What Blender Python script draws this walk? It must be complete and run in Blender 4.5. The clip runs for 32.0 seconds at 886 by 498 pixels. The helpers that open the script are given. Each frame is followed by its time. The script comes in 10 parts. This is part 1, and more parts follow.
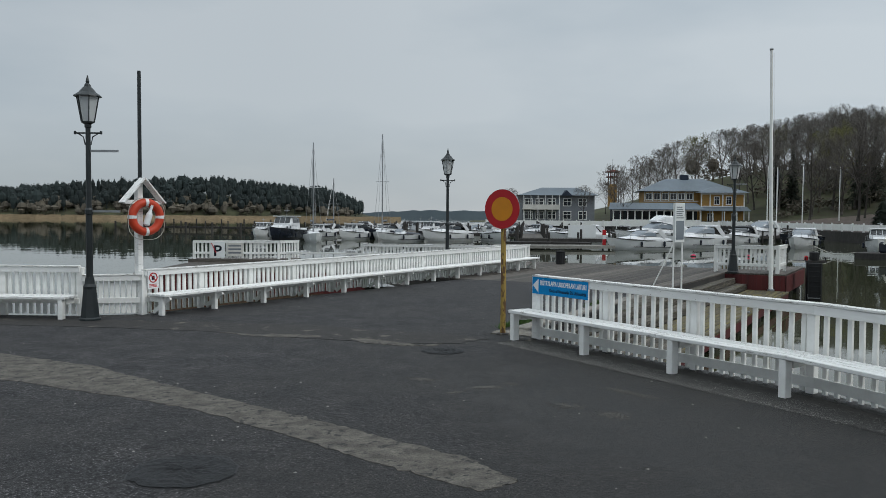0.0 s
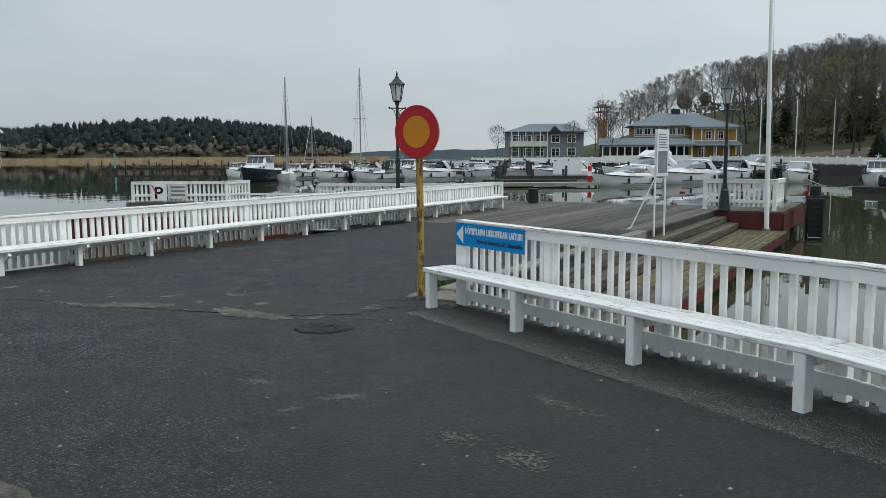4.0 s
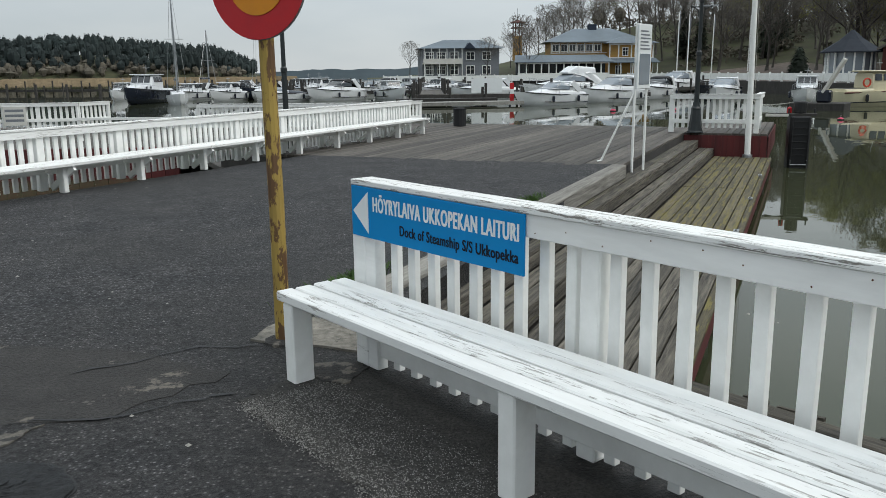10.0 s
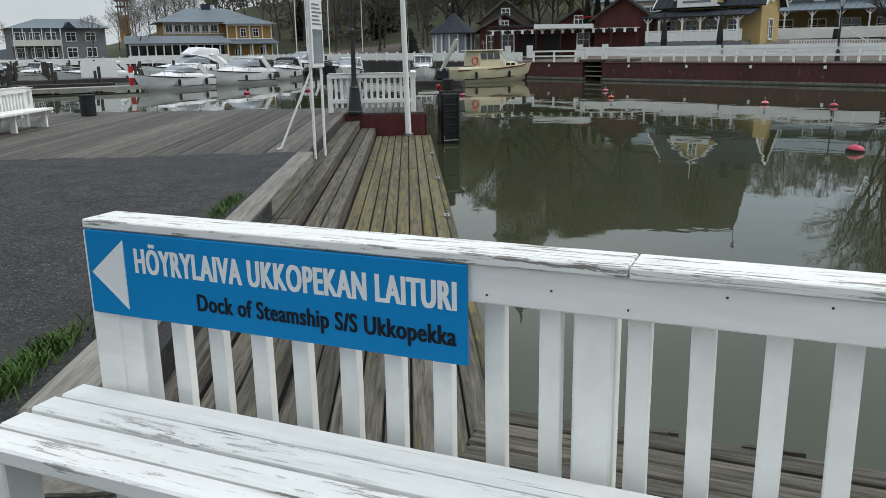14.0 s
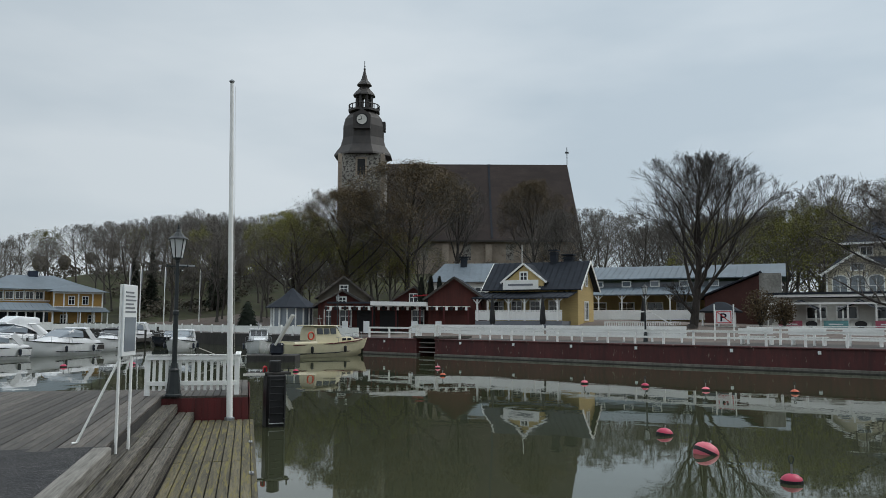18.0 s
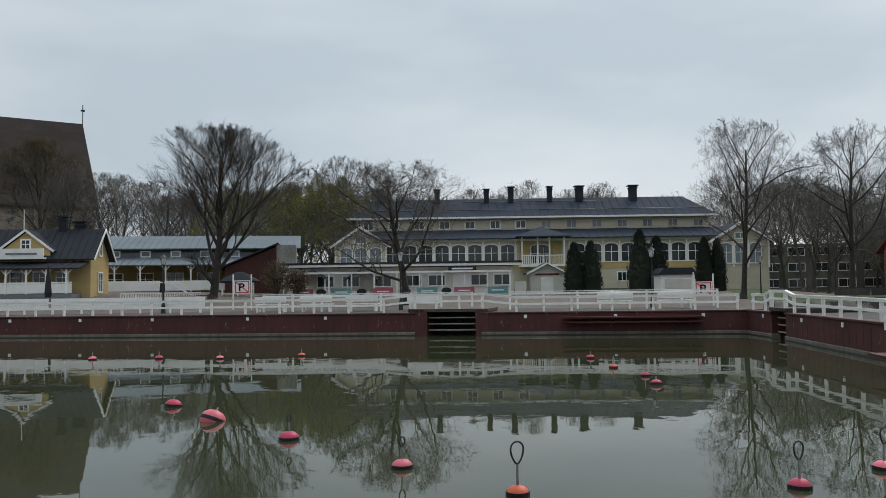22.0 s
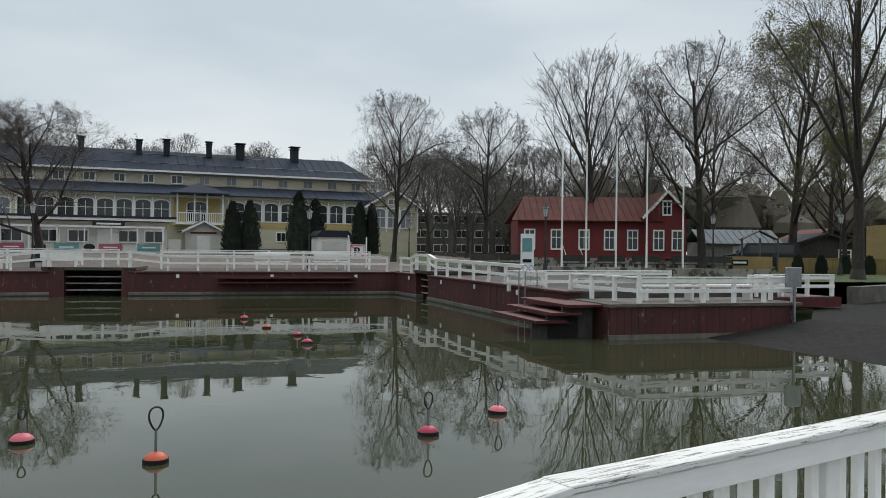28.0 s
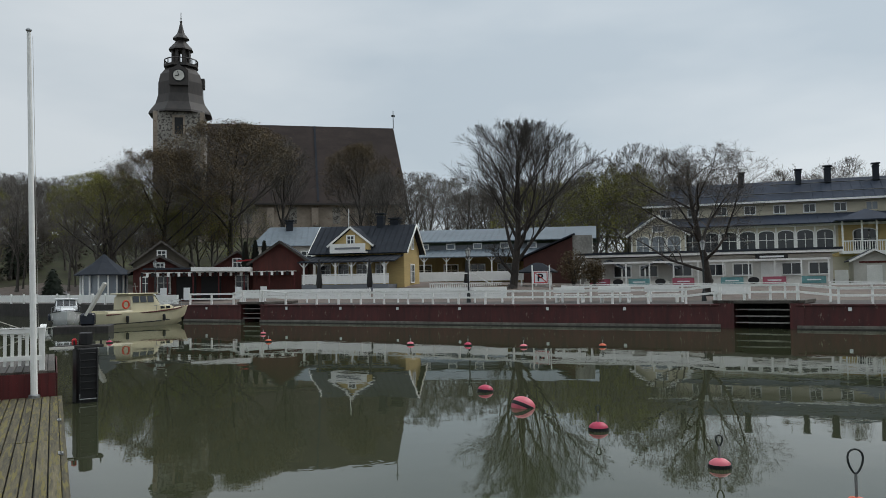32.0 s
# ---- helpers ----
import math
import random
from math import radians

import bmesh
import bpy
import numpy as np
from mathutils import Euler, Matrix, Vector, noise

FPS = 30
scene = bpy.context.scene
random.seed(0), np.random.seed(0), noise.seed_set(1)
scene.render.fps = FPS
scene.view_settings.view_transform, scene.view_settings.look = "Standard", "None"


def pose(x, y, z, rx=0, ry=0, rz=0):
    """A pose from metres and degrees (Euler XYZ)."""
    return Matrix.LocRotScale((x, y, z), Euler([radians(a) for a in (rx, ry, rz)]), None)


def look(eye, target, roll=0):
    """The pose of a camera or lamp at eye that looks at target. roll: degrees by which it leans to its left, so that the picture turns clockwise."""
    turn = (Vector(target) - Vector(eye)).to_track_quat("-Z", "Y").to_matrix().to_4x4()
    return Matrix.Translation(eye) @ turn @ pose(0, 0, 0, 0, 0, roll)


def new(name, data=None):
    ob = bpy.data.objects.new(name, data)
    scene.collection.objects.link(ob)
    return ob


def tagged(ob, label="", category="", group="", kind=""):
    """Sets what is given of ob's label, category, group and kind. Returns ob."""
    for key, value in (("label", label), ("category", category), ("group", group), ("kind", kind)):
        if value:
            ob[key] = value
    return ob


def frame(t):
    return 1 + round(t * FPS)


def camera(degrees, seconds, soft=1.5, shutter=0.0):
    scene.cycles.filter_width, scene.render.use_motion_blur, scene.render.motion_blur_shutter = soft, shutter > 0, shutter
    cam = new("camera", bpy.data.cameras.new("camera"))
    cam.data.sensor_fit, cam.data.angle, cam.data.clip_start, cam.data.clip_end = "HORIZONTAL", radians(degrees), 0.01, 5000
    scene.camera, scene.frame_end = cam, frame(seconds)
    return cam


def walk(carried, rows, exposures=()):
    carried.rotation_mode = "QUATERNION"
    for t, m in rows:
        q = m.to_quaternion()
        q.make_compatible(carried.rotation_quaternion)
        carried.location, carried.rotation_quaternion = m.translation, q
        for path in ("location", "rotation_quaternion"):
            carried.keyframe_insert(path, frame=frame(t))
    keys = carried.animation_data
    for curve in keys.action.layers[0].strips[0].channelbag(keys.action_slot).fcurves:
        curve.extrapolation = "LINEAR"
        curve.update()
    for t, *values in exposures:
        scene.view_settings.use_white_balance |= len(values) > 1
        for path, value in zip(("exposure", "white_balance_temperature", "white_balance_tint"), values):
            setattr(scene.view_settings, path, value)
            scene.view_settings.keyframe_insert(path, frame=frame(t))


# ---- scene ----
cam = camera(57.7, 32.0, soft=0.8)
PATH = [
    (0, (0.373, -1.843, 1.654), (0.373, 0.155, 1.57), 0.4),
    (0.5, (0.391, -1.623, 1.616), (0.358, 0.375, 1.533), -0.1),
    (1, (0.481, -1.335, 1.614), (0.477, 0.663, 1.529), -0.0),
    (1.5, (0.594, -1.005, 1.605), (0.58, 0.993, 1.521), 1.1),
    (2, (0.649, -0.651, 1.579), (0.585, 1.347, 1.495), 0.6),
    (2.5, (0.747, -0.309, 1.564), (0.571, 1.68, 1.459), 0.1),
    (3, (0.924, 0.075, 1.559), (0.738, 2.058, 1.376), 0.3),
    (3.5, (1.129, 0.526, 1.547), (1.031, 2.513, 1.35), 0.3),
    (4, (1.368, 0.921, 1.515), (1.388, 2.907, 1.281), -0.3),
    (4.5, (1.548, 1.297, 1.491), (1.565, 3.281, 1.233), -0.5),
    (6.5, (1.938, 2.654, 1.459), (2.021, 4.634, 1.191), -0.1),
    (7, (2.019, 3.001, 1.448), (2.074, 4.978, 1.153), 0.1),
    (7.5, (1.995, 3.423, 1.434), (2.034, 5.399, 1.129), 0.4),
    (8, (1.957, 3.793, 1.404), (1.965, 5.769, 1.096), 0.1),
    (8.5, (1.869, 4.163, 1.388), (1.867, 6.136, 1.064), 0.2),
    (9, (1.743, 4.598, 1.371), (1.746, 6.559, 0.977), -0.6),
    (9.5, (1.677, 4.981, 1.354), (1.711, 6.934, 0.928), -1.3),
    (10, (1.57, 5.396, 1.314), (1.797, 7.336, 0.887), -0.6),
    (10.5, (1.464, 5.752, 1.293), (1.854, 7.666, 0.862), -0.4),
    (11, (1.386, 6.102, 1.268), (1.858, 7.995, 0.827), -0.4),
    (11.5, (1.329, 6.387, 1.255), (2.177, 8.137, 0.788), 0.5),
    (12, (1.332, 6.621, 1.231), (2.307, 8.301, 0.753), 0.5),
    (12.5, (1.324, 6.759, 1.223), (2.321, 8.42, 0.724), -0.2),
    (13, (1.281, 6.774, 1.23), (2.297, 8.416, 0.71), -0.8),
    (13.5, (1.257, 6.766, 1.245), (2.295, 8.396, 0.731), -1.0),
    (15.5, (1.282, 6.742, 1.349), (2.426, 8.363, 1.098), -0.3),
    (16, (1.334, 6.748, 1.394), (2.59, 8.299, 1.262), -0.3),
    (16.5, (1.502, 6.668, 1.508), (2.823, 8.167, 1.604), 0.5),
    (17, (1.506, 6.65, 1.525), (2.845, 8.125, 1.697), 0.6),
    (17.5, (1.519, 6.661, 1.527), (2.892, 8.104, 1.709), 0.4),
    (18, (1.524, 6.659, 1.527), (2.912, 8.088, 1.705), 0.2),
    (18.5, (1.546, 6.659, 1.523), (2.95, 8.073, 1.695), 0.0),
    (19, (1.551, 6.643, 1.535), (3.067, 7.937, 1.701), -0.3),
    (19.5, (1.561, 6.616, 1.533), (3.216, 7.727, 1.692), -0.7),
    (20, (1.664, 6.633, 1.498), (3.423, 7.571, 1.649), -0.8),
    (20.5, (1.663, 6.575, 1.514), (3.498, 7.358, 1.655), -1.0),
    (21, (1.768, 6.571, 1.513), (3.677, 7.152, 1.643), -1.0),
    (21.5, (1.67, 6.487, 1.523), (3.606, 6.975, 1.644), -0.9),
    (22, (1.664, 6.481, 1.515), (3.612, 6.924, 1.614), -0.8),
    (22.5, (1.69, 6.471, 1.516), (3.658, 6.819, 1.604), -0.6),
    (23, (1.712, 6.456, 1.505), (3.701, 6.649, 1.586), -0.5),
    (23.5, (1.727, 6.45, 1.499), (3.725, 6.516, 1.557), -0.1),
    (24, (1.704, 6.41, 1.506), (3.703, 6.467, 1.534), 0.1),
    (24.5, (1.712, 6.347, 1.497), (3.71, 6.26, 1.507), 0.7),
    (25, (1.753, 6.358, 1.495), (3.729, 6.05, 1.498), 1.2),
    (25.5, (1.732, 6.36, 1.502), (3.683, 5.92, 1.506), 0.9),
    (27.5, (1.802, 6.284, 1.479), (3.714, 5.695, 1.484), 0.5),
    (28, (1.717, 6.379, 1.512), (3.68, 5.996, 1.512), 0.6),
    (28.5, (1.701, 6.424, 1.522), (3.698, 6.324, 1.52), 0.4),
    (29, (1.668, 6.478, 1.528), (3.659, 6.669, 1.526), 0.2),
    (29.5, (1.632, 6.527, 1.534), (3.576, 6.995, 1.532), -0.4),
    (30, (1.593, 6.574, 1.531), (3.466, 7.274, 1.529), -0.7),
    (30.5, (1.591, 6.602, 1.532), (3.41, 7.435, 1.532), -0.7),
    (31, (1.566, 6.624, 1.529), (3.329, 7.57, 1.535), -0.8),
    (31.5, (1.53, 6.613, 1.546), (3.25, 7.633, 1.583), -0.8),
    (32, (1.506, 6.623, 1.557), (3.171, 7.727, 1.641), -0.9),
]
walk(cam, [(t, look(eye, target, roll)) for t, eye, target, roll in PATH],
     ((0, -0.16, 6450, 8), (2, -0.16, 6450, 7), (3, -0.24, 6450, 7), (4, 0.04, 6500, 8), (4.5, 0.16, 6550, 8), (9, 0.18, 6600, 8), (12, 0.20, 6600, 7), (13.5, 0.20, 6600, 8), (16, 0.19, 6500, 9), (17, 0.0, 6500, 9), (18, -0.03, 6500, 8), (19, -0.08, 6500, 8), (22, -0.03, 6600, 9), (24, 0.05, 6700, 10), (28, 0.05, 6700, 9), (32, -0.06, 6600, 9)))

WATER = -0.85
TIDE = -0.85  # the water level in the plan of the far side

# ---- sky and light: overcast spring day ----
world = bpy.data.worlds.new("overcast_sky")
scene.world = world
world.use_nodes = True
wn, wl = world.node_tree.nodes, world.node_tree.links
wn.clear()
w_out = wn.new("ShaderNodeOutputWorld")
w_sky = wn.new("ShaderNodeTexSky")
w_sky.sky_type, w_sky.sun_disc = "NISHITA", False
w_sky.sun_elevation, w_sky.sun_rotation = radians(45), radians(114)
w_co = wn.new("ShaderNodeTexCoord")
w_map = wn.new("ShaderNodeMapping")
w_map.inputs["Scale"].default_value = (1.0, 1.0, 3.2)
w_noise = wn.new("ShaderNodeTexNoise")
w_noise.inputs["Scale"].default_value, w_noise.inputs["Detail"].default_value = 1.7, 5.0
w_noise.inputs["Roughness"].default_value = 0.48
w_ramp = wn.new("ShaderNodeValToRGB")
w_ramp.color_ramp.elements[0].position, w_ramp.color_ramp.elements[0].color = 0.36, (0.465, 0.54, 0.61, 1)
w_ramp.color_ramp.elements[1].position, w_ramp.color_ramp.elements[1].color = 0.64, (0.645, 0.70, 0.75, 1)
w_sep = wn.new("ShaderNodeSeparateXYZ")
w_high = wn.new("ShaderNodeValToRGB")  # brighter towards the zenith, as a cloud layer is
w_high.color_ramp.elements[0].position, w_high.color_ramp.elements[0].color = 0.0, (0.93, 0.90, 0.87, 1)
w_high.color_ramp.elements[1].position, w_high.color_ramp.elements[1].color = 1.0, (2.3, 2.25, 2.2, 1)
e = w_high.color_ramp.elements.new(0.12)
e.color = (0.94, 0.94, 0.94, 1)
e = w_high.color_ramp.elements.new(0.38)
e.color = (1.0, 1.0, 1.0, 1)
w_mul = wn.new("ShaderNodeMix")
w_mul.data_type, w_mul.blend_type = "RGBA", "MULTIPLY"
w_mul.inputs["Factor"].default_value = 1.0
w_bg_cloud, w_bg_sky, w_mix = wn.new("ShaderNodeBackground"), wn.new("ShaderNodeBackground"), wn.new("ShaderNodeMixShader")
w_bg_cloud.inputs["Strength"].default_value = 0.80
w_bg_sky.inputs["Strength"].default_value = 0.10
w_mix.inputs["Fac"].default_value = 0.93
wl.new(w_co.outputs["Generated"], w_map.inputs["Vector"])
wl.new(w_map.outputs["Vector"], w_noise.inputs["Vector"])
wl.new(w_noise.outputs["Fac"], w_ramp.inputs["Fac"])
wl.new(w_co.outputs["Generated"], w_sep.inputs[0])
wl.new(w_sep.outputs["Z"], w_high.inputs["Fac"])
wl.new(w_ramp.outputs["Color"], w_mul.inputs["A"])
wl.new(w_high.outputs["Color"], w_mul.inputs["B"])
w_east = wn.new("ShaderNodeMapRange")  # the cloud is thinner and brighter towards the hidden sun in the east
w_east.inputs["From Min"].default_value, w_east.inputs["From Max"].default_value = -0.2, 1.0
w_east.inputs["To Min"].default_value, w_east.inputs["To Max"].default_value = 1.14, 1.47
w_mul2 = wn.new("ShaderNodeMix")
w_mul2.data_type, w_mul2.blend_type = "RGBA", "MULTIPLY"
w_mul2.inputs["Factor"].default_value = 1.0
wl.new(w_sep.outputs["X"], w_east.inputs["Value"])
wl.new(w_mul.outputs["Result"], w_mul2.inputs["A"])
wl.new(w_east.outputs[0], w_mul2.inputs["B"])
wl.new(w_mul2.outputs["Result"], w_bg_cloud.inputs["Color"])
wl.new(w_sky.outputs["Color"], w_bg_sky.inputs["Color"])
wl.new(w_bg_sky.outputs["Background"], w_mix.inputs[1])
wl.new(w_bg_cloud.outputs["Background"], w_mix.inputs[2])
wl.new(w_mix.outputs["Shader"], w_out.inputs["Surface"])

sun_data = bpy.data.lights.new("sun", "SUN")
sun_data.energy, sun_data.angle, sun_data.color = 1.1, radians(30), (1.0, 0.97, 0.93)
sun = new("sun", sun_data)
sun.matrix_world = look((55, -25, 62), (0, 0, 0))


# ---- materials ----
def mat(name, c1, c2=None, rough=0.6, scale=6.0, stretch=(1, 1, 1), bump=0.15, metal=0.0, rand=0.0, spots=None, big=0.25, spec=0.4):
    """Two noises (fine grain and large blotches), optional worn spots (colour, scale, threshold), optional change from piece to piece."""
    m = bpy.data.materials.new(name)
    m.use_nodes = True
    n, l = m.node_tree.nodes, m.node_tree.links
    b = n["Principled BSDF"]
    b.inputs["Metallic"].default_value = metal
    b.inputs["Specular IOR Level"].default_value = spec
    co, mp = n.new("ShaderNodeTexCoord"), n.new("ShaderNodeMapping")
    mp.inputs["Scale"].default_value = stretch
    info = n.new("ShaderNodeObjectInfo")
    far = n.new("ShaderNodeMath")
    far.operation = "MULTIPLY"
    far.inputs[1].default_value = 37.0 if rand else 0.0
    l.new(info.outputs["Random"], far.inputs[0])
    l.new(far.outputs[0], mp.inputs["Location"])
    l.new(co.outputs["Object"], mp.inputs["Vector"])
    fine, large = n.new("ShaderNodeTexNoise"), n.new("ShaderNodeTexNoise")
    fine.inputs["Scale"].default_value, fine.inputs["Detail"].default_value, fine.inputs["Roughness"].default_value = scale, 8.0, 0.62
    large.inputs["Scale"].default_value, large.inputs["Detail"].default_value = scale * 0.11, 3.0
    l.new(mp.outputs["Vector"], fine.inputs["Vector"])
    l.new(mp.outputs["Vector"], large.inputs["Vector"])
    ramp = n.new("ShaderNodeValToRGB")
    c2 = c2 or tuple(v * 0.72 for v in c1)
    ramp.color_ramp.elements[0].position, ramp.color_ramp.elements[0].color = 0.32, (*c2, 1)
    ramp.color_ramp.elements[1].position, ramp.color_ramp.elements[1].color = 0.68, (*c1, 1)
    l.new(fine.outputs["Fac"], ramp.inputs["Fac"])
    tone = n.new("ShaderNodeMapRange")
    tone.inputs["From Min"].default_value, tone.inputs["From Max"].default_value = 0.3, 0.7
    tone.inputs["To Min"].default_value, tone.inputs["To Max"].default_value = 1 - big, 1 + big * 0.5
    l.new(large.outputs["Fac"], tone.inputs["Value"])
    hsv = n.new("ShaderNodeHueSaturation")
    l.new(ramp.outputs["Color"], hsv.inputs["Color"])
    if rand:
        vary = n.new("ShaderNodeMapRange")
        vary.inputs["To Min"].default_value, vary.inputs["To Max"].default_value = 1 - rand, 1 + rand
        l.new(info.outputs["Random"], vary.inputs["Value"])
        both = n.new("ShaderNodeMath")
        both.operation = "MULTIPLY"
        l.new(vary.outputs[0], both.inputs[0])
        l.new(tone.outputs[0], both.inputs[1])
        l.new(both.outputs[0], hsv.inputs["Value"])
    else:
        l.new(tone.outputs[0], hsv.inputs["Value"])
    colour = hsv.outputs["Color"]
    if spots:
        sn, sr, sm = n.new("ShaderNodeTexNoise"), n.new("ShaderNodeValToRGB"), n.new("ShaderNodeMix")
        sn.inputs["Scale"].default_value, sn.inputs["Detail"].default_value, sn.inputs["Roughness"].default_value = spots[1], 9.0, 0.66
        sr.color_ramp.elements[0].position, sr.color_ramp.elements[1].position = spots[2], spots[2] + 0.03
        sm.data_type = "RGBA"
        l.new(mp.outputs["Vector"], sn.inputs["Vector"])
        l.new(sn.outputs["Fac"], sr.inputs["Fac"])
        l.new(sr.outputs["Color"], sm.inputs["Factor"])
        l.new(colour, sm.inputs["A"])
        sm.inputs["B"].default_value = (*spots[0], 1)
        colour = sm.outputs["Result"]
    l.new(colour, b.inputs["Base Color"])
    rr = n.new("ShaderNodeMapRange")
    rr.inputs["To Min"].default_value, rr.inputs["To Max"].default_value = max(rough - 0.12, 0.02), min(rough + 0.12, 1)
    l.new(fine.outputs["Fac"], rr.inputs["Value"])
    l.new(rr.outputs[0], b.inputs["Roughness"])
    if bump:
        bp = n.new("ShaderNodeBump")
        bp.inputs["Strength"].default_value, bp.inputs["Distance"].default_value = bump, 0.02
        l.new(fine.outputs["Fac"], bp.inputs["Height"])
        l.new(bp.outputs["Normal"], b.inputs["Normal"])
    return m


def peeling_paint(name, wear, paint=(0.87, 0.87, 0.85), wood=(0.40, 0.385, 0.36)):
    """White paint on boards that run along x: flaked in small islands and hairline cracks along the grain, dirty where it is thin."""
    m = mat(name, paint, tuple(v * 0.91 for v in paint), rough=0.55, scale=12, stretch=(0.4, 2.0, 2.0), bump=0.15, rand=0.04, big=0.06)
    n, l = m.node_tree.nodes, m.node_tree.links
    b = n["Principled BSDF"]
    where = n["Mapping"]
    base = b.inputs["Base Color"].links[0].from_socket

    def layer(scale, stretch, lo, hi, detail=6.0, rough=0.6):
        mp, nz, rg = n.new("ShaderNodeMapping"), n.new("ShaderNodeTexNoise"), n.new("ShaderNodeMapRange")
        mp.inputs["Scale"].default_value = stretch
        nz.inputs["Scale"].default_value, nz.inputs["Detail"].default_value, nz.inputs["Roughness"].default_value = scale, detail, rough
        rg.inputs["From Min"].default_value, rg.inputs["From Max"].default_value = lo, hi
        l.new(where.outputs["Vector"], mp.inputs["Vector"])
        l.new(mp.outputs["Vector"], nz.inputs["Vector"])
        l.new(nz.outputs["Fac"], rg.inputs["Value"])
        return rg.outputs[0]

    def mixed(factor, a, colour):
        mx = n.new("ShaderNodeMix")
        mx.data_type = "RGBA"
        l.new(factor, mx.inputs["Factor"])
        l.new(a, mx.inputs["A"])
        mx.inputs["B"].default_value = (*colour, 1)
        return mx.outputs["Result"]

    def product(a, c):
        x = n.new("ShaderNodeMath")
        x.operation = "MULTIPLY"
        l.new(a, x.inputs[0])
        l.new(c, x.inputs[1])
        return x.outputs[0]

    zone = layer(2.6, (0.8, 1.0, 1.0), 0.56 - 0.16 * wear, 0.66 - 0.16 * wear, 3.0)
    flakes = product(layer(40.0, (0.45, 0.9, 0.9), 0.555, 0.585, 9.0, 0.68), zone)
    hair = product(layer(20.0, (0.32, 4.6, 4.6), 0.70 - 0.085 * wear, 0.73 - 0.085 * wear, 6.0), layer(3.5, (0.6, 1.0, 1.0), 0.42, 0.56, 3.0))
    dirt = layer(5.0, (0.5, 1.3, 1.3), 0.52, 0.85, 5.0)
    colour = mixed(dirt, base, (0.70, 0.70, 0.67))
    colour = mixed(hair, colour, tuple(v * 0.62 for v in wood))
    colour = mixed(flakes, colour, wood)
    l.new(colour, b.inputs["Base Color"])
    bp = n.new("ShaderNodeBump")
    bp.inputs["Strength"].default_value, bp.inputs["Distance"].default_value = 0.5, 0.003
    bp.invert = True
    worn = n.new("ShaderNodeMath")
    worn.operation = "MAXIMUM"
    l.new(hair, worn.inputs[0])
    l.new(flakes, worn.inputs[1])
    l.new(worn.outputs[0], bp.inputs["Height"])
    l.new(bp.outputs["Normal"], b.inputs["Normal"])
    return m


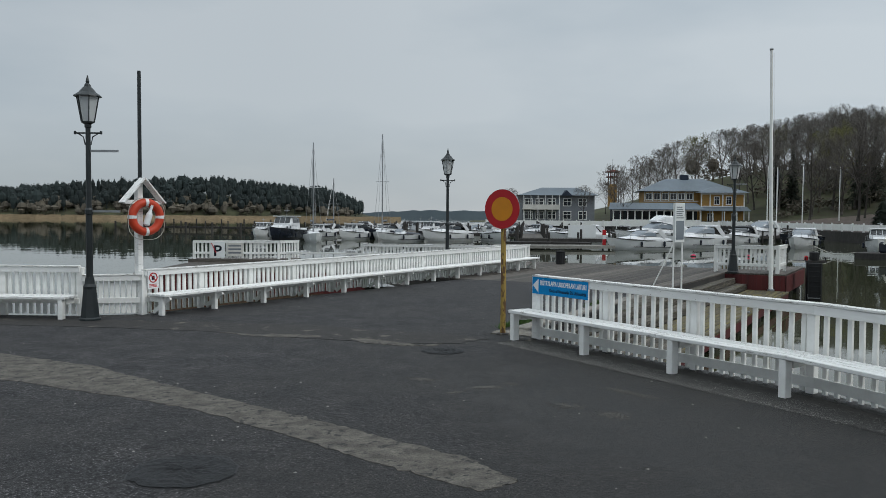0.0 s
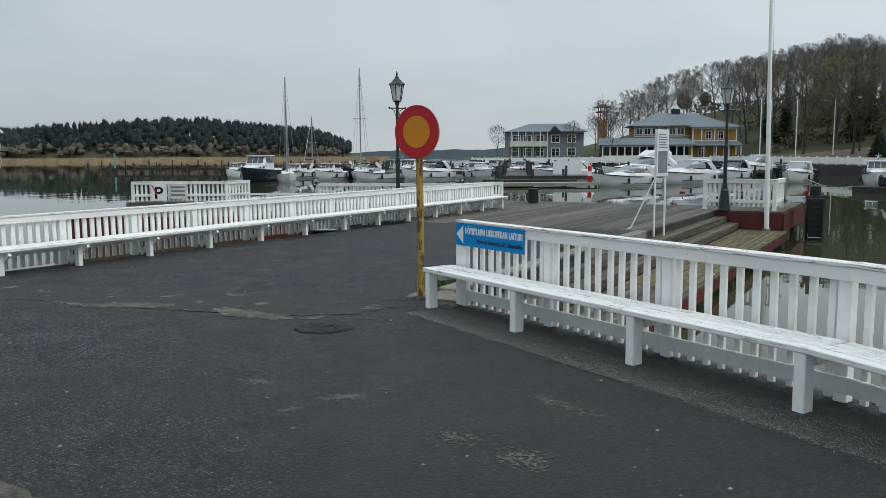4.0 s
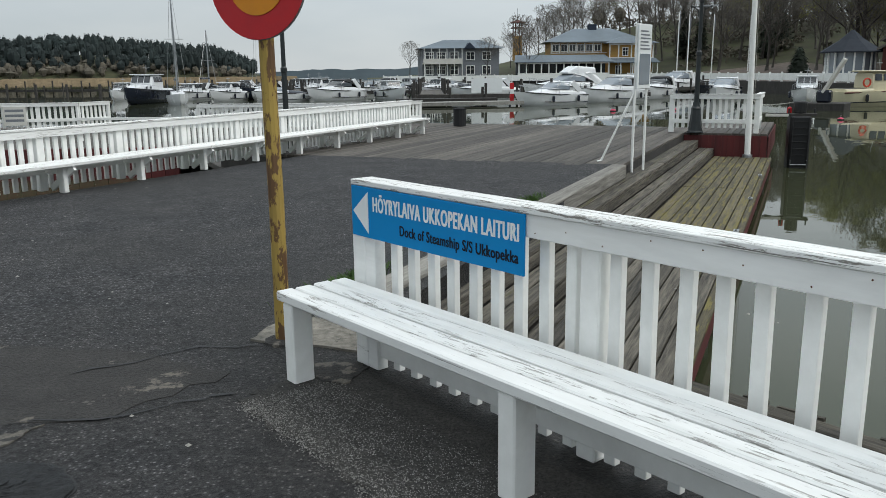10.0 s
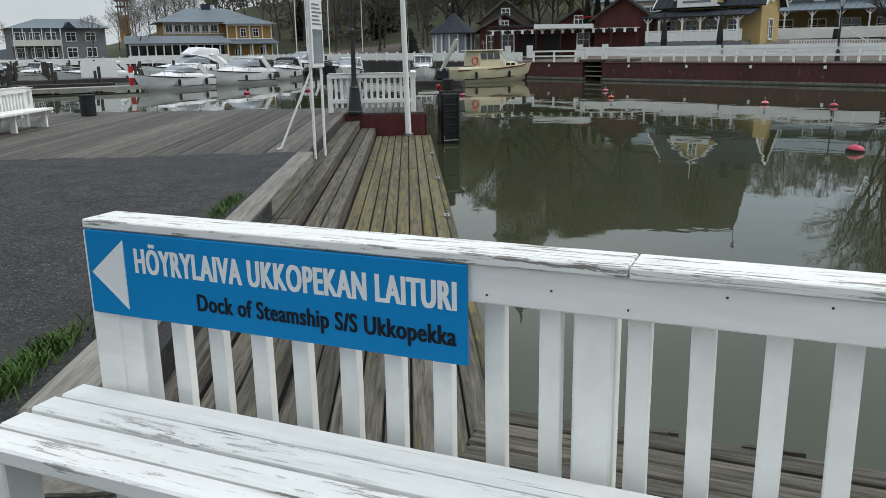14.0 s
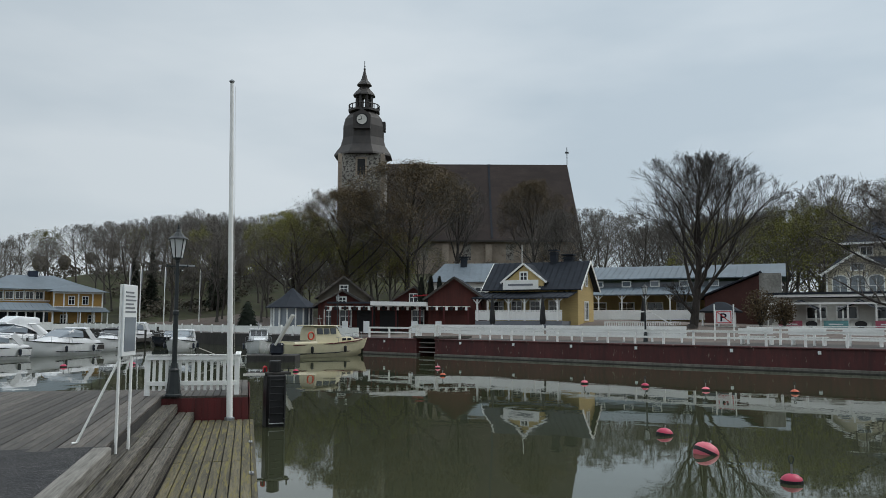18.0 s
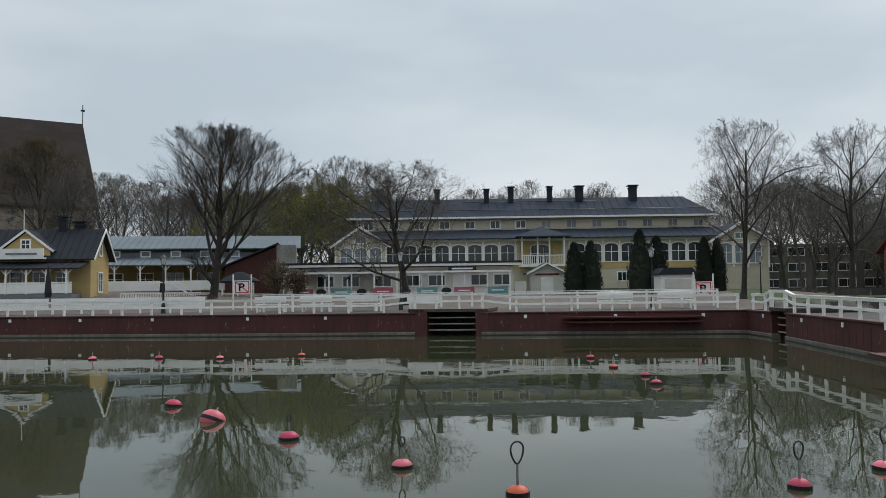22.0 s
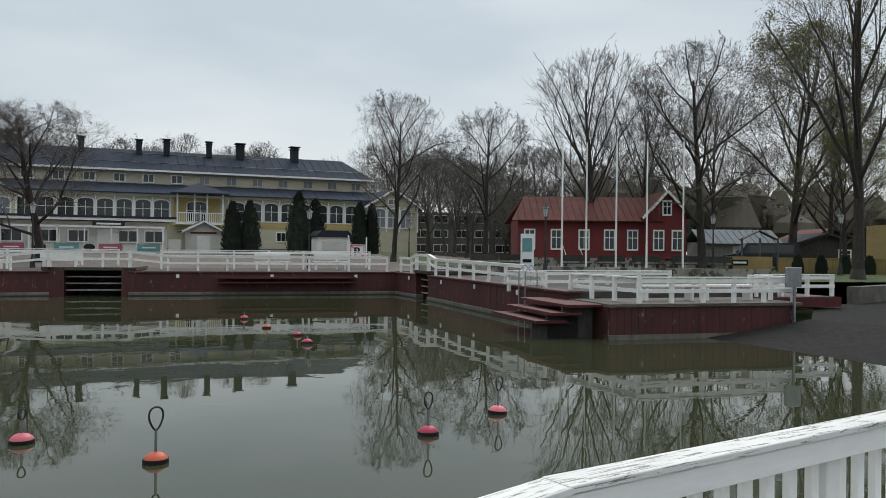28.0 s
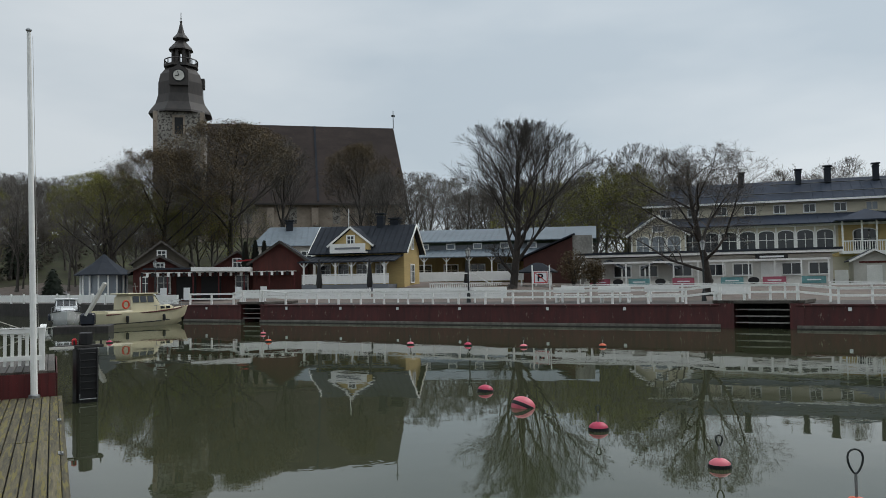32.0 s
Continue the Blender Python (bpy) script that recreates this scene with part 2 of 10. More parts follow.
def asphalt_material():
    m = mat("asphalt", (0.058, 0.0565, 0.0565), (0.0115, 0.0113, 0.0115), rough=0.76, scale=70, bump=0.9, big=0.0)
    n, l = m.node_tree.nodes, m.node_tree.links
    b = n["Principled BSDF"]
    co = n.new("ShaderNodeTexCoord")
    wet, chip = n.new("ShaderNodeTexNoise"), n.new("ShaderNodeTexVoronoi")
    wet.inputs["Scale"].default_value, wet.inputs["Detail"].default_value, wet.inputs["Roughness"].default_value = 0.36, 7.0, 0.62
    chip.inputs["Scale"].default_value = 52
    l.new(co.outputs["Object"], wet.inputs["Vector"])
    l.new(co.outputs["Object"], chip.inputs["Vector"])
    centre, reach, patch_mix = n.new("ShaderNodeVectorMath"), n.new("ShaderNodeMapRange"), n.new("ShaderNodeMath")
    squeeze = n.new("ShaderNodeMapping")  # a long oval in the middle of the yard, darker towards its centre
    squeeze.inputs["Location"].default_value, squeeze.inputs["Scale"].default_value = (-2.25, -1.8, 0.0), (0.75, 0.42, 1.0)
    centre.operation, patch_mix.operation = "LENGTH", "MULTIPLY_ADD"
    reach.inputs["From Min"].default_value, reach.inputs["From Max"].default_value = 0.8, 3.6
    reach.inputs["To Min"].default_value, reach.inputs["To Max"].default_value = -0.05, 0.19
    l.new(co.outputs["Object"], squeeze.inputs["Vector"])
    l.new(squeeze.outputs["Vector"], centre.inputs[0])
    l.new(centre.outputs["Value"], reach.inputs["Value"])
    l.new(wet.outputs["Fac"], patch_mix.inputs[0])
    patch_mix.inputs[1].default_value = 0.75
    l.new(reach.outputs[0], patch_mix.inputs[2])
    tone = n.new("ShaderNodeValToRGB")  # dark brown patches and lighter bluish ones
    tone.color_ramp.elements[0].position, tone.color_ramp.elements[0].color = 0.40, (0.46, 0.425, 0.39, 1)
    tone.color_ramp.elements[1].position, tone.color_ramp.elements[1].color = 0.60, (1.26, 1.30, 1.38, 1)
    l.new(patch_mix.outputs[0], tone.inputs["Fac"])
    grit = n.new("ShaderNodeValToRGB")
    grit.color_ramp.elements[0].position, grit.color_ramp.elements[0].color = 0.0, (4.6, 4.5, 4.4, 1)
    grit.color_ramp.elements[1].position, grit.color_ramp.elements[1].color = 0.34, (0.68, 0.68, 0.68, 1)
    l.new(chip.outputs["Distance"], grit.inputs["Fac"])
    dust, dust_r = n.new("ShaderNodeTexNoise"), n.new("ShaderNodeValToRGB")
    dust.inputs["Scale"].default_value, dust.inputs["Detail"].default_value, dust.inputs["Roughness"].default_value = 2.3, 7.0, 0.7
    dust_r.color_ramp.elements[0].position, dust_r.color_ramp.elements[0].color = 0.38, (0.66, 0.665, 0.68, 1)
    dust_r.color_ramp.elements[1].position, dust_r.color_ramp.elements[1].color = 0.66, (1.33, 1.29, 1.24, 1)
    l.new(co.outputs["Object"], dust.inputs["Vector"])
    l.new(dust.outputs["Fac"], dust_r.inputs["Fac"])
    mul, mul2 = n.new("ShaderNodeMix"), n.new("ShaderNodeMix")
    mul3 = n.new("ShaderNodeMix")
    mul3.data_type, mul3.blend_type = "RGBA", "MULTIPLY"
    mul3.inputs["Factor"].default_value = 1.0
    for x in (mul, mul2):
        x.data_type, x.blend_type = "RGBA", "MULTIPLY"
        x.inputs["Factor"].default_value = 1.0
    old = b.inputs["Base Color"].links[0].from_socket
    l.new(old, mul.inputs["A"])
    l.new(grit.outputs["Color"], mul.inputs["B"])
    l.new(mul.outputs["Result"], mul2.inputs["A"])
    l.new(tone.outputs[0], mul2.inputs["B"])
    l.new(mul2.outputs["Result"], mul3.inputs["A"])
    l.new(dust_r.outputs["Color"], mul3.inputs["B"])
    cell, cell_tone, mul4 = n.new("ShaderNodeSeparateColor"), n.new("ShaderNodeMapRange"), n.new("ShaderNodeMix")
    cell_tone.inputs["To Min"].default_value, cell_tone.inputs["To Max"].default_value = 0.30, 1.85
    mul4.data_type, mul4.blend_type = "RGBA", "MULTIPLY"
    mul4.inputs["Factor"].default_value = 1.0
    l.new(chip.outputs["Color"], cell.inputs[0])
    l.new(cell.outputs[0], cell_tone.inputs["Value"])
    l.new(mul3.outputs["Result"], mul4.inputs["A"])
    l.new(cell_tone.outputs[0], mul4.inputs["B"])
    l.new(mul4.outputs["Result"], b.inputs["Base Color"])
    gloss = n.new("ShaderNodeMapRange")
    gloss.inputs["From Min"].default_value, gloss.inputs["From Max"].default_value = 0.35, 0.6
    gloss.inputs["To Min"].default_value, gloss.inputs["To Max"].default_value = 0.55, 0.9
    l.new(patch_mix.outputs[0], gloss.inputs["Value"])
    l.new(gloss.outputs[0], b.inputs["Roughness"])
    return m


def water_material():
    m = bpy.data.materials.new("harbour_water")
    m.use_nodes = True
    n, l = m.node_tree.nodes, m.node_tree.links
    b = n["Principled BSDF"]
    b.inputs["Base Color"].default_value = (0.044, 0.049, 0.027, 1)
    b.inputs["Roughness"].default_value, b.inputs["IOR"].default_value = 0.010, 1.333
    b.inputs["Specular IOR Level"].default_value = 0.5
    co = n.new("ShaderNodeTexCoord")
    fine, swell = n.new("ShaderNodeTexNoise"), n.new("ShaderNodeTexNoise")
    fine.inputs["Scale"].default_value, fine.inputs["Detail"].default_value = 1.6, 3.0
    swell.inputs["Scale"].default_value, swell.inputs["Detail"].default_value = 0.35, 2.0
    bp, bp2 = n.new("ShaderNodeBump"), n.new("ShaderNodeBump")
    bp.inputs["Strength"].default_value, bp.inputs["Distance"].default_value = 0.015, 0.10
    bp2.inputs["Strength"].default_value, bp2.inputs["Distance"].default_value = 0.014, 0.5
    l.new(co.outputs["Object"], fine.inputs["Vector"])
    l.new(co.outputs["Object"], swell.inputs["Vector"])
    l.new(fine.outputs["Fac"], bp.inputs["Height"])
    l.new(swell.outputs["Fac"], bp2.inputs["Height"])
    l.new(bp2.outputs["Normal"], bp.inputs["Normal"])
    l.new(bp.outputs["Normal"], b.inputs["Normal"])
    return m


def glass_material(name, tint=(0.02, 0.025, 0.03)):
    m = bpy.data.materials.new(name)
    m.use_nodes = True
    b = m.node_tree.nodes["Principled BSDF"]
    b.inputs["Base Color"].default_value = (*tint, 1)
    b.inputs["Roughness"].default_value = 0.06
    b.inputs["Specular IOR Level"].default_value = 0.7
    return m


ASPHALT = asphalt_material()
SEA = water_material()
WHITE = mat("white_paint", (0.89, 0.89, 0.865), (0.79, 0.79, 0.76), rough=0.5, scale=9, bump=0.05, rand=0.04, big=0.08)
PEEL = peeling_paint("peeling_white_paint", 0.75)
WORN_TOP = peeling_paint("worn_white_board", 1.30, (0.82, 0.82, 0.80), (0.25, 0.235, 0.21))
RAIL_PAINT = peeling_paint("sound_white_paint", -0.4)
GREY_WOOD = mat("weathered_grey_deck", (0.130, 0.114, 0.098), (0.040, 0.035, 0.030), rough=0.72, scale=10, stretch=(0.25, 4, 4), bump=0.7, rand=0.38, big=0.4)
MOSS_WOOD = mat("mossy_dock_plank", (0.155, 0.132, 0.078), (0.042, 0.038, 0.026), rough=0.85, scale=9, stretch=(0.3, 3.5, 3.5), bump=0.7, rand=0.22, big=0.4, spots=((0.150, 0.126, 0.040), 6.0, 0.535))
STEP_WOOD = mat("dirty_step_timber", (0.165, 0.146, 0.118), (0.020, 0.018, 0.014), rough=0.85, scale=11, stretch=(0.22, 4, 4), bump=0.9, rand=0.3, big=0.45, spots=((0.085, 0.080, 0.040), 4, 0.60))
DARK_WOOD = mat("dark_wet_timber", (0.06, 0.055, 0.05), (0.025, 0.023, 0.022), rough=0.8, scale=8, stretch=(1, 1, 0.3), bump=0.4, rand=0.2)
RED_BOARD = mat("dark_red_boards", (0.115, 0.018, 0.018), (0.065, 0.013, 0.013), rough=0.7, scale=5, stretch=(2, 2, 0.25), bump=0.2, rand=0.1, big=0.3)
QUAY_RED = mat("faded_red_steel", (0.104, 0.028, 0.027), (0.052, 0.019, 0.019), rough=0.65, scale=3, stretch=(1.2, 1.2, 0.3), bump=0.2, big=0.3, spots=((0.20, 0.15, 0.125), 5, 0.625))
CONCRETE = mat("pale_concrete", (0.36, 0.35, 0.32), (0.22, 0.21, 0.19), rough=0.85, scale=6, bump=0.3, big=0.3)
DARK_CONCRETE = mat("waterline_concrete", (0.20, 0.19, 0.165), (0.10, 0.095, 0.08), rough=0.85, scale=5, stretch=(1, 1, 0.5), bump=0.4, big=0.35)
GRANITE = mat("pale_worn_paving", (0.125, 0.118, 0.106), (0.060, 0.056, 0.050), rough=0.85, scale=30, bump=0.5, big=0.3)
OLD_STRIP = mat("old_pale_asphalt_strip", (0.165, 0.150, 0.128), (0.075, 0.069, 0.060), rough=0.85, scale=60, bump=0.9, big=0.5, spots=((0.034, 0.033, 0.032), 11.0, 0.565))
STONE_BIT = mat("gravel_stone", (0.33, 0.32, 0.30), (0.05, 0.049, 0.047), rough=0.9, scale=60, bump=0.2, big=0.3)
OLD_ASPHALT = mat("old_brown_asphalt", (0.052, 0.048, 0.045), (0.014, 0.0132, 0.0128), rough=0.8, scale=60, bump=0.9, big=0.3, spots=((0.150, 0.134, 0.112), 3.0, 0.60))
NEW_ASPHALT = mat("fresh_black_asphalt", (0.021, 0.023, 0.026), (0.0035, 0.004, 0.0045), rough=0.7, scale=48, bump=1.0, big=0.15)
PALE_SLAB = mat("worn_pale_slab", (0.26, 0.24, 0.205), (0.10, 0.092, 0.078), rough=0.88, scale=24, bump=0.7, big=0.35, spots=((0.045, 0.042, 0.038), 9.0, 0.60))
PALE_WOOD = mat("bleached_kerb_timber", (0.30, 0.285, 0.255), (0.13, 0.12, 0.105), rough=0.85, scale=9, stretch=(0.25, 4, 4), bump=0.6, rand=0.1, big=0.3)
GRAVEL = mat("grey_gravel", (0.085, 0.080, 0.074), (0.014, 0.013, 0.012), rough=0.9, scale=95, bump=1.0, big=0.2)
IRON = mat("black_green_cast_iron", (0.018, 0.024, 0.026), (0.010, 0.014, 0.015), rough=0.42, scale=12, bump=0.1, spec=0.5)
BLACK = mat("black_rubber_plastic", (0.014, 0.014, 0.015), (0.008, 0.008, 0.009), rough=0.55, scale=10, bump=0.1)
STEEL = mat("galvanised_steel", (0.42, 0.43, 0.44), (0.30, 0.31, 0.32), rough=0.4, scale=10, bump=0.05, metal=0.8)
LAMP_GLASS = glass_material("frosted_lamp_glass", (0.55, 0.57, 0.57))
PANE = glass_material("dark_window_glass")
PALE_PANE = glass_material("pale_window_glass", (0.20, 0.23, 0.26))
RED = mat("sign_red", (0.50, 0.012, 0.018), (0.42, 0.012, 0.018), rough=0.45, scale=7, bump=0.02, big=0.12)
AMBER = mat("sign_amber", (0.66, 0.245, 0.008), (0.60, 0.22, 0.01), rough=0.45, scale=7, bump=0.02, big=0.08)
POLE_PAINT = mat("flaking_yellow_pole", (0.46, 0.32, 0.075), (0.34, 0.23, 0.06), rough=0.7, scale=6, stretch=(1, 1, 0.35), bump=0.4, spots=((0.115, 0.060, 0.026), 18, 0.505), big=0.35)
BLUE = mat("sign_blue", (0.001, 0.225, 0.54), (0.001, 0.21, 0.51), rough=0.55, scale=5, bump=0.02, big=0.06, spec=0.2)
PLAIN_WHITE = mat("white_lettering", (0.78, 0.80, 0.80), (0.74, 0.76, 0.76), rough=0.5, bump=0, big=0.03)
PLAIN_BLACK = mat("black_lettering", (0.016, 0.02, 0.03), (0.012, 0.014, 0.02), rough=0.6, bump=0, big=0.03, spec=0.1)
ORANGE = mat("lifebuoy_orange", (0.58, 0.062, 0.022), (0.50, 0.05, 0.02), rough=0.5, scale=9, bump=0.05, big=0.12)
PINK = mat("faded_pink_buoy", (0.74, 0.17, 0.22), (0.64, 0.13, 0.175), rough=0.42, scale=5, bump=0.05, rand=0.08, big=0.25)
CORAL = mat("faded_orange_buoy", (0.70, 0.14, 0.06), (0.60, 0.11, 0.05), rough=0.45, scale=5, bump=0.05, big=0.25)
BUOY_RED = mat("red_buoy", (0.56, 0.040, 0.105), (0.46, 0.032, 0.08), rough=0.42, scale=5, bump=0.05, rand=0.1, big=0.25)
ROPE = mat("pale_rope", (0.5, 0.48, 0.43), rough=0.9, scale=60, bump=0.3)
GRASS = mat("spring_grass", (0.075, 0.105, 0.026), (0.030, 0.048, 0.012), rough=0.9, scale=20, bump=0.5, big=0.45)
WEED = mat("weed_leaf", (0.06, 0.13, 0.018), (0.04, 0.085, 0.012), rough=0.7, scale=20, bump=0.1, rand=0.25)
EARTH = mat("sandy_path", (0.175, 0.140, 0.118), (0.115, 0.093, 0.080), rough=0.9, scale=12, bump=0.3, big=0.3)
PAVING = mat("promenade_paving", (0.088, 0.080, 0.074), (0.050, 0.046, 0.043), rough=0.85, scale=12, bump=0.3, big=0.3)
HILLSIDE = mat("wooded_hillside", (0.052, 0.068, 0.023), (0.050, 0.038, 0.025), rough=0.95, scale=1.2, bump=0.6, big=0.5)
REED = mat("dry_reeds", (0.34, 0.255, 0.155), (0.22, 0.165, 0.10), rough=0.9, scale=0.6, stretch=(1, 1, 3), bump=0.4, big=0.3)
BARK = mat("tree_bark", (0.062, 0.052, 0.044), (0.026, 0.022, 0.02), rough=0.95, scale=14, stretch=(1, 1, 0.25), bump=0.6, rand=0.15)
WOOD_BARK = mat("grey_woodland_bark", (0.105, 0.094, 0.082), (0.050, 0.045, 0.040), rough=0.95, scale=6, stretch=(1, 1, 0.25), bump=0.3, rand=0.2)
WOOD_TWIG = mat("grey_brown_twigs", (0.165, 0.150, 0.134), (0.105, 0.095, 0.085), rough=0.95, scale=3, bump=0.0, rand=0.2)
TWIG = mat("bare_twigs", (0.125, 0.114, 0.104), (0.075, 0.068, 0.062), rough=0.95, scale=3, bump=0.0, rand=0.2)
BUD_BROWN = mat("brown_buds", (0.150, 0.108, 0.058), (0.09, 0.066, 0.036), rough=0.9, scale=3, bump=0.0, rand=0.2)
BUD_GREEN = mat("young_leaves", (0.200, 0.190, 0.044), (0.125, 0.122, 0.028), rough=0.85, scale=2, bump=0.0, rand=0.2)
NEEDLE = mat("dark_conifer", (0.026, 0.036, 0.022), (0.012, 0.018, 0.012), rough=0.95, scale=0.8, bump=0.3, rand=0.2, big=0.4)
FAR_BARE = mat("distant_bare_wood", (0.140, 0.122, 0.092), (0.088, 0.078, 0.062), rough=0.95, scale=0.3, bump=0.0, big=0.4)
FAR_WOOD = mat("distant_mixed_wood", (0.032, 0.045, 0.043), (0.018, 0.026, 0.026), rough=0.95, scale=0.25, bump=0.3, big=0.4)
# distance haze is put into this pale blue wood colour
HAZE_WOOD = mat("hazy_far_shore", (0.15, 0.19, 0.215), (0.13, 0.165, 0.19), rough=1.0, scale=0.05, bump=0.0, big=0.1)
CREAM = mat("cream_boards", (0.60, 0.545, 0.42), (0.53, 0.48, 0.37), rough=0.65, scale=4, stretch=(0.4, 0.4, 3), bump=0.15, big=0.12)
YELLOW = mat("yellow_boards", (0.55, 0.41, 0.18), (0.47, 0.35, 0.15), rough=0.65, scale=4, stretch=(0.4, 0.4, 3), bump=0.15, big=0.12)
OCHRE = mat("ochre_boards", (0.40, 0.23, 0.062), (0.33, 0.19, 0.05), rough=0.65, scale=4, stretch=(0.4, 0.4, 3), bump=0.15, big=0.12)
HOUSE_RED = mat("falu_red_boards", (0.105, 0.019, 0.019), (0.070, 0.014, 0.014), rough=0.75, scale=4, stretch=(3, 3, 0.4), bump=0.2, big=0.15)
HOUSE_GREY = mat("blue_grey_boards", (0.20, 0.215, 0.235), (0.15, 0.16, 0.175), rough=0.7, scale=4, stretch=(0.4, 0.4, 3), bump=0.15, big=0.12)
OFF_WHITE = mat("off_white_boards", (0.66, 0.645, 0.60), (0.58, 0.565, 0.52), rough=0.65, scale=4, bump=0.1, big=0.15)
ROOF_BLUE = mat("blue_grey_sheet_roof", (0.044, 0.056, 0.080), (0.030, 0.039, 0.057), rough=0.8, scale=2, bump=0.05, big=0.2, spec=0.15)
ROOF_LIGHT = mat("light_blue_sheet_roof", (0.150, 0.185, 0.215), (0.11, 0.14, 0.165), rough=0.62, scale=2, bump=0.05, big=0.2, spec=0.5)
ROOF_DARK = mat("charcoal_sheet_roof", (0.040, 0.046, 0.057), (0.028, 0.032, 0.040), rough=0.8, scale=2, bump=0.05, big=0.2, spec=0.12)
ROOF_RED = mat("dull_red_sheet_roof", (0.160, 0.055, 0.046), (0.105, 0.04, 0.036), rough=0.8, scale=2, bump=0.1, big=0.3, spec=0.15)
BRIGHT_RED = mat("red_house_boards", (0.205, 0.034, 0.036), (0.150, 0.026, 0.028), rough=0.75, scale=4, stretch=(3, 3, 0.4), bump=0.2, big=0.15)
BRICK = mat("brown_red_brick", (0.085, 0.032, 0.026), (0.055, 0.022, 0.019), rough=0.85, scale=9, bump=0.3, big=0.2)
STRAW = mat("straw_yellow_boards", (0.34, 0.25, 0.10), (0.27, 0.20, 0.08), rough=0.75, scale=4, stretch=(3, 3, 0.4), bump=0.15, big=0.2)
RUST = mat("rusty_nail", (0.13, 0.05, 0.02), rough=0.9, scale=30)
RAMP_DARK = mat("wet_slipway_asphalt", (0.036, 0.034, 0.032), (0.011, 0.0105, 0.010), rough=0.85, scale=50, bump=0.8, big=0.4, spec=0.15)
SHINGLE = mat("brown_shingle_roof", (0.056, 0.040, 0.035), (0.032, 0.024, 0.022), rough=0.9, scale=2.2, stretch=(1, 1, 2.5), bump=0.4, big=0.3)
COPPER = mat("dark_weathered_sheet", (0.066, 0.056, 0.050), (0.036, 0.032, 0.031), rough=0.6, scale=1.2, stretch=(1, 1, 0.3), bump=0.2, big=0.3)
FIELDSTONE = mat("grey_fieldstone_masonry", (0.40, 0.38, 0.34), (0.24, 0.22, 0.195), rough=0.9, scale=2.5, bump=0.6, big=0.25, spots=((0.075, 0.066, 0.060), 1.9, 0.515))
PLASTER = mat("worn_lime_plaster", (0.40, 0.335, 0.27), (0.28, 0.225, 0.18), rough=0.9, scale=1.2, bump=0.3, big=0.3, spots=((0.20, 0.11, 0.08), 0.9, 0.63))
GELCOAT = mat("white_gelcoat", (0.76, 0.77, 0.78), (0.70, 0.71, 0.72), rough=0.25, scale=2, bump=0.0, rand=0.05, big=0.06, spec=0.5)
NAVY = mat("navy_hull", (0.016, 0.021, 0.034), (0.012, 0.015, 0.025), rough=0.25, scale=2, bump=0.0, big=0.1, spec=0.5)
IVORY = mat("ivory_hull", (0.66, 0.60, 0.42), (0.58, 0.53, 0.37), rough=0.35, scale=2, bump=0.02, big=0.1)
MAROON = mat("maroon_canvas", (0.10, 0.016, 0.018), rough=0.8, scale=8, bump=0.1)
TEAL = mat("teal_banner", (0.16, 0.36, 0.37), rough=0.7, bump=0.05)
ROSE = mat("rose_banner", (0.46, 0.12, 0.17), rough=0.7, bump=0.05)


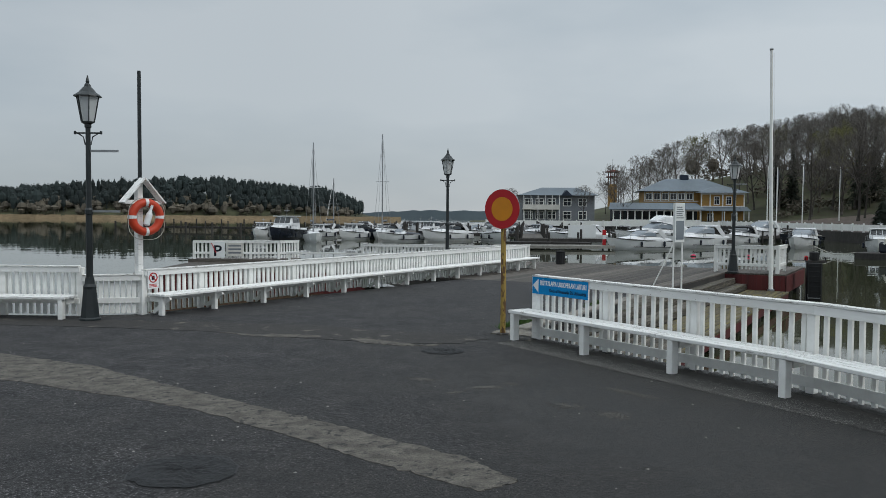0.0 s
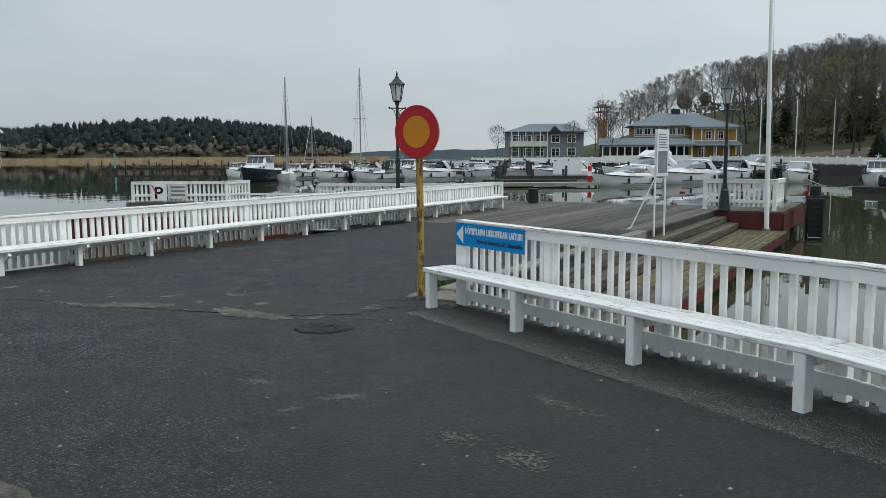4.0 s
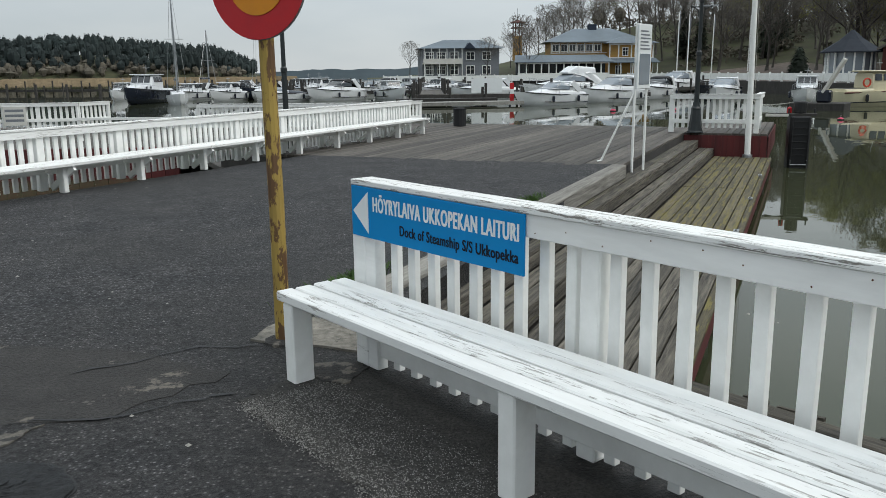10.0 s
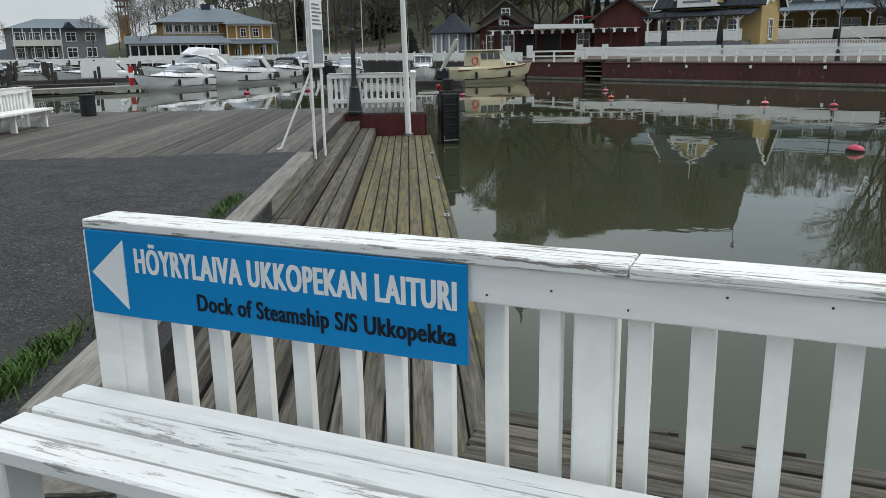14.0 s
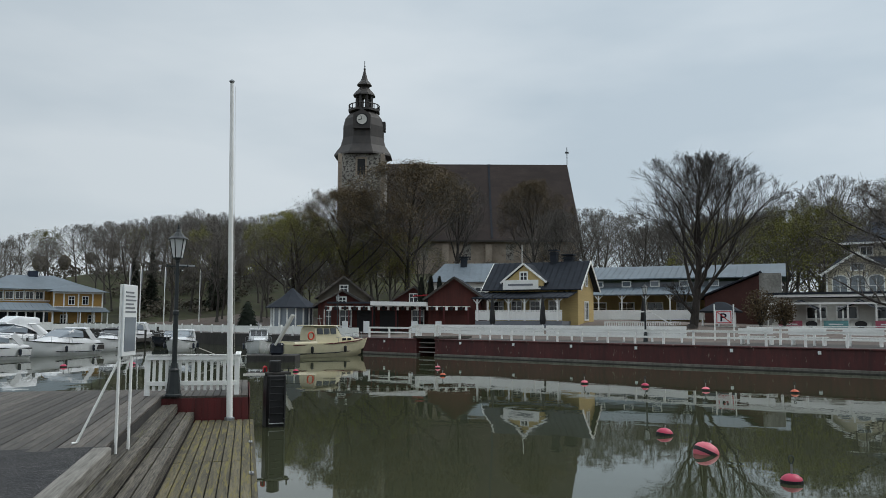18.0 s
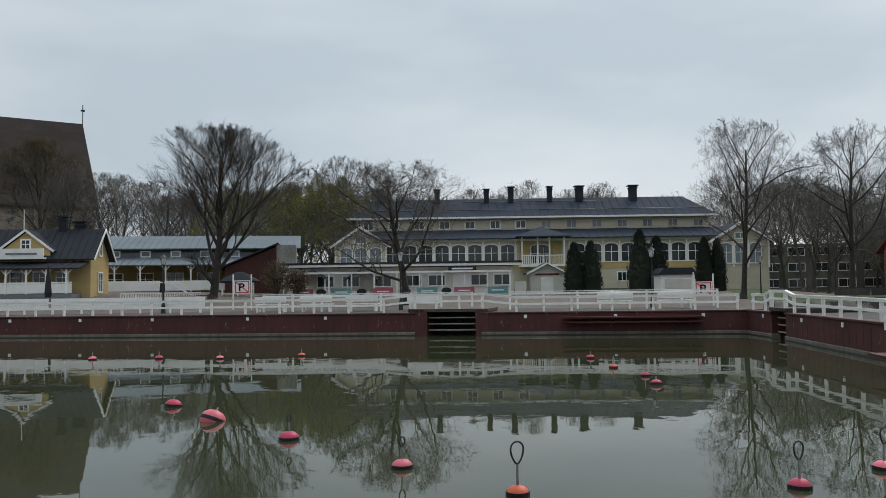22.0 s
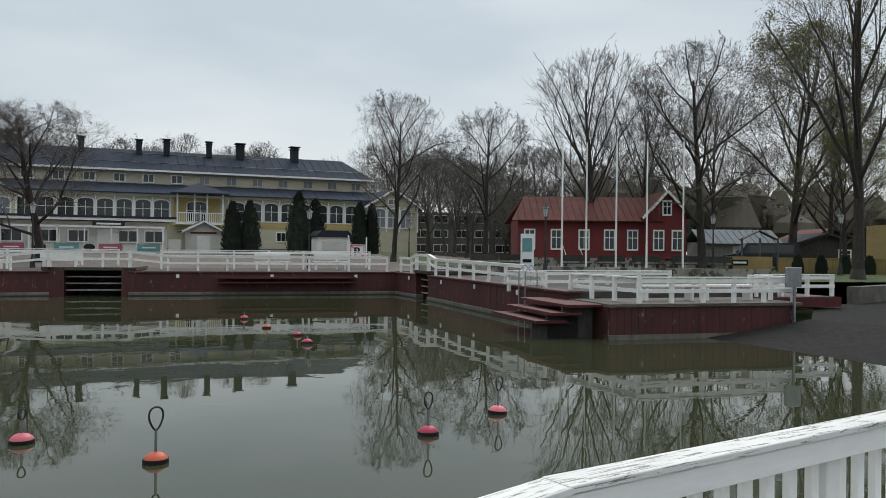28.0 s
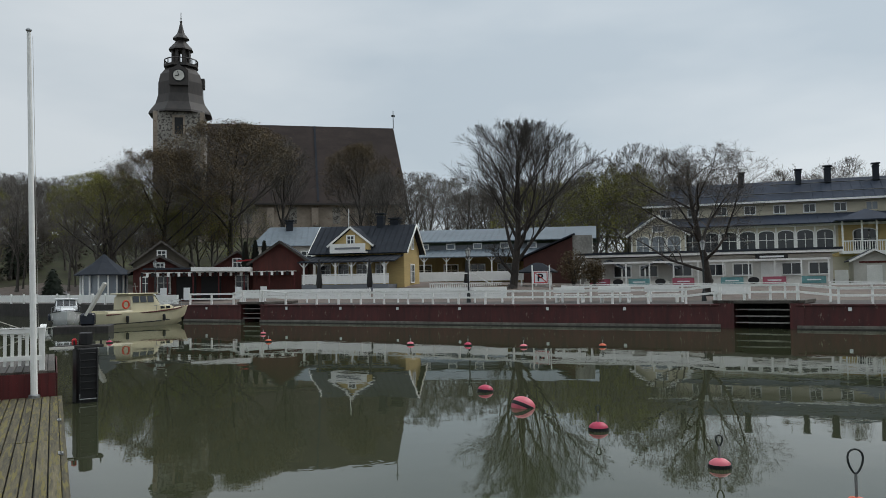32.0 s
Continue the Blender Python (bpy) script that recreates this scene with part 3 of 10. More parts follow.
# ---- mesh helpers ----
class Mesh:
    """Collects vertices and faces for one mesh."""

    def __init__(self):
        self.v, self.f, self.k = [], [], []

    def add(self, verts, faces, k=0):
        n = len(self.v)
        self.v += [tuple(p) for p in verts]
        self.f += [tuple(i + n for i in f) for f in faces]
        self.k += [k] * len(faces)
        return self

    def box(self, x0, x1, y0, y1, z0, z1, k=0):
        v = [(x, y, z) for z in (z0, z1) for y in (y0, y1) for x in (x0, x1)]
        return self.add(v, [(0, 2, 3, 1), (4, 5, 7, 6), (0, 1, 5, 4), (2, 6, 7, 3), (0, 4, 6, 2), (1, 3, 7, 5)], k)

    def cbox(self, x0, x1, y0, y1, z0, z1, c=0.006, k=0):
        """A box with chamfered edges."""
        v, f = [], []
        for sz in (0, 1):
            for sy in (0, 1):
                for sx in (0, 1):
                    p = ((x0, x1)[sx], (y0, y1)[sy], (z0, z1)[sz])
                    d = (c if sx == 0 else -c, c if sy == 0 else -c, c if sz == 0 else -c)
                    v += [(p[0], p[1] + d[1], p[2] + d[2]), (p[0] + d[0], p[1], p[2] + d[2]), (p[0] + d[0], p[1] + d[1], p[2])]
        i = lambda sx, sy, sz, a: (sz * 4 + sy * 2 + sx) * 3 + a
        f += [(i(0, 0, 0, 0), i(0, 0, 1, 0), i(0, 1, 1, 0), i(0, 1, 0, 0)), (i(1, 0, 0, 0), i(1, 1, 0, 0), i(1, 1, 1, 0), i(1, 0, 1, 0))]
        f += [(i(0, 0, 0, 1), i(1, 0, 0, 1), i(1, 0, 1, 1), i(0, 0, 1, 1)), (i(0, 1, 0, 1), i(0, 1, 1, 1), i(1, 1, 1, 1), i(1, 1, 0, 1))]
        f += [(i(0, 0, 0, 2), i(0, 1, 0, 2), i(1, 1, 0, 2), i(1, 0, 0, 2)), (i(0, 0, 1, 2), i(1, 0, 1, 2), i(1, 1, 1, 2), i(0, 1, 1, 2))]
        for s in (0, 1):
            for t in (0, 1):
                f += [(i(s, t, 0, 0), i(s, t, 1, 0), i(s, t, 1, 1), i(s, t, 0, 1)), (i(s, 0, t, 0), i(s, 1, t, 0), i(s, 1, t, 2), i(s, 0, t, 2)),
                      (i(0, s, t, 1), i(1, s, t, 1), i(1, s, t, 2), i(0, s, t, 2))]
        f += [(i(sx, sy, sz, 0), i(sx, sy, sz, 1), i(sx, sy, sz, 2)) for sx in (0, 1) for sy in (0, 1) for sz in (0, 1)]
        return self.add(v, f, k)

    def beam(self, p, q, w, h, k=0):
        """A square bar from p to q, w wide across and h high."""
        p, q = Vector(p), Vector(q)
        d = (q - p).normalized()
        side = d.cross(Vector((0, 0, 1)))
        side = side.normalized() if side.length > 1e-4 else Vector((1, 0, 0))
        top = side.cross(d)
        v = [e + side * (a * w / 2) + top * (b * h / 2) for e in (p, q) for b in (-1, 1) for a in (-1, 1)]
        return self.add(v, [(0, 2, 3, 1), (4, 5, 7, 6), (0, 1, 5, 4), (2, 6, 7, 3), (0, 4, 6, 2), (1, 3, 7, 5)], k)

    def tube(self, pts, radii, sides=8, k=0, caps=True):
        pts = [Vector(p) for p in pts]
        radii = radii if isinstance(radii, (list, tuple)) else [radii] * len(pts)
        n, rows = len(self.v), len(pts)
        for i, p in enumerate(pts):
            d = (pts[min(i + 1, rows - 1)] - pts[max(i - 1, 0)]).normalized()
            a = d.cross(Vector((0.31, 0.22, 0.92)))
            a = a.normalized() if a.length > 1e-3 else Vector((1, 0, 0))
            b = d.cross(a)
            for s in range(sides):
                w = 2 * math.pi * s / sides
                self.v.append(tuple(p + (a * math.cos(w) + b * math.sin(w)) * radii[i]))
        for i in range(rows - 1):
            for s in range(sides):
                t = (s + 1) % sides
                self.f.append((n + i * sides + s, n + i * sides + t, n + (i + 1) * sides + t, n + (i + 1) * sides + s))
                self.k.append(k)
        if caps:
            self.f += [tuple(n + s for s in reversed(range(sides))), tuple(n + (rows - 1) * sides + s for s in range(sides))]
            self.k += [k, k]
        return self

    def lathe(self, prof, sides=16, k=0, at=(0, 0, 0), turn=0.0):
        """Revolves (radius, height) pairs about z."""
        n = len(self.v)
        for r, z in prof:
            for s in range(sides):
                w = 2 * math.pi * s / sides + turn
                self.v.append((at[0] + r * math.cos(w), at[1] + r * math.sin(w), at[2] + z))
        for i in range(len(prof) - 1):
            for s in range(sides):
                t = (s + 1) % sides
                self.f.append((n + i * sides + s, n + i * sides + t, n + (i + 1) * sides + t, n + (i + 1) * sides + s))
                self.k.append(k)
        self.f += [tuple(n + s for s in reversed(range(sides))), tuple(n + (len(prof) - 1) * sides + s for s in range(sides))]
        self.k += [k, k]
        return self

    def prism(self, poly, z0, z1, k=0):
        """A plan outline (counter-clockwise) raised from z0 to z1."""
        n = len(poly)
        v = [(x, y, z0) for x, y in poly] + [(x, y, z1) for x, y in poly]
        f = [tuple(reversed(range(n))), tuple(range(n, 2 * n))] + [(i, (i + 1) % n, n + (i + 1) % n, n + i) for i in range(n)]
        return self.add(v, f, k)

    def wall_prism(self, poly, y0, y1, k=0):
        """An outline in x, z carried from y0 to y1."""
        n = len(poly)
        v = [(x, y0, z) for x, z in poly] + [(x, y1, z) for x, z in poly]
        f = [tuple(range(n)), tuple(reversed(range(n, 2 * n)))] + [(i, n + i, n + (i + 1) % n, (i + 1) % n) for i in range(n)]
        return self.add(v, f, k)

    def torus(self, R, r, sides=28, ring=10, k=0, at=(0, 0, 0), axis="y"):
        n = len(self.v)
        for i in range(sides):
            a = 2 * math.pi * i / sides
            for j in range(ring):
                b = 2 * math.pi * j / ring
                u, w, h = (R + r * math.cos(b)) * math.cos(a), (R + r * math.cos(b)) * math.sin(a), r * math.sin(b)
                p = {"y": (u, h, w), "z": (u, w, h), "x": (h, u, w)}[axis]
                self.v.append((p[0] + at[0], p[1] + at[1], p[2] + at[2]))
        for i in range(sides):
            for j in range(ring):
                a, b = (i + 1) % sides, (j + 1) % ring
                self.f.append((n + i * ring + j, n + a * ring + j, n + a * ring + b, n + i * ring + b))
                self.k.append(k)
        return self

    def data(self, name, mats, smooth=False):
        me = bpy.data.meshes.new(name)
        me.from_pydata(self.v, [], self.f)
        for m in mats if isinstance(mats, (list, tuple)) else [mats]:
            me.materials.append(m)
        if any(self.k):
            me.polygons.foreach_set("material_index", self.k)
        if smooth:
            me.polygons.foreach_set("use_smooth", [True] * len(me.polygons))
        me.validate()
        me.update()
        bm = bmesh.new()
        bm.from_mesh(me)
        if len(bm.faces) < 60000:
            bmesh.ops.recalc_face_normals(bm, faces=bm.faces)
            bm.to_mesh(me)
        bm.free()
        return me


def part(name, mesh, mats, parent, label="", m=None, smooth=False):
    """One mesh object under a thing or a part."""
    ob = new(name, mesh if isinstance(mesh, bpy.types.Mesh) else mesh.data(name, mats, smooth))
    ob.parent = parent
    if m is not None:
        ob.matrix_basis = m
    return tagged(ob, label)


HERE = Matrix.Identity(4)
# the far shore's plan, laid onto the near yard's plan
ACROSS = Matrix.Translation((1.8961, 6.3025, WATER)) @ Matrix.Rotation(radians(-1.4536), 4, "Z") @ Matrix.Scale(1.0411, 4) @ Matrix.Translation((-2.0482, -6.2416, -TIDE))
plan = [HERE]


def thing(name, m, label, category, group="", kind=""):
    """An Empty at the base of a thing."""
    ob = new(name)
    ob.matrix_basis = plan[0] @ m
    ob.empty_display_size = 0.2
    return tagged(ob, label, category, group, kind)


def solid(name, mesh, mats, label, category, group="", kind="", m=None, smooth=False):
    """A thing that is one mesh."""
    ob = new(name, mesh.data(name, mats, smooth))
    ob.matrix_basis = plan[0] @ (m if m is not None else HERE)
    return tagged(ob, label, category, group, kind)


def structure(name, mesh, mats, label, category="", m=None, smooth=False):
    return solid(name, mesh, mats, label, category or name.rstrip("_0123456789"), "", "structure", m, smooth)


def facing(p, q, z=0.0):
    """The pose whose x runs from p to q in plan, with its origin at p."""
    return pose(p[0], p[1], z, 0, 0, math.degrees(math.atan2(q[1] - p[1], q[0] - p[0])))


def text_part(name, words, size, mat_, parent, m, label="", width=None, bold=0.0, heavy=0.0):
    """Lettering as a thin mesh, x to the right and y up in its own plane, scaled to a width; heavy widens the upright strokes."""
    cu = bpy.data.curves.new(name, "FONT")
    cu.body, cu.size, cu.extrude, cu.offset, cu.resolution_u, cu.space_character = words, size, 0.0002 if heavy else 0.001, bold, 4, 1.0 + bold * 34 + heavy * 32
    tmp = bpy.data.objects.new(name, cu)
    scene.collection.objects.link(tmp)
    me = bpy.data.meshes.new_from_object(tmp.evaluated_get(bpy.context.evaluated_depsgraph_get()))
    bpy.data.objects.remove(tmp)
    bpy.data.curves.remove(cu)
    me.materials.clear()
    me.materials.append(mat_)
    if width:
        xs = [v.co.x for v in me.vertices]
        s = width / (max(xs) - min(xs))
        x0 = min(xs)
        for v in me.vertices:
            v.co.x = (v.co.x - x0) * s
    if heavy:
        layers = Mesh()
        polys = [tuple(p.vertices) for p in me.polygons]
        for k, d in enumerate((-heavy, 0.0, heavy)):
            layers.add([(v.co.x + d, v.co.y, v.co.z + 0.0003 * k) for v in me.vertices], polys)
        me = layers.data(name, mat_)
    return part(name, me, None, parent, label, m)


# ---- water, ground and quays ----
sea = Mesh()
sea.add([(-2500, -400, 0), (2500, -400, 0), (2500, 4200, 0), (-2500, 4200, 0)], [(0, 1, 2, 3)])
structure("water", sea, SEA, "calm dark green harbour water with soft reflections", "water", pose(0, 0, WATER))
bed = Mesh().box(-2600, 2600, -500, 4300, -6, -5)
structure("ground_seabed", bed, EARTH, "muddy seabed and ground sheet under the harbour", "ground")

# right-hand fence: two straight runs with a bend
FENCE_A, FENCE_BEND, FENCE_B = (1.644, 8.994), (3.880, 5.629), (7.547, -3.135)
# left-hand fence
LEFT_A, LEFT_B = (-4.50, 11.22), (2.96, 23.55)
DOCK = pose(5.5, 16.6, 0, 0, 0, 59.45)  # x along the steps, -y towards the water


def dock_xy(a, b):
    p = DOCK @ Vector((a, -b, 0))
    return (p.x, p.y)


yard = Mesh()
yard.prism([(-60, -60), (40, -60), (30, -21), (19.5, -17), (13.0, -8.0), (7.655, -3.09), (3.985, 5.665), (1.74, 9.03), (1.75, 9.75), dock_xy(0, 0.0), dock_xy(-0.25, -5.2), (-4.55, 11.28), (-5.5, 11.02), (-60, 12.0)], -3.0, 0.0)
structure("ground_asphalt", yard, ASPHALT, "dark worn asphalt of the harbour yard with brown patches", "pavement")
ramp = Mesh()
ramp.add([(12.8, -6.6, -0.95), (16.7, -5.0, -1.0), (21.9, -3.9, -1.0), (13.6, -9.0, -0.20), (18, -9.2, -0.32), (22.0, -8.2, -0.36), (25.8, -11.0, -0.30), (19.2, -17.4, 0.03), (24.0, -18.8, 0.03), (29.1, -21.0, 0.04)],
         [(0, 1, 4, 3), (1, 2, 5, 4), (3, 4, 7), (4, 5, 8, 7), (5, 6, 9, 8)])
structure("ramp", ramp, RAMP_DARK, "asphalt slipway sloping down into the harbour water", "slipway")


def ground_patch(name, poly, mat_, label, z=0.004, lift=0.0):
    me = Mesh()
    n = len(poly)
    me.add([(x, y, z) for x, y in poly] + [(x, y, z - 0.02) for x, y in poly], [tuple(range(n))] + [(i, n + i, n + (i + 1) % n, (i + 1) % n) for i in range(n)])
    return structure(name, me, mat_, label, "pavement")


def wobbly(points, amount, steps=6, seed=3):
    """An outline with ragged edges through the given corners."""
    rng, out = random.Random(seed), []
    for (x0, y0), (x1, y1) in zip(points, points[1:] + points[:1]):
        for s in range(steps):
            u = s / steps
            out.append((x0 + (x1 - x0) * u + rng.uniform(-amount, amount), y0 + (y1 - y0) * u + rng.uniform(-amount, amount)))
    return out


ground_patch("paving_strip", wobbly([(-9, 7.6), (-4.0, 6.05), (-2.53, 5.33), (-1.70, 4.87), (-0.83, 4.14), (-0.05, 3.44), (0.60, 2.92), (0.86, 3.10), (0.52, 3.60), (-0.02, 4.02), (-0.50, 4.46), (-1.27, 5.06), (-2.23, 5.80), (-3.30, 6.72), (-4.80, 7.52), (-9, 8.9)], 0.022, 12), OLD_STRIP, "pale worn strip of old paving set in the asphalt")
GRAVEL_OUTLINE = [(1.22, 8.74), (1.07, 8.58), (1.40, 8.08), (1.74, 7.53), (2.24, 6.69), (2.67, 6.03), (3.13, 5.42), (3.60, 4.60), (5.3, 0.4), (6.9, -3.2), (7.35, -3.0), (3.74, 5.62), (2.60, 7.35), (1.55, 8.90)]
ground_patch("gravel_strip", wobbly(GRAVEL_OUTLINE, 0.03, 8), GRAVEL, "grey gravel strip under the white bench")

ground_patch("old_asphalt", wobbly([(-7.0, 10.05), (-4.2, 9.66), (-2.88, 9.38), (-1.54, 8.88), (-0.09, 8.43), (0.60, 8.50), (1.0, 8.90), (0.55, 9.25), (-0.5, 9.6), (-1.5, 10.1), (-3.5, 10.4), (-7.0, 10.7)], 0.03, 6, 9), OLD_ASPHALT, "old brown asphalt with bare pale spots", 0.003)
stones = Mesh()
r0 = random.Random(17)
for _ in range(24000):
    u = r0.random() ** 1.3 * 5.2
    f = r0.random() ** 1.5
    # along the strip: a point on its outer edge and one on its inner edge
    x0, y0 = 1.12 + 0.532 * u, 8.53 - 0.847 * u
    x, y = x0 + f * 0.42 * 0.83 + r0.gauss(0, 0.025), y0 + f * 0.42 * 0.55 + r0.gauss(0, 0.025)
    s, a = r0.uniform(0.0016, 0.0042), r0.uniform(0, 6.28)
    stones.add([(x + s * math.cos(a + k * 1.571) * (1.3 if k % 2 else 0.9), y + s * math.sin(a + k * 1.571), 0.003) for k in range(4)] + [(x, y, 0.004 + s * 0.9)], [(0, 1, 4), (1, 2, 4), (2, 3, 4), (3, 0, 4)])
solid("gravel", stones, STONE_BIT, "loose pale gravel stones under the bench", "gravel", kind="stuff")


# ---- wooden deck, steps and dock ----
def plank_mesh(name, length, width, thick, mat_, c=0.006):
    return Mesh().cbox(0, length, 0, width, -thick, 0, c).data(name, mat_)


deck = thing("floor_deck", DOCK, "weathered grey timber deck at the water's edge", "deck", kind="structure")
rng = random.Random(11)
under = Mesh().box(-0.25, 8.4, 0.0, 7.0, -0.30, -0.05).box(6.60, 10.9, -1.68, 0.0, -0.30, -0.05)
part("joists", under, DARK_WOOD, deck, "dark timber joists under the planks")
deck_planks = [plank_mesh("deck_plank", ln, 0.131, 0.045, GREY_WOOD) for ln in (8.62, 8.58, 8.64)]
for i in range(50):
    y = i * 0.14
    part("plank", deck_planks[i % 3], None, deck, "", pose(-0.24 + rng.uniform(-0.03, 0.01), y + 0.002, rng.uniform(-0.004, 0.002), 0, 0, rng.uniform(-0.05, 0.05)))
corner_plank = plank_mesh("deck_plank_short", 4.34, 0.131, 0.045, GREY_WOOD)
for i in range(12):
    part("plank", corner_plank, None, deck, "", pose(6.59, -0.14 * (i + 1) + 0.002, rng.uniform(-0.003, 0.002)))
fascia_board = Mesh().cbox(0, 0.13, -0.022, 0, -0.50, 0, 0.004).data("fascia_board", RED_BOARD)
for i in range(13):  # red boarded faces of the deck's corner
    part("fascia_board", fascia_board, None, deck, "", pose(6.578, -1.69 + i * 0.131, -0.046, 0, 0, 90))
for i in range(33):
    part("fascia_board", fascia_board, None, deck, "", pose(6.58 + i * 0.131, -1.70, -0.046))
for i in range(13):
    part("fascia_board", fascia_board, None, deck, "", pose(10.92, -0.131 * i, -0.046, 0, 0, -90))
for x in (8.2, 10.6):
    part("support_post", Mesh().tube([(x, -1.5, -2.2), (x, -1.5, -0.3)], 0.11, 10), DARK_WOOD, deck)
for i in range(54):
    part("fascia_board", fascia_board, None, deck, "", pose(8.42, 7.0 - 0.131 * i, -0.046, 0, 0, -90))

steps = thing("steps", DOCK, "weathered timber steps leading down to the dock", "steps", kind="structure")
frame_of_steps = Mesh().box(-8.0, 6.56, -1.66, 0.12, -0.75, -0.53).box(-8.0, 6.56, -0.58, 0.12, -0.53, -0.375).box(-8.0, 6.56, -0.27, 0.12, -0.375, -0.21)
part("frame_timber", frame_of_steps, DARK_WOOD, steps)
kerb_beam = Mesh().cbox(-7.9, -0.3, -0.115, 0.095, -0.155, 0.035, 0.015)
part("kerb_beam", kerb_beam, PALE_WOOD, steps, "thick cracked grey kerb timber")
for y0, z in ((-0.155, -0.16), (-0.31, -0.16), (-0.475, -0.32), (-0.635, -0.32)):
    for x0, x1 in ((-8.0, -3.6), (-3.59, 1.9), (1.91, 6.56)):
        part("tread", Mesh().cbox(x0, x1, y0, y0 + 0.144, z - 0.05, z + rng.uniform(-0.006, 0.006), 0.010), STEP_WOOD, steps)
for y0, z in ((-0.315, -0.21), (-0.64, -0.37)):
    part("riser", Mesh().cbox(-8.0, 6.56, y0, y0 + 0.03, z - 0.11, z, 0.004), STEP_WOOD, steps)
dock_meshes = [plank_mesh("dock_plank", ln, 0.120, 0.045, MOSS_WOOD) for ln in (4.4, 5.1, 4.95)]
dock_meshes[0] = plank_mesh("dock_plank", 4.4, 0.120, 0.045, STEP_WOOD)
for i in range(8):
    y = -1.72 + i * 0.134
    for x0, me in zip((-8.0, -3.57, 1.55), dock_meshes):
        part("dock_plank", me, None, steps, "", pose(x0, y, -0.48 + rng.uniform(-0.006, 0.004)))
part("edge_beam", Mesh().cbox(-8.0, 6.56, -1.80, -1.725, -0.545, -0.485, 0.01), MOSS_WOOD, steps, "mossy edge beam with iron rings")
for x0, x1 in ((-8.0, -4.4), (-4.39, -0.8), (-0.79, 2.9), (2.91, 6.56)):
    part("edge_board", Mesh().cbox(x0, x1, -1.785, -1.735, -0.74, -0.547, 0.006), RED_BOARD, steps, "dark red board along the dock edge")
for x in (-7.6, -5.2, -2.8, -0.4, 2.0, 4.4, 6.4):
    part("support_post", Mesh().tube([(x, -1.66, -2.2), (x, -1.66, -0.55)], 0.11, 10), DARK_WOOD, steps)
for x in (3.2, 0.4, -2.2):
    part("cleat", Mesh().box(x, x + 0.16, -1.76, -1.70, -0.48, -0.46).box(x + 0.03, x + 0.06, -1.74, -1.72, -0.46, -0.44), STEEL, steps, "small steel cleat on the edge")

ledge = thing("ledge", facing(FENCE_A, FENCE_BEND), "low rotten plank ledge along the water below the fence", "ledge", kind="structure")
r10 = random.Random(31)
for i in range(13):
    z = -0.452 - r10.uniform(0, 0.012)
    part("plank", Mesh().cbox((1.02 if i < 6 else 0.42) - 0.02 * (i % 3), 3.30, 0.16 + i * 0.137, 0.276 + r10.uniform(0, 0.014) + i * 0.137, z - 0.045, z, 0.008), STEP_WOOD, ledge, "", pose(0, 0, 0, 0, r10.uniform(-0.15, 0.15), 0))
for i in range(9):  # rotten splinters along the outer edge
    x, ln = r10.uniform(0.6, 3.0), r10.uniform(0.10, 0.35)
    part("splinter", Mesh().beam((x, 1.93 + r10.uniform(0, 0.02), -0.47), (x + ln, 1.92 + r10.uniform(0, 0.03), -0.455), 0.02, 0.022), STEP_WOOD, ledge)
part("support", Mesh().box(1.1, 3.25, 0.2, 1.86, -0.70, -0.512), DARK_WOOD, ledge)
for x in (1.3, 2.3, 3.2):
    part("support_post", Mesh().tube([(x, 1.6, -2.2), (x, 1.6, -0.69)], 0.1, 8), DARK_WOOD, ledge)
bank = Mesh()
for p, q in ((FENCE_A, FENCE_BEND), (FENCE_BEND, FENCE_B)):
    bank.beam((p[0] + 0.14, p[1] + 0.10, -0.55), (q[0] + 0.14, q[1] + 0.08, -0.55), 0.14, 1.0)
structure("wall_bank", bank, DARK_CONCRETE, "dark concrete bank wall under the fence", "wall")


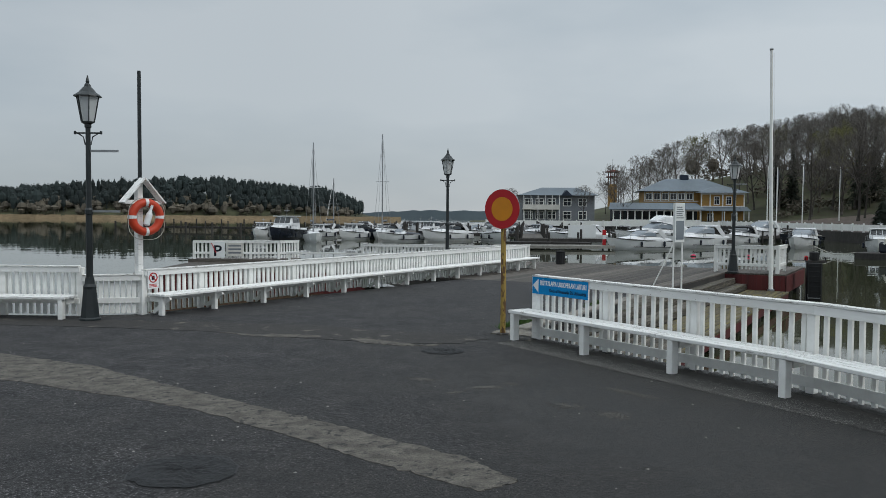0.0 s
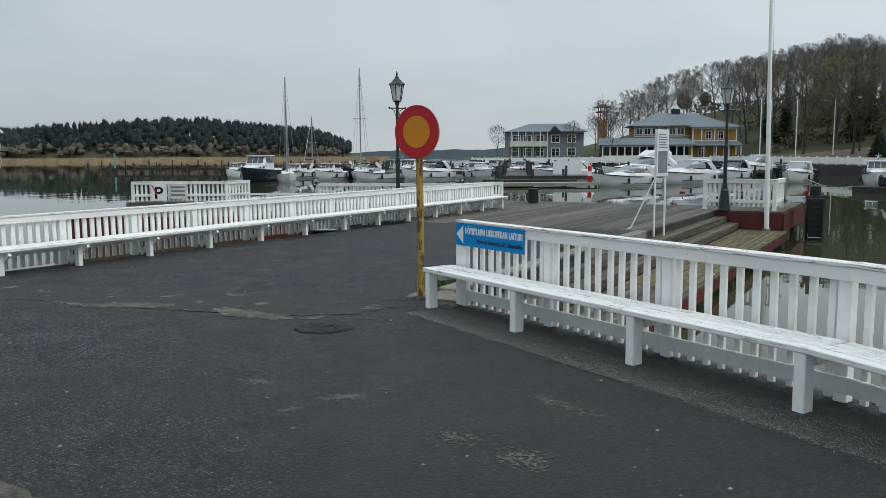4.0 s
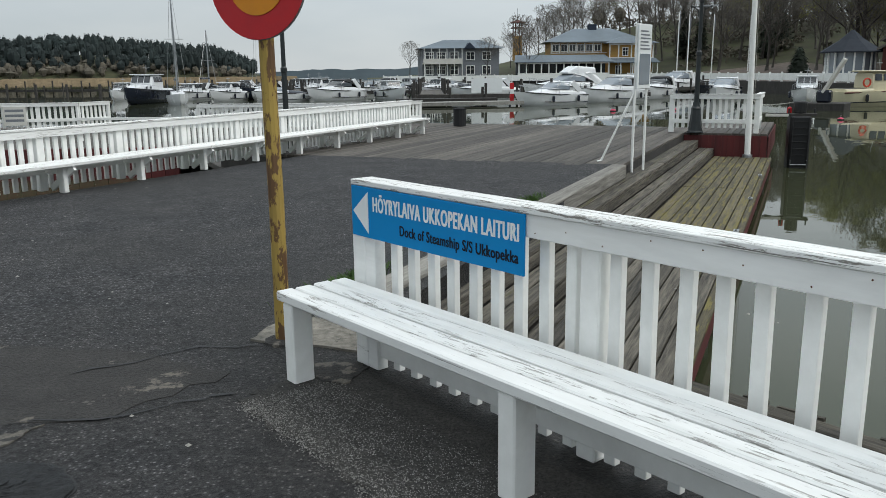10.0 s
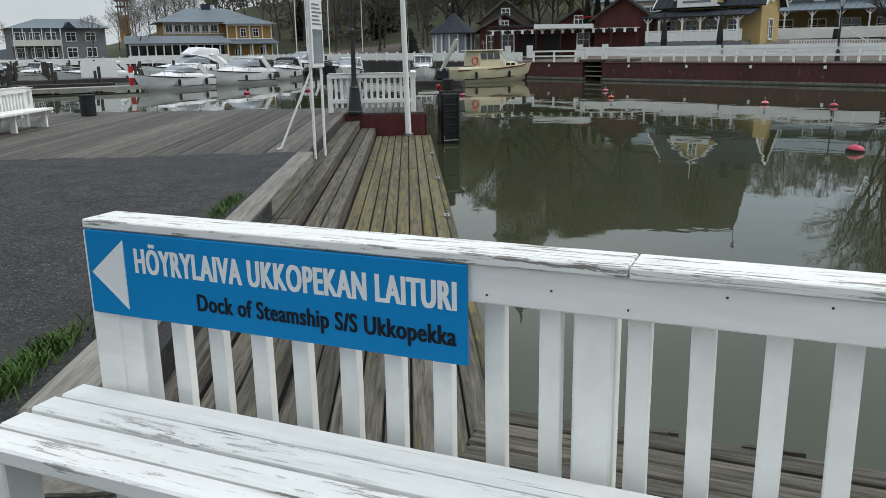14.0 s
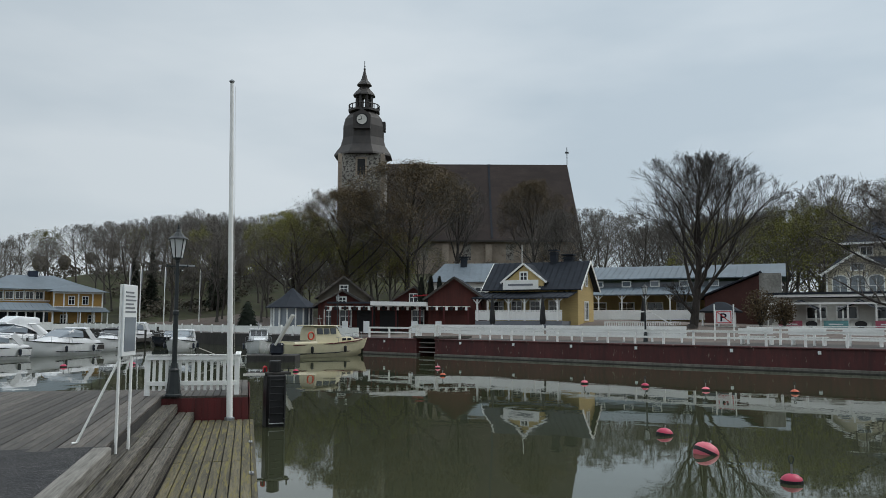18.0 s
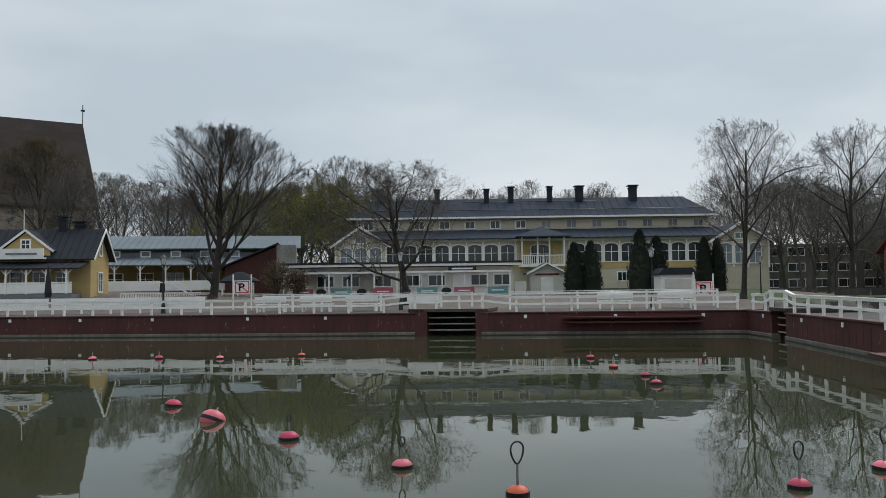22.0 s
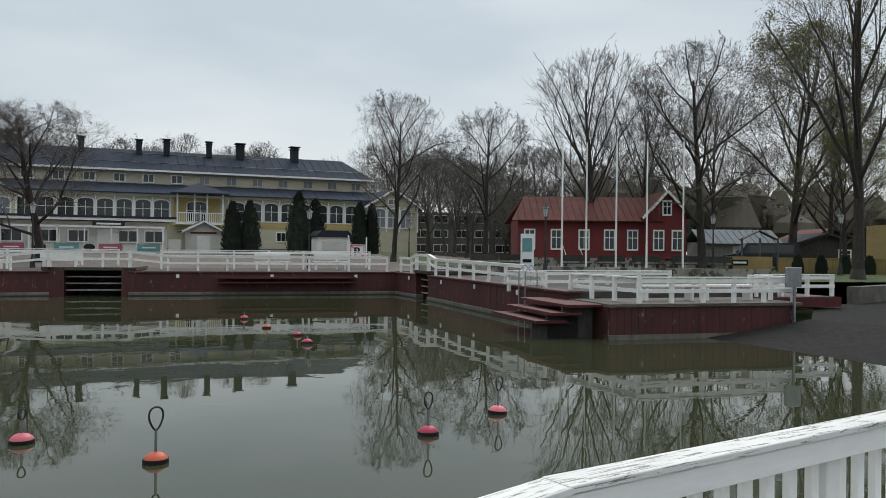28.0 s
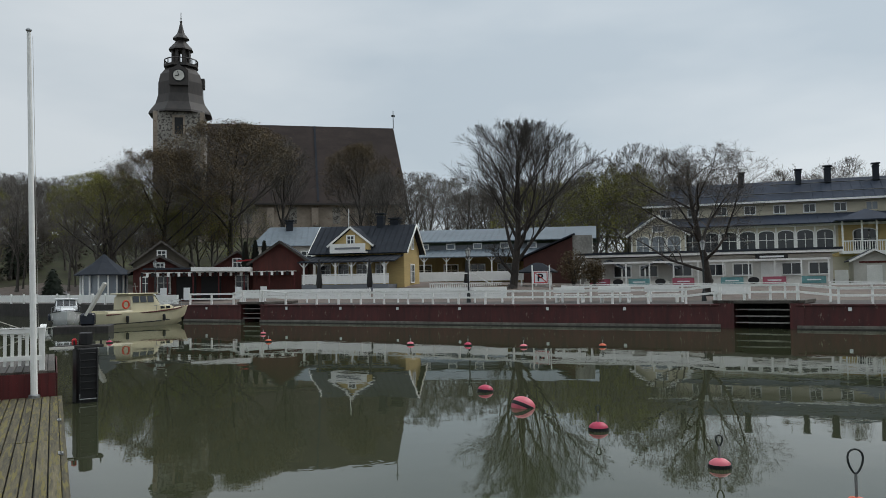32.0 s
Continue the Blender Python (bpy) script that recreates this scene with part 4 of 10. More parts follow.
# ---- white picket fences with benches ----
def fence(name, p, q, h, span, seat=None, slat_w=0.054, pitch=0.131, label="", leg_brace=False, ends=(True, True), group="white picket fences", low=0.03, top=PEEL, posts=None, flank=None, rail_z=(0.20, 0.29), joints=None, lift=0.0, post_w=0.052):
    """Posts at even steps (or at the given places), slats between them, the nearest of them flank away from the post."""
    length = math.dist(p, q)
    n = max(1, round(length / span))
    span = length / n
    posts = posts or [i * span for i in range(n + 1)]
    n = len(posts) - 1
    ob = thing(name, facing(p, q), label, "fence", group)
    post = Mesh().cbox(-post_w, post_w, -0.029, 0.052, 0.0, h - 0.03, 0.006).data("fence_post", WHITE)
    slat = Mesh().cbox(-slat_w / 2, slat_w / 2, -0.016, 0.016, low, h - 0.035, 0.003).data("fence_slat", WHITE)
    r2 = random.Random(int(length * 100))
    for i in range(n + 1):
        if (i == 0 and not ends[0]) or (i == n and not ends[1]):
            continue
        part("post", post, None, ob, "", pose(posts[i], 0.0, 0))
    for i in range(n):
        bay = posts[i + 1] - posts[i]
        if flank:
            k = max(1, round((bay - 2 * flank) / pitch))
            places = [posts[i] + flank + (bay - 2 * flank) * j / k for j in range(k + 1)]
        else:
            k = max(1, round(bay / pitch))
            places = [posts[i] + j * bay / k for j in range(1, k)]
        for x in places:
            part("slat", slat, None, ob, "", pose(x + r2.uniform(-0.004, 0.004), 0.006, 0, 0, r2.uniform(-0.5, 0.5), 0))
    x = 0.0
    for e in (joints or [posts[min(j, n)] for j in range(2, n + 2, 2)]):
        a, b = (x - 0.012 if x == 0 else x + 0.0015), (e + 0.06 if e == length else e - 0.0015)
        part("cap_board", Mesh().cbox(a, b, -0.072, 0.045, h - 0.029 + lift, h - 0.006 + lift, 0.003), top if top is not PEEL else WORN_TOP, ob, "weathered white cap board with peeling paint")
        x = e
    part("rail", Mesh().cbox(-0.012, length + 0.02, -0.060, -0.030, h - 0.115, h - 0.030, 0.004), RAIL_PAINT if top is PEEL else top, ob)
    part("lower_rail", Mesh().cbox(0, length, -0.042, -0.014, *rail_z, 0.004), WHITE, ob)
    return ob, span, n


def bench(p, q, span, n, z, depth, label, brace=False, start=-0.05, stop=0.05, back=-0.07, group="white benches along the fence", first=0, last=0, offset=0.0):
    """A long seat of planks on legs in front of a fence; y runs away from the seat's front."""
    length = math.dist(p, q)
    ob = thing("bench", facing(p, q), label, "bench", group)
    w = depth / 4
    r2 = random.Random(int(length * 77))
    for i in range(4):
        y1 = back - i * w
        x = start
        while x < length + stop - 0.01:
            e = min(x + span * r2.choice((2, 3, 3)), length + stop)
            if length + stop - e < 0.5:
                e = length + stop
            part("seat_plank", Mesh().cbox(x + 0.002, e - 0.002, y1 - w + 0.008, y1 - 0.006, z - 0.042, z + r2.uniform(-0.002, 0.002), 0.006), PEEL, ob, "white plank with worn paint")
            x = e
    wd = 0.032 if brace else 0.038
    leg = Mesh().cbox(-wd, wd, -0.05, 0.05, 0.0, z - 0.044, 0.006).data("bench_leg", WHITE)
    bearer = Mesh().cbox(-0.025, 0.025, -depth + 0.11, -0.06, z - 0.135, z - 0.044, 0.004).data("bench_bearer", WHITE)
    for i in range(first, n + 1 - last):
        x = min(max(i * span + offset, start + 0.08), length + stop - 0.08)
        part("leg", leg, None, ob, "", pose(x, back - depth + (0.17 if brace else 0.065), 0))
        part("bearer", bearer, None, ob, "", pose(x, back + 0.05, 0))
        if brace:
            part("brace", Mesh().beam((x + 0.05, back - depth + 0.03, z - 0.06), (x + 0.05, back - 0.02, 0.03), 0.04, 0.07), WHITE, ob)
    return ob


fence_r1, sp_r, n_r = fence("fence", FENCE_A, FENCE_BEND, 0.868, 1.347, label="white picket fence with peeling paint beside the water", ends=(False, True), posts=[0.125, 1.312, 2.63, 3.985], flank=0.093, pitch=0.133, low=0.012, rail_z=(0.062, 0.165), joints=[1.385, 4.040], slat_w=0.047, post_w=0.042)
end_post = Mesh().cbox(-0.030, 0.063, -0.058, 0.004, 0.0, 0.83, 0.004)
part("end_post", end_post, RAIL_PAINT, fence_r1)
part("end_post", Mesh().cbox(0.0635, 0.136, -0.056, 0.002, 0.0, 0.83, 0.003), RAIL_PAINT, fence_r1)
r9 = random.Random(13)
for i in range(20):  # rusty nail heads in the rail
    part("nail", Mesh().lathe([(0.0028, 0), (0.0024, 0.001), (0.001, 0.0015)], 7), RUST, fence_r1, "", pose(0.12 + i * 0.16 + r9.uniform(-0.02, 0.02), -0.0602, 0.868 - r9.choice((0.050, 0.072, 0.095)), 90, 0, 0))
bench(FENCE_A, FENCE_BEND, 1.325, n_r, 0.402, 0.372, "long white plank bench with peeling paint along the fence", start=-0.078, stop=0.0)
fence_r2, sp2, n2 = fence("fence", FENCE_BEND, FENCE_B, 0.868, 1.35, label="white picket fence with worn cap beside the water", ends=(False, True), lift=0.003, flank=0.093, pitch=0.133, low=0.012, rail_z=(0.062, 0.165), slat_w=0.047, post_w=0.042)
bench(FENCE_BEND, FENCE_B, sp2, n2, 0.402, 0.372, "long white plank bench under the fence beside gravel", start=0.05, offset=1.30, last=1)

fence_l, sp_l, n_l = fence("fence", LEFT_A, LEFT_B, 0.745, 1.2, label="long white picket fence along the harbour yard", pitch=0.12, slat_w=0.062)
bench(LEFT_A, LEFT_B, sp_l, n_l, 0.352, 0.44, "long white slatted bench fixed before the fence", brace=True, start=0.0)
fence_ll, sp_x, n_x = fence("fence", (-11.8, 11.35), (-5.42, 10.97), 0.815, 1.26, label="white picket fence at the yard's edge", pitch=0.12, slat_w=0.062)
bench((-11.8, 11.35), (-5.42, 10.97), sp_x, n_x, 0.352, 0.42, "white plank bench with thick square legs", start=0.0, stop=0.0)
fence("fence", (-5.36, 10.97), (-4.56, 11.20), 0.675, 1.02, label="short low white picket fence behind the lamp post", pitch=0.085, slat_w=0.062, ends=(False, False))

fa, fb = dock_xy(6.72, -0.30), dock_xy(6.72, 1.45)
fence("fence", fa, fb, 0.83, 1.75, label="short white picket fence on the deck corner", pitch=0.125, slat_w=0.06, low=0.10)
fence("fence", fb, dock_xy(8.25, 1.45), 0.83, 1.55, label="short white picket fence along the deck's side", pitch=0.125, slat_w=0.06, ends=(False, True), low=0.10)

# lower pier beyond the left fence
pier = thing("pier", pose(0, 0, 0), "low timber pier with dark red boarded sides", "pier", kind="structure")
part("platform", Mesh().prism([(-9.6, 24.0), (-2.0, 23.7), (-0.4, 19.2), (0.9, 19.5), (2.35, 22.2), (5.4, 28.6), (4.4, 31.4), (-9.6, 31.4)], -0.36, -0.27), GREY_WOOD, pier, "grey plank platform")
part("platform", Mesh().prism([(-9.7, 29.9), (-5.5, 30.1), (-5.5, 31.4), (-9.7, 31.4)], -0.30, -0.15), GREY_WOOD, pier, "raised plank platform")
part("boarded_side", Mesh().prism([(-9.4, 23.66), (-2.1, 23.56), (-2.1, 23.7), (-9.4, 23.9)], -1.2, -0.20), RED_BOARD, pier, "dark red boarded side")
for i in range(24):
    part("board", Mesh().cbox(-9.4 + i * 0.305, -9.11 + i * 0.305, 23.60 - i * 0.004, 23.655 - i * 0.004, -1.15, -0.19, 0.006), RED_BOARD, pier)
for x, y in ((-9.3, 24.1), (-6, 24.0), (-2.4, 23.9), (-9.3, 31), (-5, 31), (0, 31), (3.9, 31), (-0.3, 19.5), (0.9, 19.9)):
    part("support_post", Mesh().tube([(x, y, -2.2), (x, y, -0.36)], 0.12, 8), DARK_WOOD, pier)
for p, q, sp in (((-9.52, 30.1), (-6.2, 30.3), 1.12), ((-6.2, 30.3), (-5.6, 31.2), 1.1), ((-2.9, 30.9), (2.3, 30.0), 1.3), ((2.3, 30.0), (3.9, 31.2), 1.3)):
    ob, _, _ = fence("fence", p, q, 0.75, sp, label="white picket fence on the low pier", pitch=0.15, slat_w=0.075)
    ob.matrix_basis = facing(p, q, -0.27 if p[0] > -4 else -0.15)
rail = thing("handrail", pose(0, 0, -0.27), "plain white handrail along the low pier", "railing")
part("rail", Mesh().beam((-5.2, 26.8, 0.55), (-1.2, 26.2, 0.55), 0.09, 0.06), WHITE, rail)
for i in range(4):
    part("post", Mesh().beam((-5.1 + 1.27 * i, 26.79 - 0.19 * i, 0), (-5.1 + 1.27 * i, 26.79 - 0.19 * i, 0.52), 0.08, 0.08), WHITE, rail)

# ---- grass and weeds by the kerb ----
weeds = Mesh()
r3 = random.Random(5)
for cx, cy, n, s in ((1.40, 10.22, 620, 0.16), (1.62, 10.55, 360, 0.14), (3.42, 13.50, 260, 0.20), (3.15, 13.05, 90, 0.14)):
    for _ in range(n):
        u = r3.gauss(0, 1.0)
        x, y = cx + 0.508 * u * s + r3.gauss(0, 0.045), cy + 0.861 * u * s + r3.gauss(0, 0.03)
        a, ln, wd = r3.uniform(0, 6.28), r3.uniform(0.025, 0.075), r3.uniform(0.0015, 0.004)
        dx, dy = math.cos(a) * ln * 0.8, math.sin(a) * ln * 0.8
        weeds.add([(x - wd, y, 0.0), (x + wd, y, 0.0), (x + dx * 0.6 + wd, y + dy * 0.6, ln * 0.7), (x + dx * 0.6 - wd, y + dy * 0.6, ln * 0.7), (x + dx, y + dy, ln * 0.85)], [(0, 1, 2, 3), (3, 2, 4)])
solid("weeds", weeds, WEED, "fresh green weeds growing along the timber kerb", "weeds", kind="stuff")


# ---- lamps, signs and poles ----
def street_lamp(m, h, label, arm=True, plates=(), group="lantern street lamps"):
    ob = thing("street_lamp", m, label, "street lamp", group)
    part("base", Mesh().lathe([(0.165, 0), (0.165, 0.03), (0.145, 0.05), (0.10, 0.48), (0.105, 0.52), (0.08, 0.56), (0.066, 0.66)], 8), IRON, ob, "tapered octagonal cast-iron base")
    zl = h - 0.70
    part("post", Mesh().lathe([(0.052, 0.64), (0.048, 1.62), (0.060, 1.64), (0.060, 1.70), (0.041, 1.73), (0.036, zl - 0.06), (0.05, zl - 0.04), (0.05, zl)], 12), IRON, ob)
    if arm:
        part("ladder_arm", Mesh().tube([(-0.20, 0, zl - 0.13), (0.20, 0, zl - 0.13)], 0.013, 6).tube([(-0.2, 0, zl - 0.15), (-0.2, 0, zl - 0.10)], 0.018, 6).tube([(0.2, 0, zl - 0.15), (0.2, 0, zl - 0.10)], 0.018, 6), IRON, ob)
        part("scroll", Mesh().tube([(-0.15, 0, zl - 0.14), (-0.07, 0, zl - 0.19), (-0.045, 0, zl - 0.31)], 0.009, 5).tube([(0.15, 0, zl - 0.14), (0.07, 0, zl - 0.19), (0.045, 0, zl - 0.31)], 0.009, 5), IRON, ob)
    lan = part("lantern", Mesh().lathe([(0.05, zl), (0.105, zl + 0.03), (0.105, zl + 0.045), (0.05, zl + 0.045)], 6), IRON, ob, "six-sided lantern of dark iron")
    part("glazing", Mesh().lathe([(0.097, zl + 0.045), (0.165, zl + 0.42)], 6), LAMP_GLASS, lan, "pale lantern panes")
    bar = Mesh().beam((0.10, 0, zl + 0.04), (0.17, 0, zl + 0.425), 0.014, 0.014).data("glazing_bar", IRON)
    for s in range(6):
        part("glazing_bar", bar, None, lan, "", pose(0, 0, 0, 0, 0, 60 * s))
    part("hood", Mesh().lathe([(0.205, zl + 0.42), (0.200, zl + 0.435), (0.13, zl + 0.485), (0.08, zl + 0.545), (0.05, zl + 0.575), (0.045, zl + 0.60), (0.022, zl + 0.63), (0.028, zl + 0.65), (0.006, zl + 0.745)], 12), IRON, lan)
    for z, ln in plates:
        part("bracket_plate", Mesh().box(0.03, ln, -0.012, 0.012, z, z + 0.035), STEEL, ob, "narrow grey bracket plate")
    return ob


street_lamp(pose(-5.06, 10.50, 0, 0, 0, 0), 3.70, "dark iron lantern lamp post beside the fence", plates=((2.58, 0.46), (1.66, 0.48)))
street_lamp(pose(0.49, 20.35, -0.27, 0, 0, 20), 3.71, "dark iron lantern lamp post on the pier", arm=True)
lx, ly = dock_xy(6.62, 0.22)
street_lamp(pose(lx, ly, 0, 0, 0, -20), 3.45, "dark iron lantern lamp post on the deck", plates=((2.62, 0.34),))

# round no-vehicles sign on a flaking pole
no_entry = thing("road_sign", pose(1.215, 9.33, 0, 0, 0, -33), "round red and amber traffic sign on flaking pole", "road sign")
part("footing", Mesh().lathe([(0.10, -0.01), (0.095, 0.012), (0.045, 0.022)], 9), OLD_ASPHALT, no_entry, "ragged asphalt collar")
part("pole", Mesh().tube([(0, 0, 0), (0.004, 0, 0.7), (-0.004, 0, 1.4), (0, 0, 1.95)], [0.038, 0.037, 0.036, 0.035], 12), POLE_PAINT, no_entry, "pole with flaking yellow paint")
disc = part("disc", Mesh().lathe([(0.268, 0), (0.275, 0.004), (0.275, 0.010), (0.268, 0.014)], 48), STEEL, no_entry, "round sign plate", pose(0, -0.038, 1.745, 90, 0, 0))
part("red_ring", Mesh().lathe([(0.272, 0.0), (0.272, 0.003)], 48), RED, disc, "glossy red border", pose(0, 0, 0.0145))
part("amber_centre", Mesh().lathe([(0.165, 0.0), (0.165, 0.003)], 48), AMBER, disc, "amber centre", pose(0, 0, 0.0185))

# blue direction sign on the fence
sign = thing("direction_sign", facing(FENCE_A, FENCE_BEND), "blue dock sign with white arrow fixed to fence", "sign")
part("panel", Mesh().cbox(-0.005, 1.055, -0.074, -0.064, 0.614, 0.836, 0.002), BLUE, sign)
part("arrow", Mesh().wall_prism([(0.010, 0.725), (0.122, 0.634), (0.122, 0.816)], -0.0765, -0.0735), PLAIN_WHITE, sign, "white arrow head")
text_part("lettering", "HÖYRYLAIVA UKKOPEKAN LAITURI", 0.090, PLAIN_WHITE, sign, pose(0.158, -0.0745, 0.736, 90, 0, 0), "white capital letters", 0.872, 0.0010, 0.0027)
text_part("lettering", "Dock of Steamship S/S Ukkopekka", 0.061, PLAIN_BLACK, sign, pose(0.345, -0.0745, 0.657, 90, 0, 0), "black letters", 0.684, 0.0006, 0.0017)

# lifebuoy stand
sx, sy = LEFT_A
stand = thing("lifebuoy_stand", facing(LEFT_A, LEFT_B), "white lifebuoy post with a small gabled roof", "lifebuoy stand")
part("post", Mesh().cbox(-0.05, 0.05, 0.06, 0.16, 0, 2.16, 0.006), PEEL, stand)
for s in (-1, 1):
    part("roof_board", Mesh().beam((0, 0.0, 2.22), (s * 0.40, 0.0, 1.82), 0.15, 0.022), PEEL, stand, "sloping white roof board")
part("tie", Mesh().cbox(-0.36, 0.36, -0.02, 0.03, 1.80, 1.86, 0.004), PEEL, stand)
buoy_ring = thing("lifebuoy", facing(LEFT_A, LEFT_B) @ pose(0.02, -0.05, 1.59, 0, 0, -12), "orange lifebuoy with grab line hanging on post", "lifebuoy")
part("ring", Mesh().torus(0.235, 0.068, 40, 12), ORANGE, buoy_ring, "", None, True)
for a in (0, 90, 180, 270):
    c, d = math.cos(radians(a)), math.sin(radians(a))
    part("band", Mesh().torus(0.0, 0.001, 3, 3).tube([(0.235 * math.cos(radians(a - 6)), 0, 0.235 * math.sin(radians(a - 6))), (0.235 * c, 0, 0.235 * d), (0.235 * math.cos(radians(a + 6)), 0, 0.235 * math.sin(radians(a + 6)))], 0.0705, 12), PLAIN_WHITE, buoy_ring, "pale reflective band")
line = [(0.30 * math.cos(radians(a)) * (1.0 + 0.12 * abs(math.sin(radians(2 * a)))), -0.02, 0.30 * math.sin(radians(a)) * (1.0 + 0.12 * abs(math.sin(radians(2 * a)))) - (0.06 if math.sin(radians(a)) < 0 else 0)) for a in range(0, 361, 15)]
part("grab_line", Mesh().tube(line, 0.006, 5), ROPE, buoy_ring)
part("line_float", Mesh().lathe([(0.02, -0.17), (0.052, -0.15), (0.052, 0.02), (0.022, 0.09), (0.022, 0.18)], 12), PLAIN_WHITE, buoy_ring, "white throwing line bottle", pose(0.02, -0.06, 0.02, 0, 18, 0))

plate = thing("notice_sign", facing(LEFT_A, LEFT_B), "small white prohibition notice on the fence post", "sign")
part("plate", Mesh().cbox(0.02, 0.24, -0.075, -0.066, 0.42, 0.71, 0.002), PLAIN_WHITE, plate)
part("red_circle", Mesh().torus(0.075, 0.009, 28, 6, at=(0.13, -0.077, 0.60)), RED, plate)
part("pictogram", Mesh().box(0.10, 0.155, -0.079, -0.076, 0.565, 0.63), PLAIN_BLACK, plate)
part("slash", Mesh().beam((0.08, -0.080, 0.65), (0.18, -0.080, 0.55), 0.006, 0.012), RED, plate)
for z in (0.485, 0.465, 0.445):
    part("text_line", Mesh().box(0.05, 0.21, -0.0775, -0.0745, z, z + 0.009), RED, plate)

mast = solid("pole", Mesh().tube([(0, 0, -2.2), (0, 0, 4.15)], [0.045, 0.032], 8), IRON, "slim dark pole standing in the water", "pole", m=pose(-4.99, 12.4, 0))

p_sign = thing("parking_sign", facing((-9.52, 30.1), (-6.2, 30.3), -0.16), "white no-parking board fixed to pier fence", "sign")
part("board", Mesh().cbox(0.66, 1.22, -0.09, -0.075, 0.06, 0.70, 0.004), PLAIN_WHITE, p_sign)
text_part("lettering", "P", 0.60, PLAIN_BLACK, p_sign, pose(0.80, -0.092, 0.14, 90, 0, 0), "large black P", 0.30, 0.010)
part("slash", Mesh().beam((0.70, -0.096, 0.64), (0.88, -0.096, 0.26), 0.012, 0.03), RED, p_sign, "red bar")
part("text_board", Mesh().cbox(1.30, 1.92, -0.09, -0.075, 0.12, 0.66, 0.004), OFF_WHITE, p_sign)
for z in (0.51, 0.37, 0.23):
    part("text_line", Mesh().box(1.36, 1.86, -0.094, -0.089, z, z + 0.07), HOUSE_GREY, p_sign, "line of dark lettering")

# white flagpole leaning slightly
flagpole = thing("flagpole", pose(9.90, 21.44, -0.48), "tall white flagpole standing at the dock's end", "flagpole", "flagpoles")
part("pole", Mesh().tube([(0, 0, 0), (-0.06, 0.01, 3.2), (-0.13, 0.03, 6.92)], [0.062, 0.052, 0.034], 12), WHITE, flagpole)
part("finial", Mesh().lathe([(0.03, 0), (0.055, 0.03), (0.055, 0.05), (0.02, 0.08)], 10), STEEL, flagpole, "", pose(-0.13, 0.03, 6.92))
part("base_collar", Mesh().lathe([(0.10, 0), (0.10, 0.05), (0.07, 0.07)], 10), STEEL, flagpole)
part("halyard", Mesh().tube([(0.07, -0.02, 0.9), (-0.07, 0.0, 6.85)], 0.004, 4), ROPE, flagpole)

# notice board on two slim legs
bx, by = dock_xy(0.55, 0.02)
bx += 0.10
board = thing("notice_board", pose(bx, by, 0, 0, 0, 47), "white information board on two slim legs", "notice board")
part("leg", Mesh().tube([(-0.215, 0, -0.18), (-0.215, 0, 1.98)], 0.02, 8), WHITE, board)
part("leg", Mesh().tube([(0.215, 0, -0.18), (0.215, 0, 1.95)], 0.02, 8), WHITE, board)
panel = part("panel", Mesh().cbox(-0.24, 0.24, -0.045, -0.022, 1.06, 1.98, 0.006), PLAIN_WHITE, board)
part("map_print", Mesh().box(-0.19, 0.19, -0.050, -0.0445, 1.12, 1.56), PALE_PANE, panel, "pale blue printed map")
for i in range(6):
    part("text_line", Mesh().box(-0.18, 0.18 - 0.04 * (i % 3), -0.050, -0.0445, 1.62 + i * 0.05, 1.64 + i * 0.05), HOUSE_GREY, panel)
part("stay", Mesh().tube([(-0.215, 0.0, 1.02), (-0.42, 0.40, 0.02), (-0.47, 0.44, 0.015)], 0.015, 6), WHITE, board, "slanting white stay")

bin_x, bin_y = dock_xy(7.35, -5.6)
solid("bollard", Mesh().lathe([(0.155, 0), (0.16, 0.02), (0.16, 0.40), (0.17, 0.42), (0.17, 0.45), (0.05, 0.46)], 14), BLACK, "stout black bollard on the deck", "bollard", m=pose(bin_x, bin_y, 0))

# fender pile beside the dock
fender = thing("mooring_pile", pose(11.65, 22.55, 0, 0, 0, -20), "black rubber-clad mooring pile with ladder beside the dock", "pile")
part("shaft", Mesh().cbox(-0.22, 0.22, -0.20, 0.22, -2.4, 0.30, 0.03), BLACK, fender)
part("cap", Mesh().lathe([(0.135, 0.36), (0.14, 0.38), (0.14, 0.60), (0.11, 0.62)], 12), BLACK, fender, "round black cap")
part("crosspiece", Mesh().cbox(-0.62, 0.34, -0.13, 0.13, 0.30, 0.36, 0.01), DARK_WOOD, fender)
part("pale_board", Mesh().cbox(-0.74, -0.26, -0.16, -0.135, 0.29, 0.345, 0.004), OFF_WHITE, fender, "weathered pale board")
for x in (-0.24, 0.30):
    part("peg", Mesh().tube([(x, -0.05, 0.36), (x, -0.05, 0.46)], 0.018, 6), BLACK, fender)
for i in range(6):
    part("rung", Mesh().tube([(-0.15, -0.235, -0.56 + i * 0.15), (0.15, -0.235, -0.56 + i * 0.15)], 0.010, 6), BLACK, fender)
for x in (-0.17, 0.17):
    part("ladder_side", Mesh().tube([(x, -0.235, -0.95), (x, -0.235, 0.28)], 0.016, 6), BLACK, fender)
part("foot_rung", Mesh().tube([(-0.17, -0.24, -0.66), (-0.17, -0.24, -0.77), (0.17, -0.24, -0.77), (0.17, -0.24, -0.66)], 0.014, 6), STEEL, fender, "pale steel foot rung at the waterline")
part("marker", Mesh().lathe([(0.05, 0.36), (0.055, 0.38), (0.055, 0.47), (0.02, 0.50)], 8), RED, fender, "small red marker", pose(-0.22, 0.03, 0))

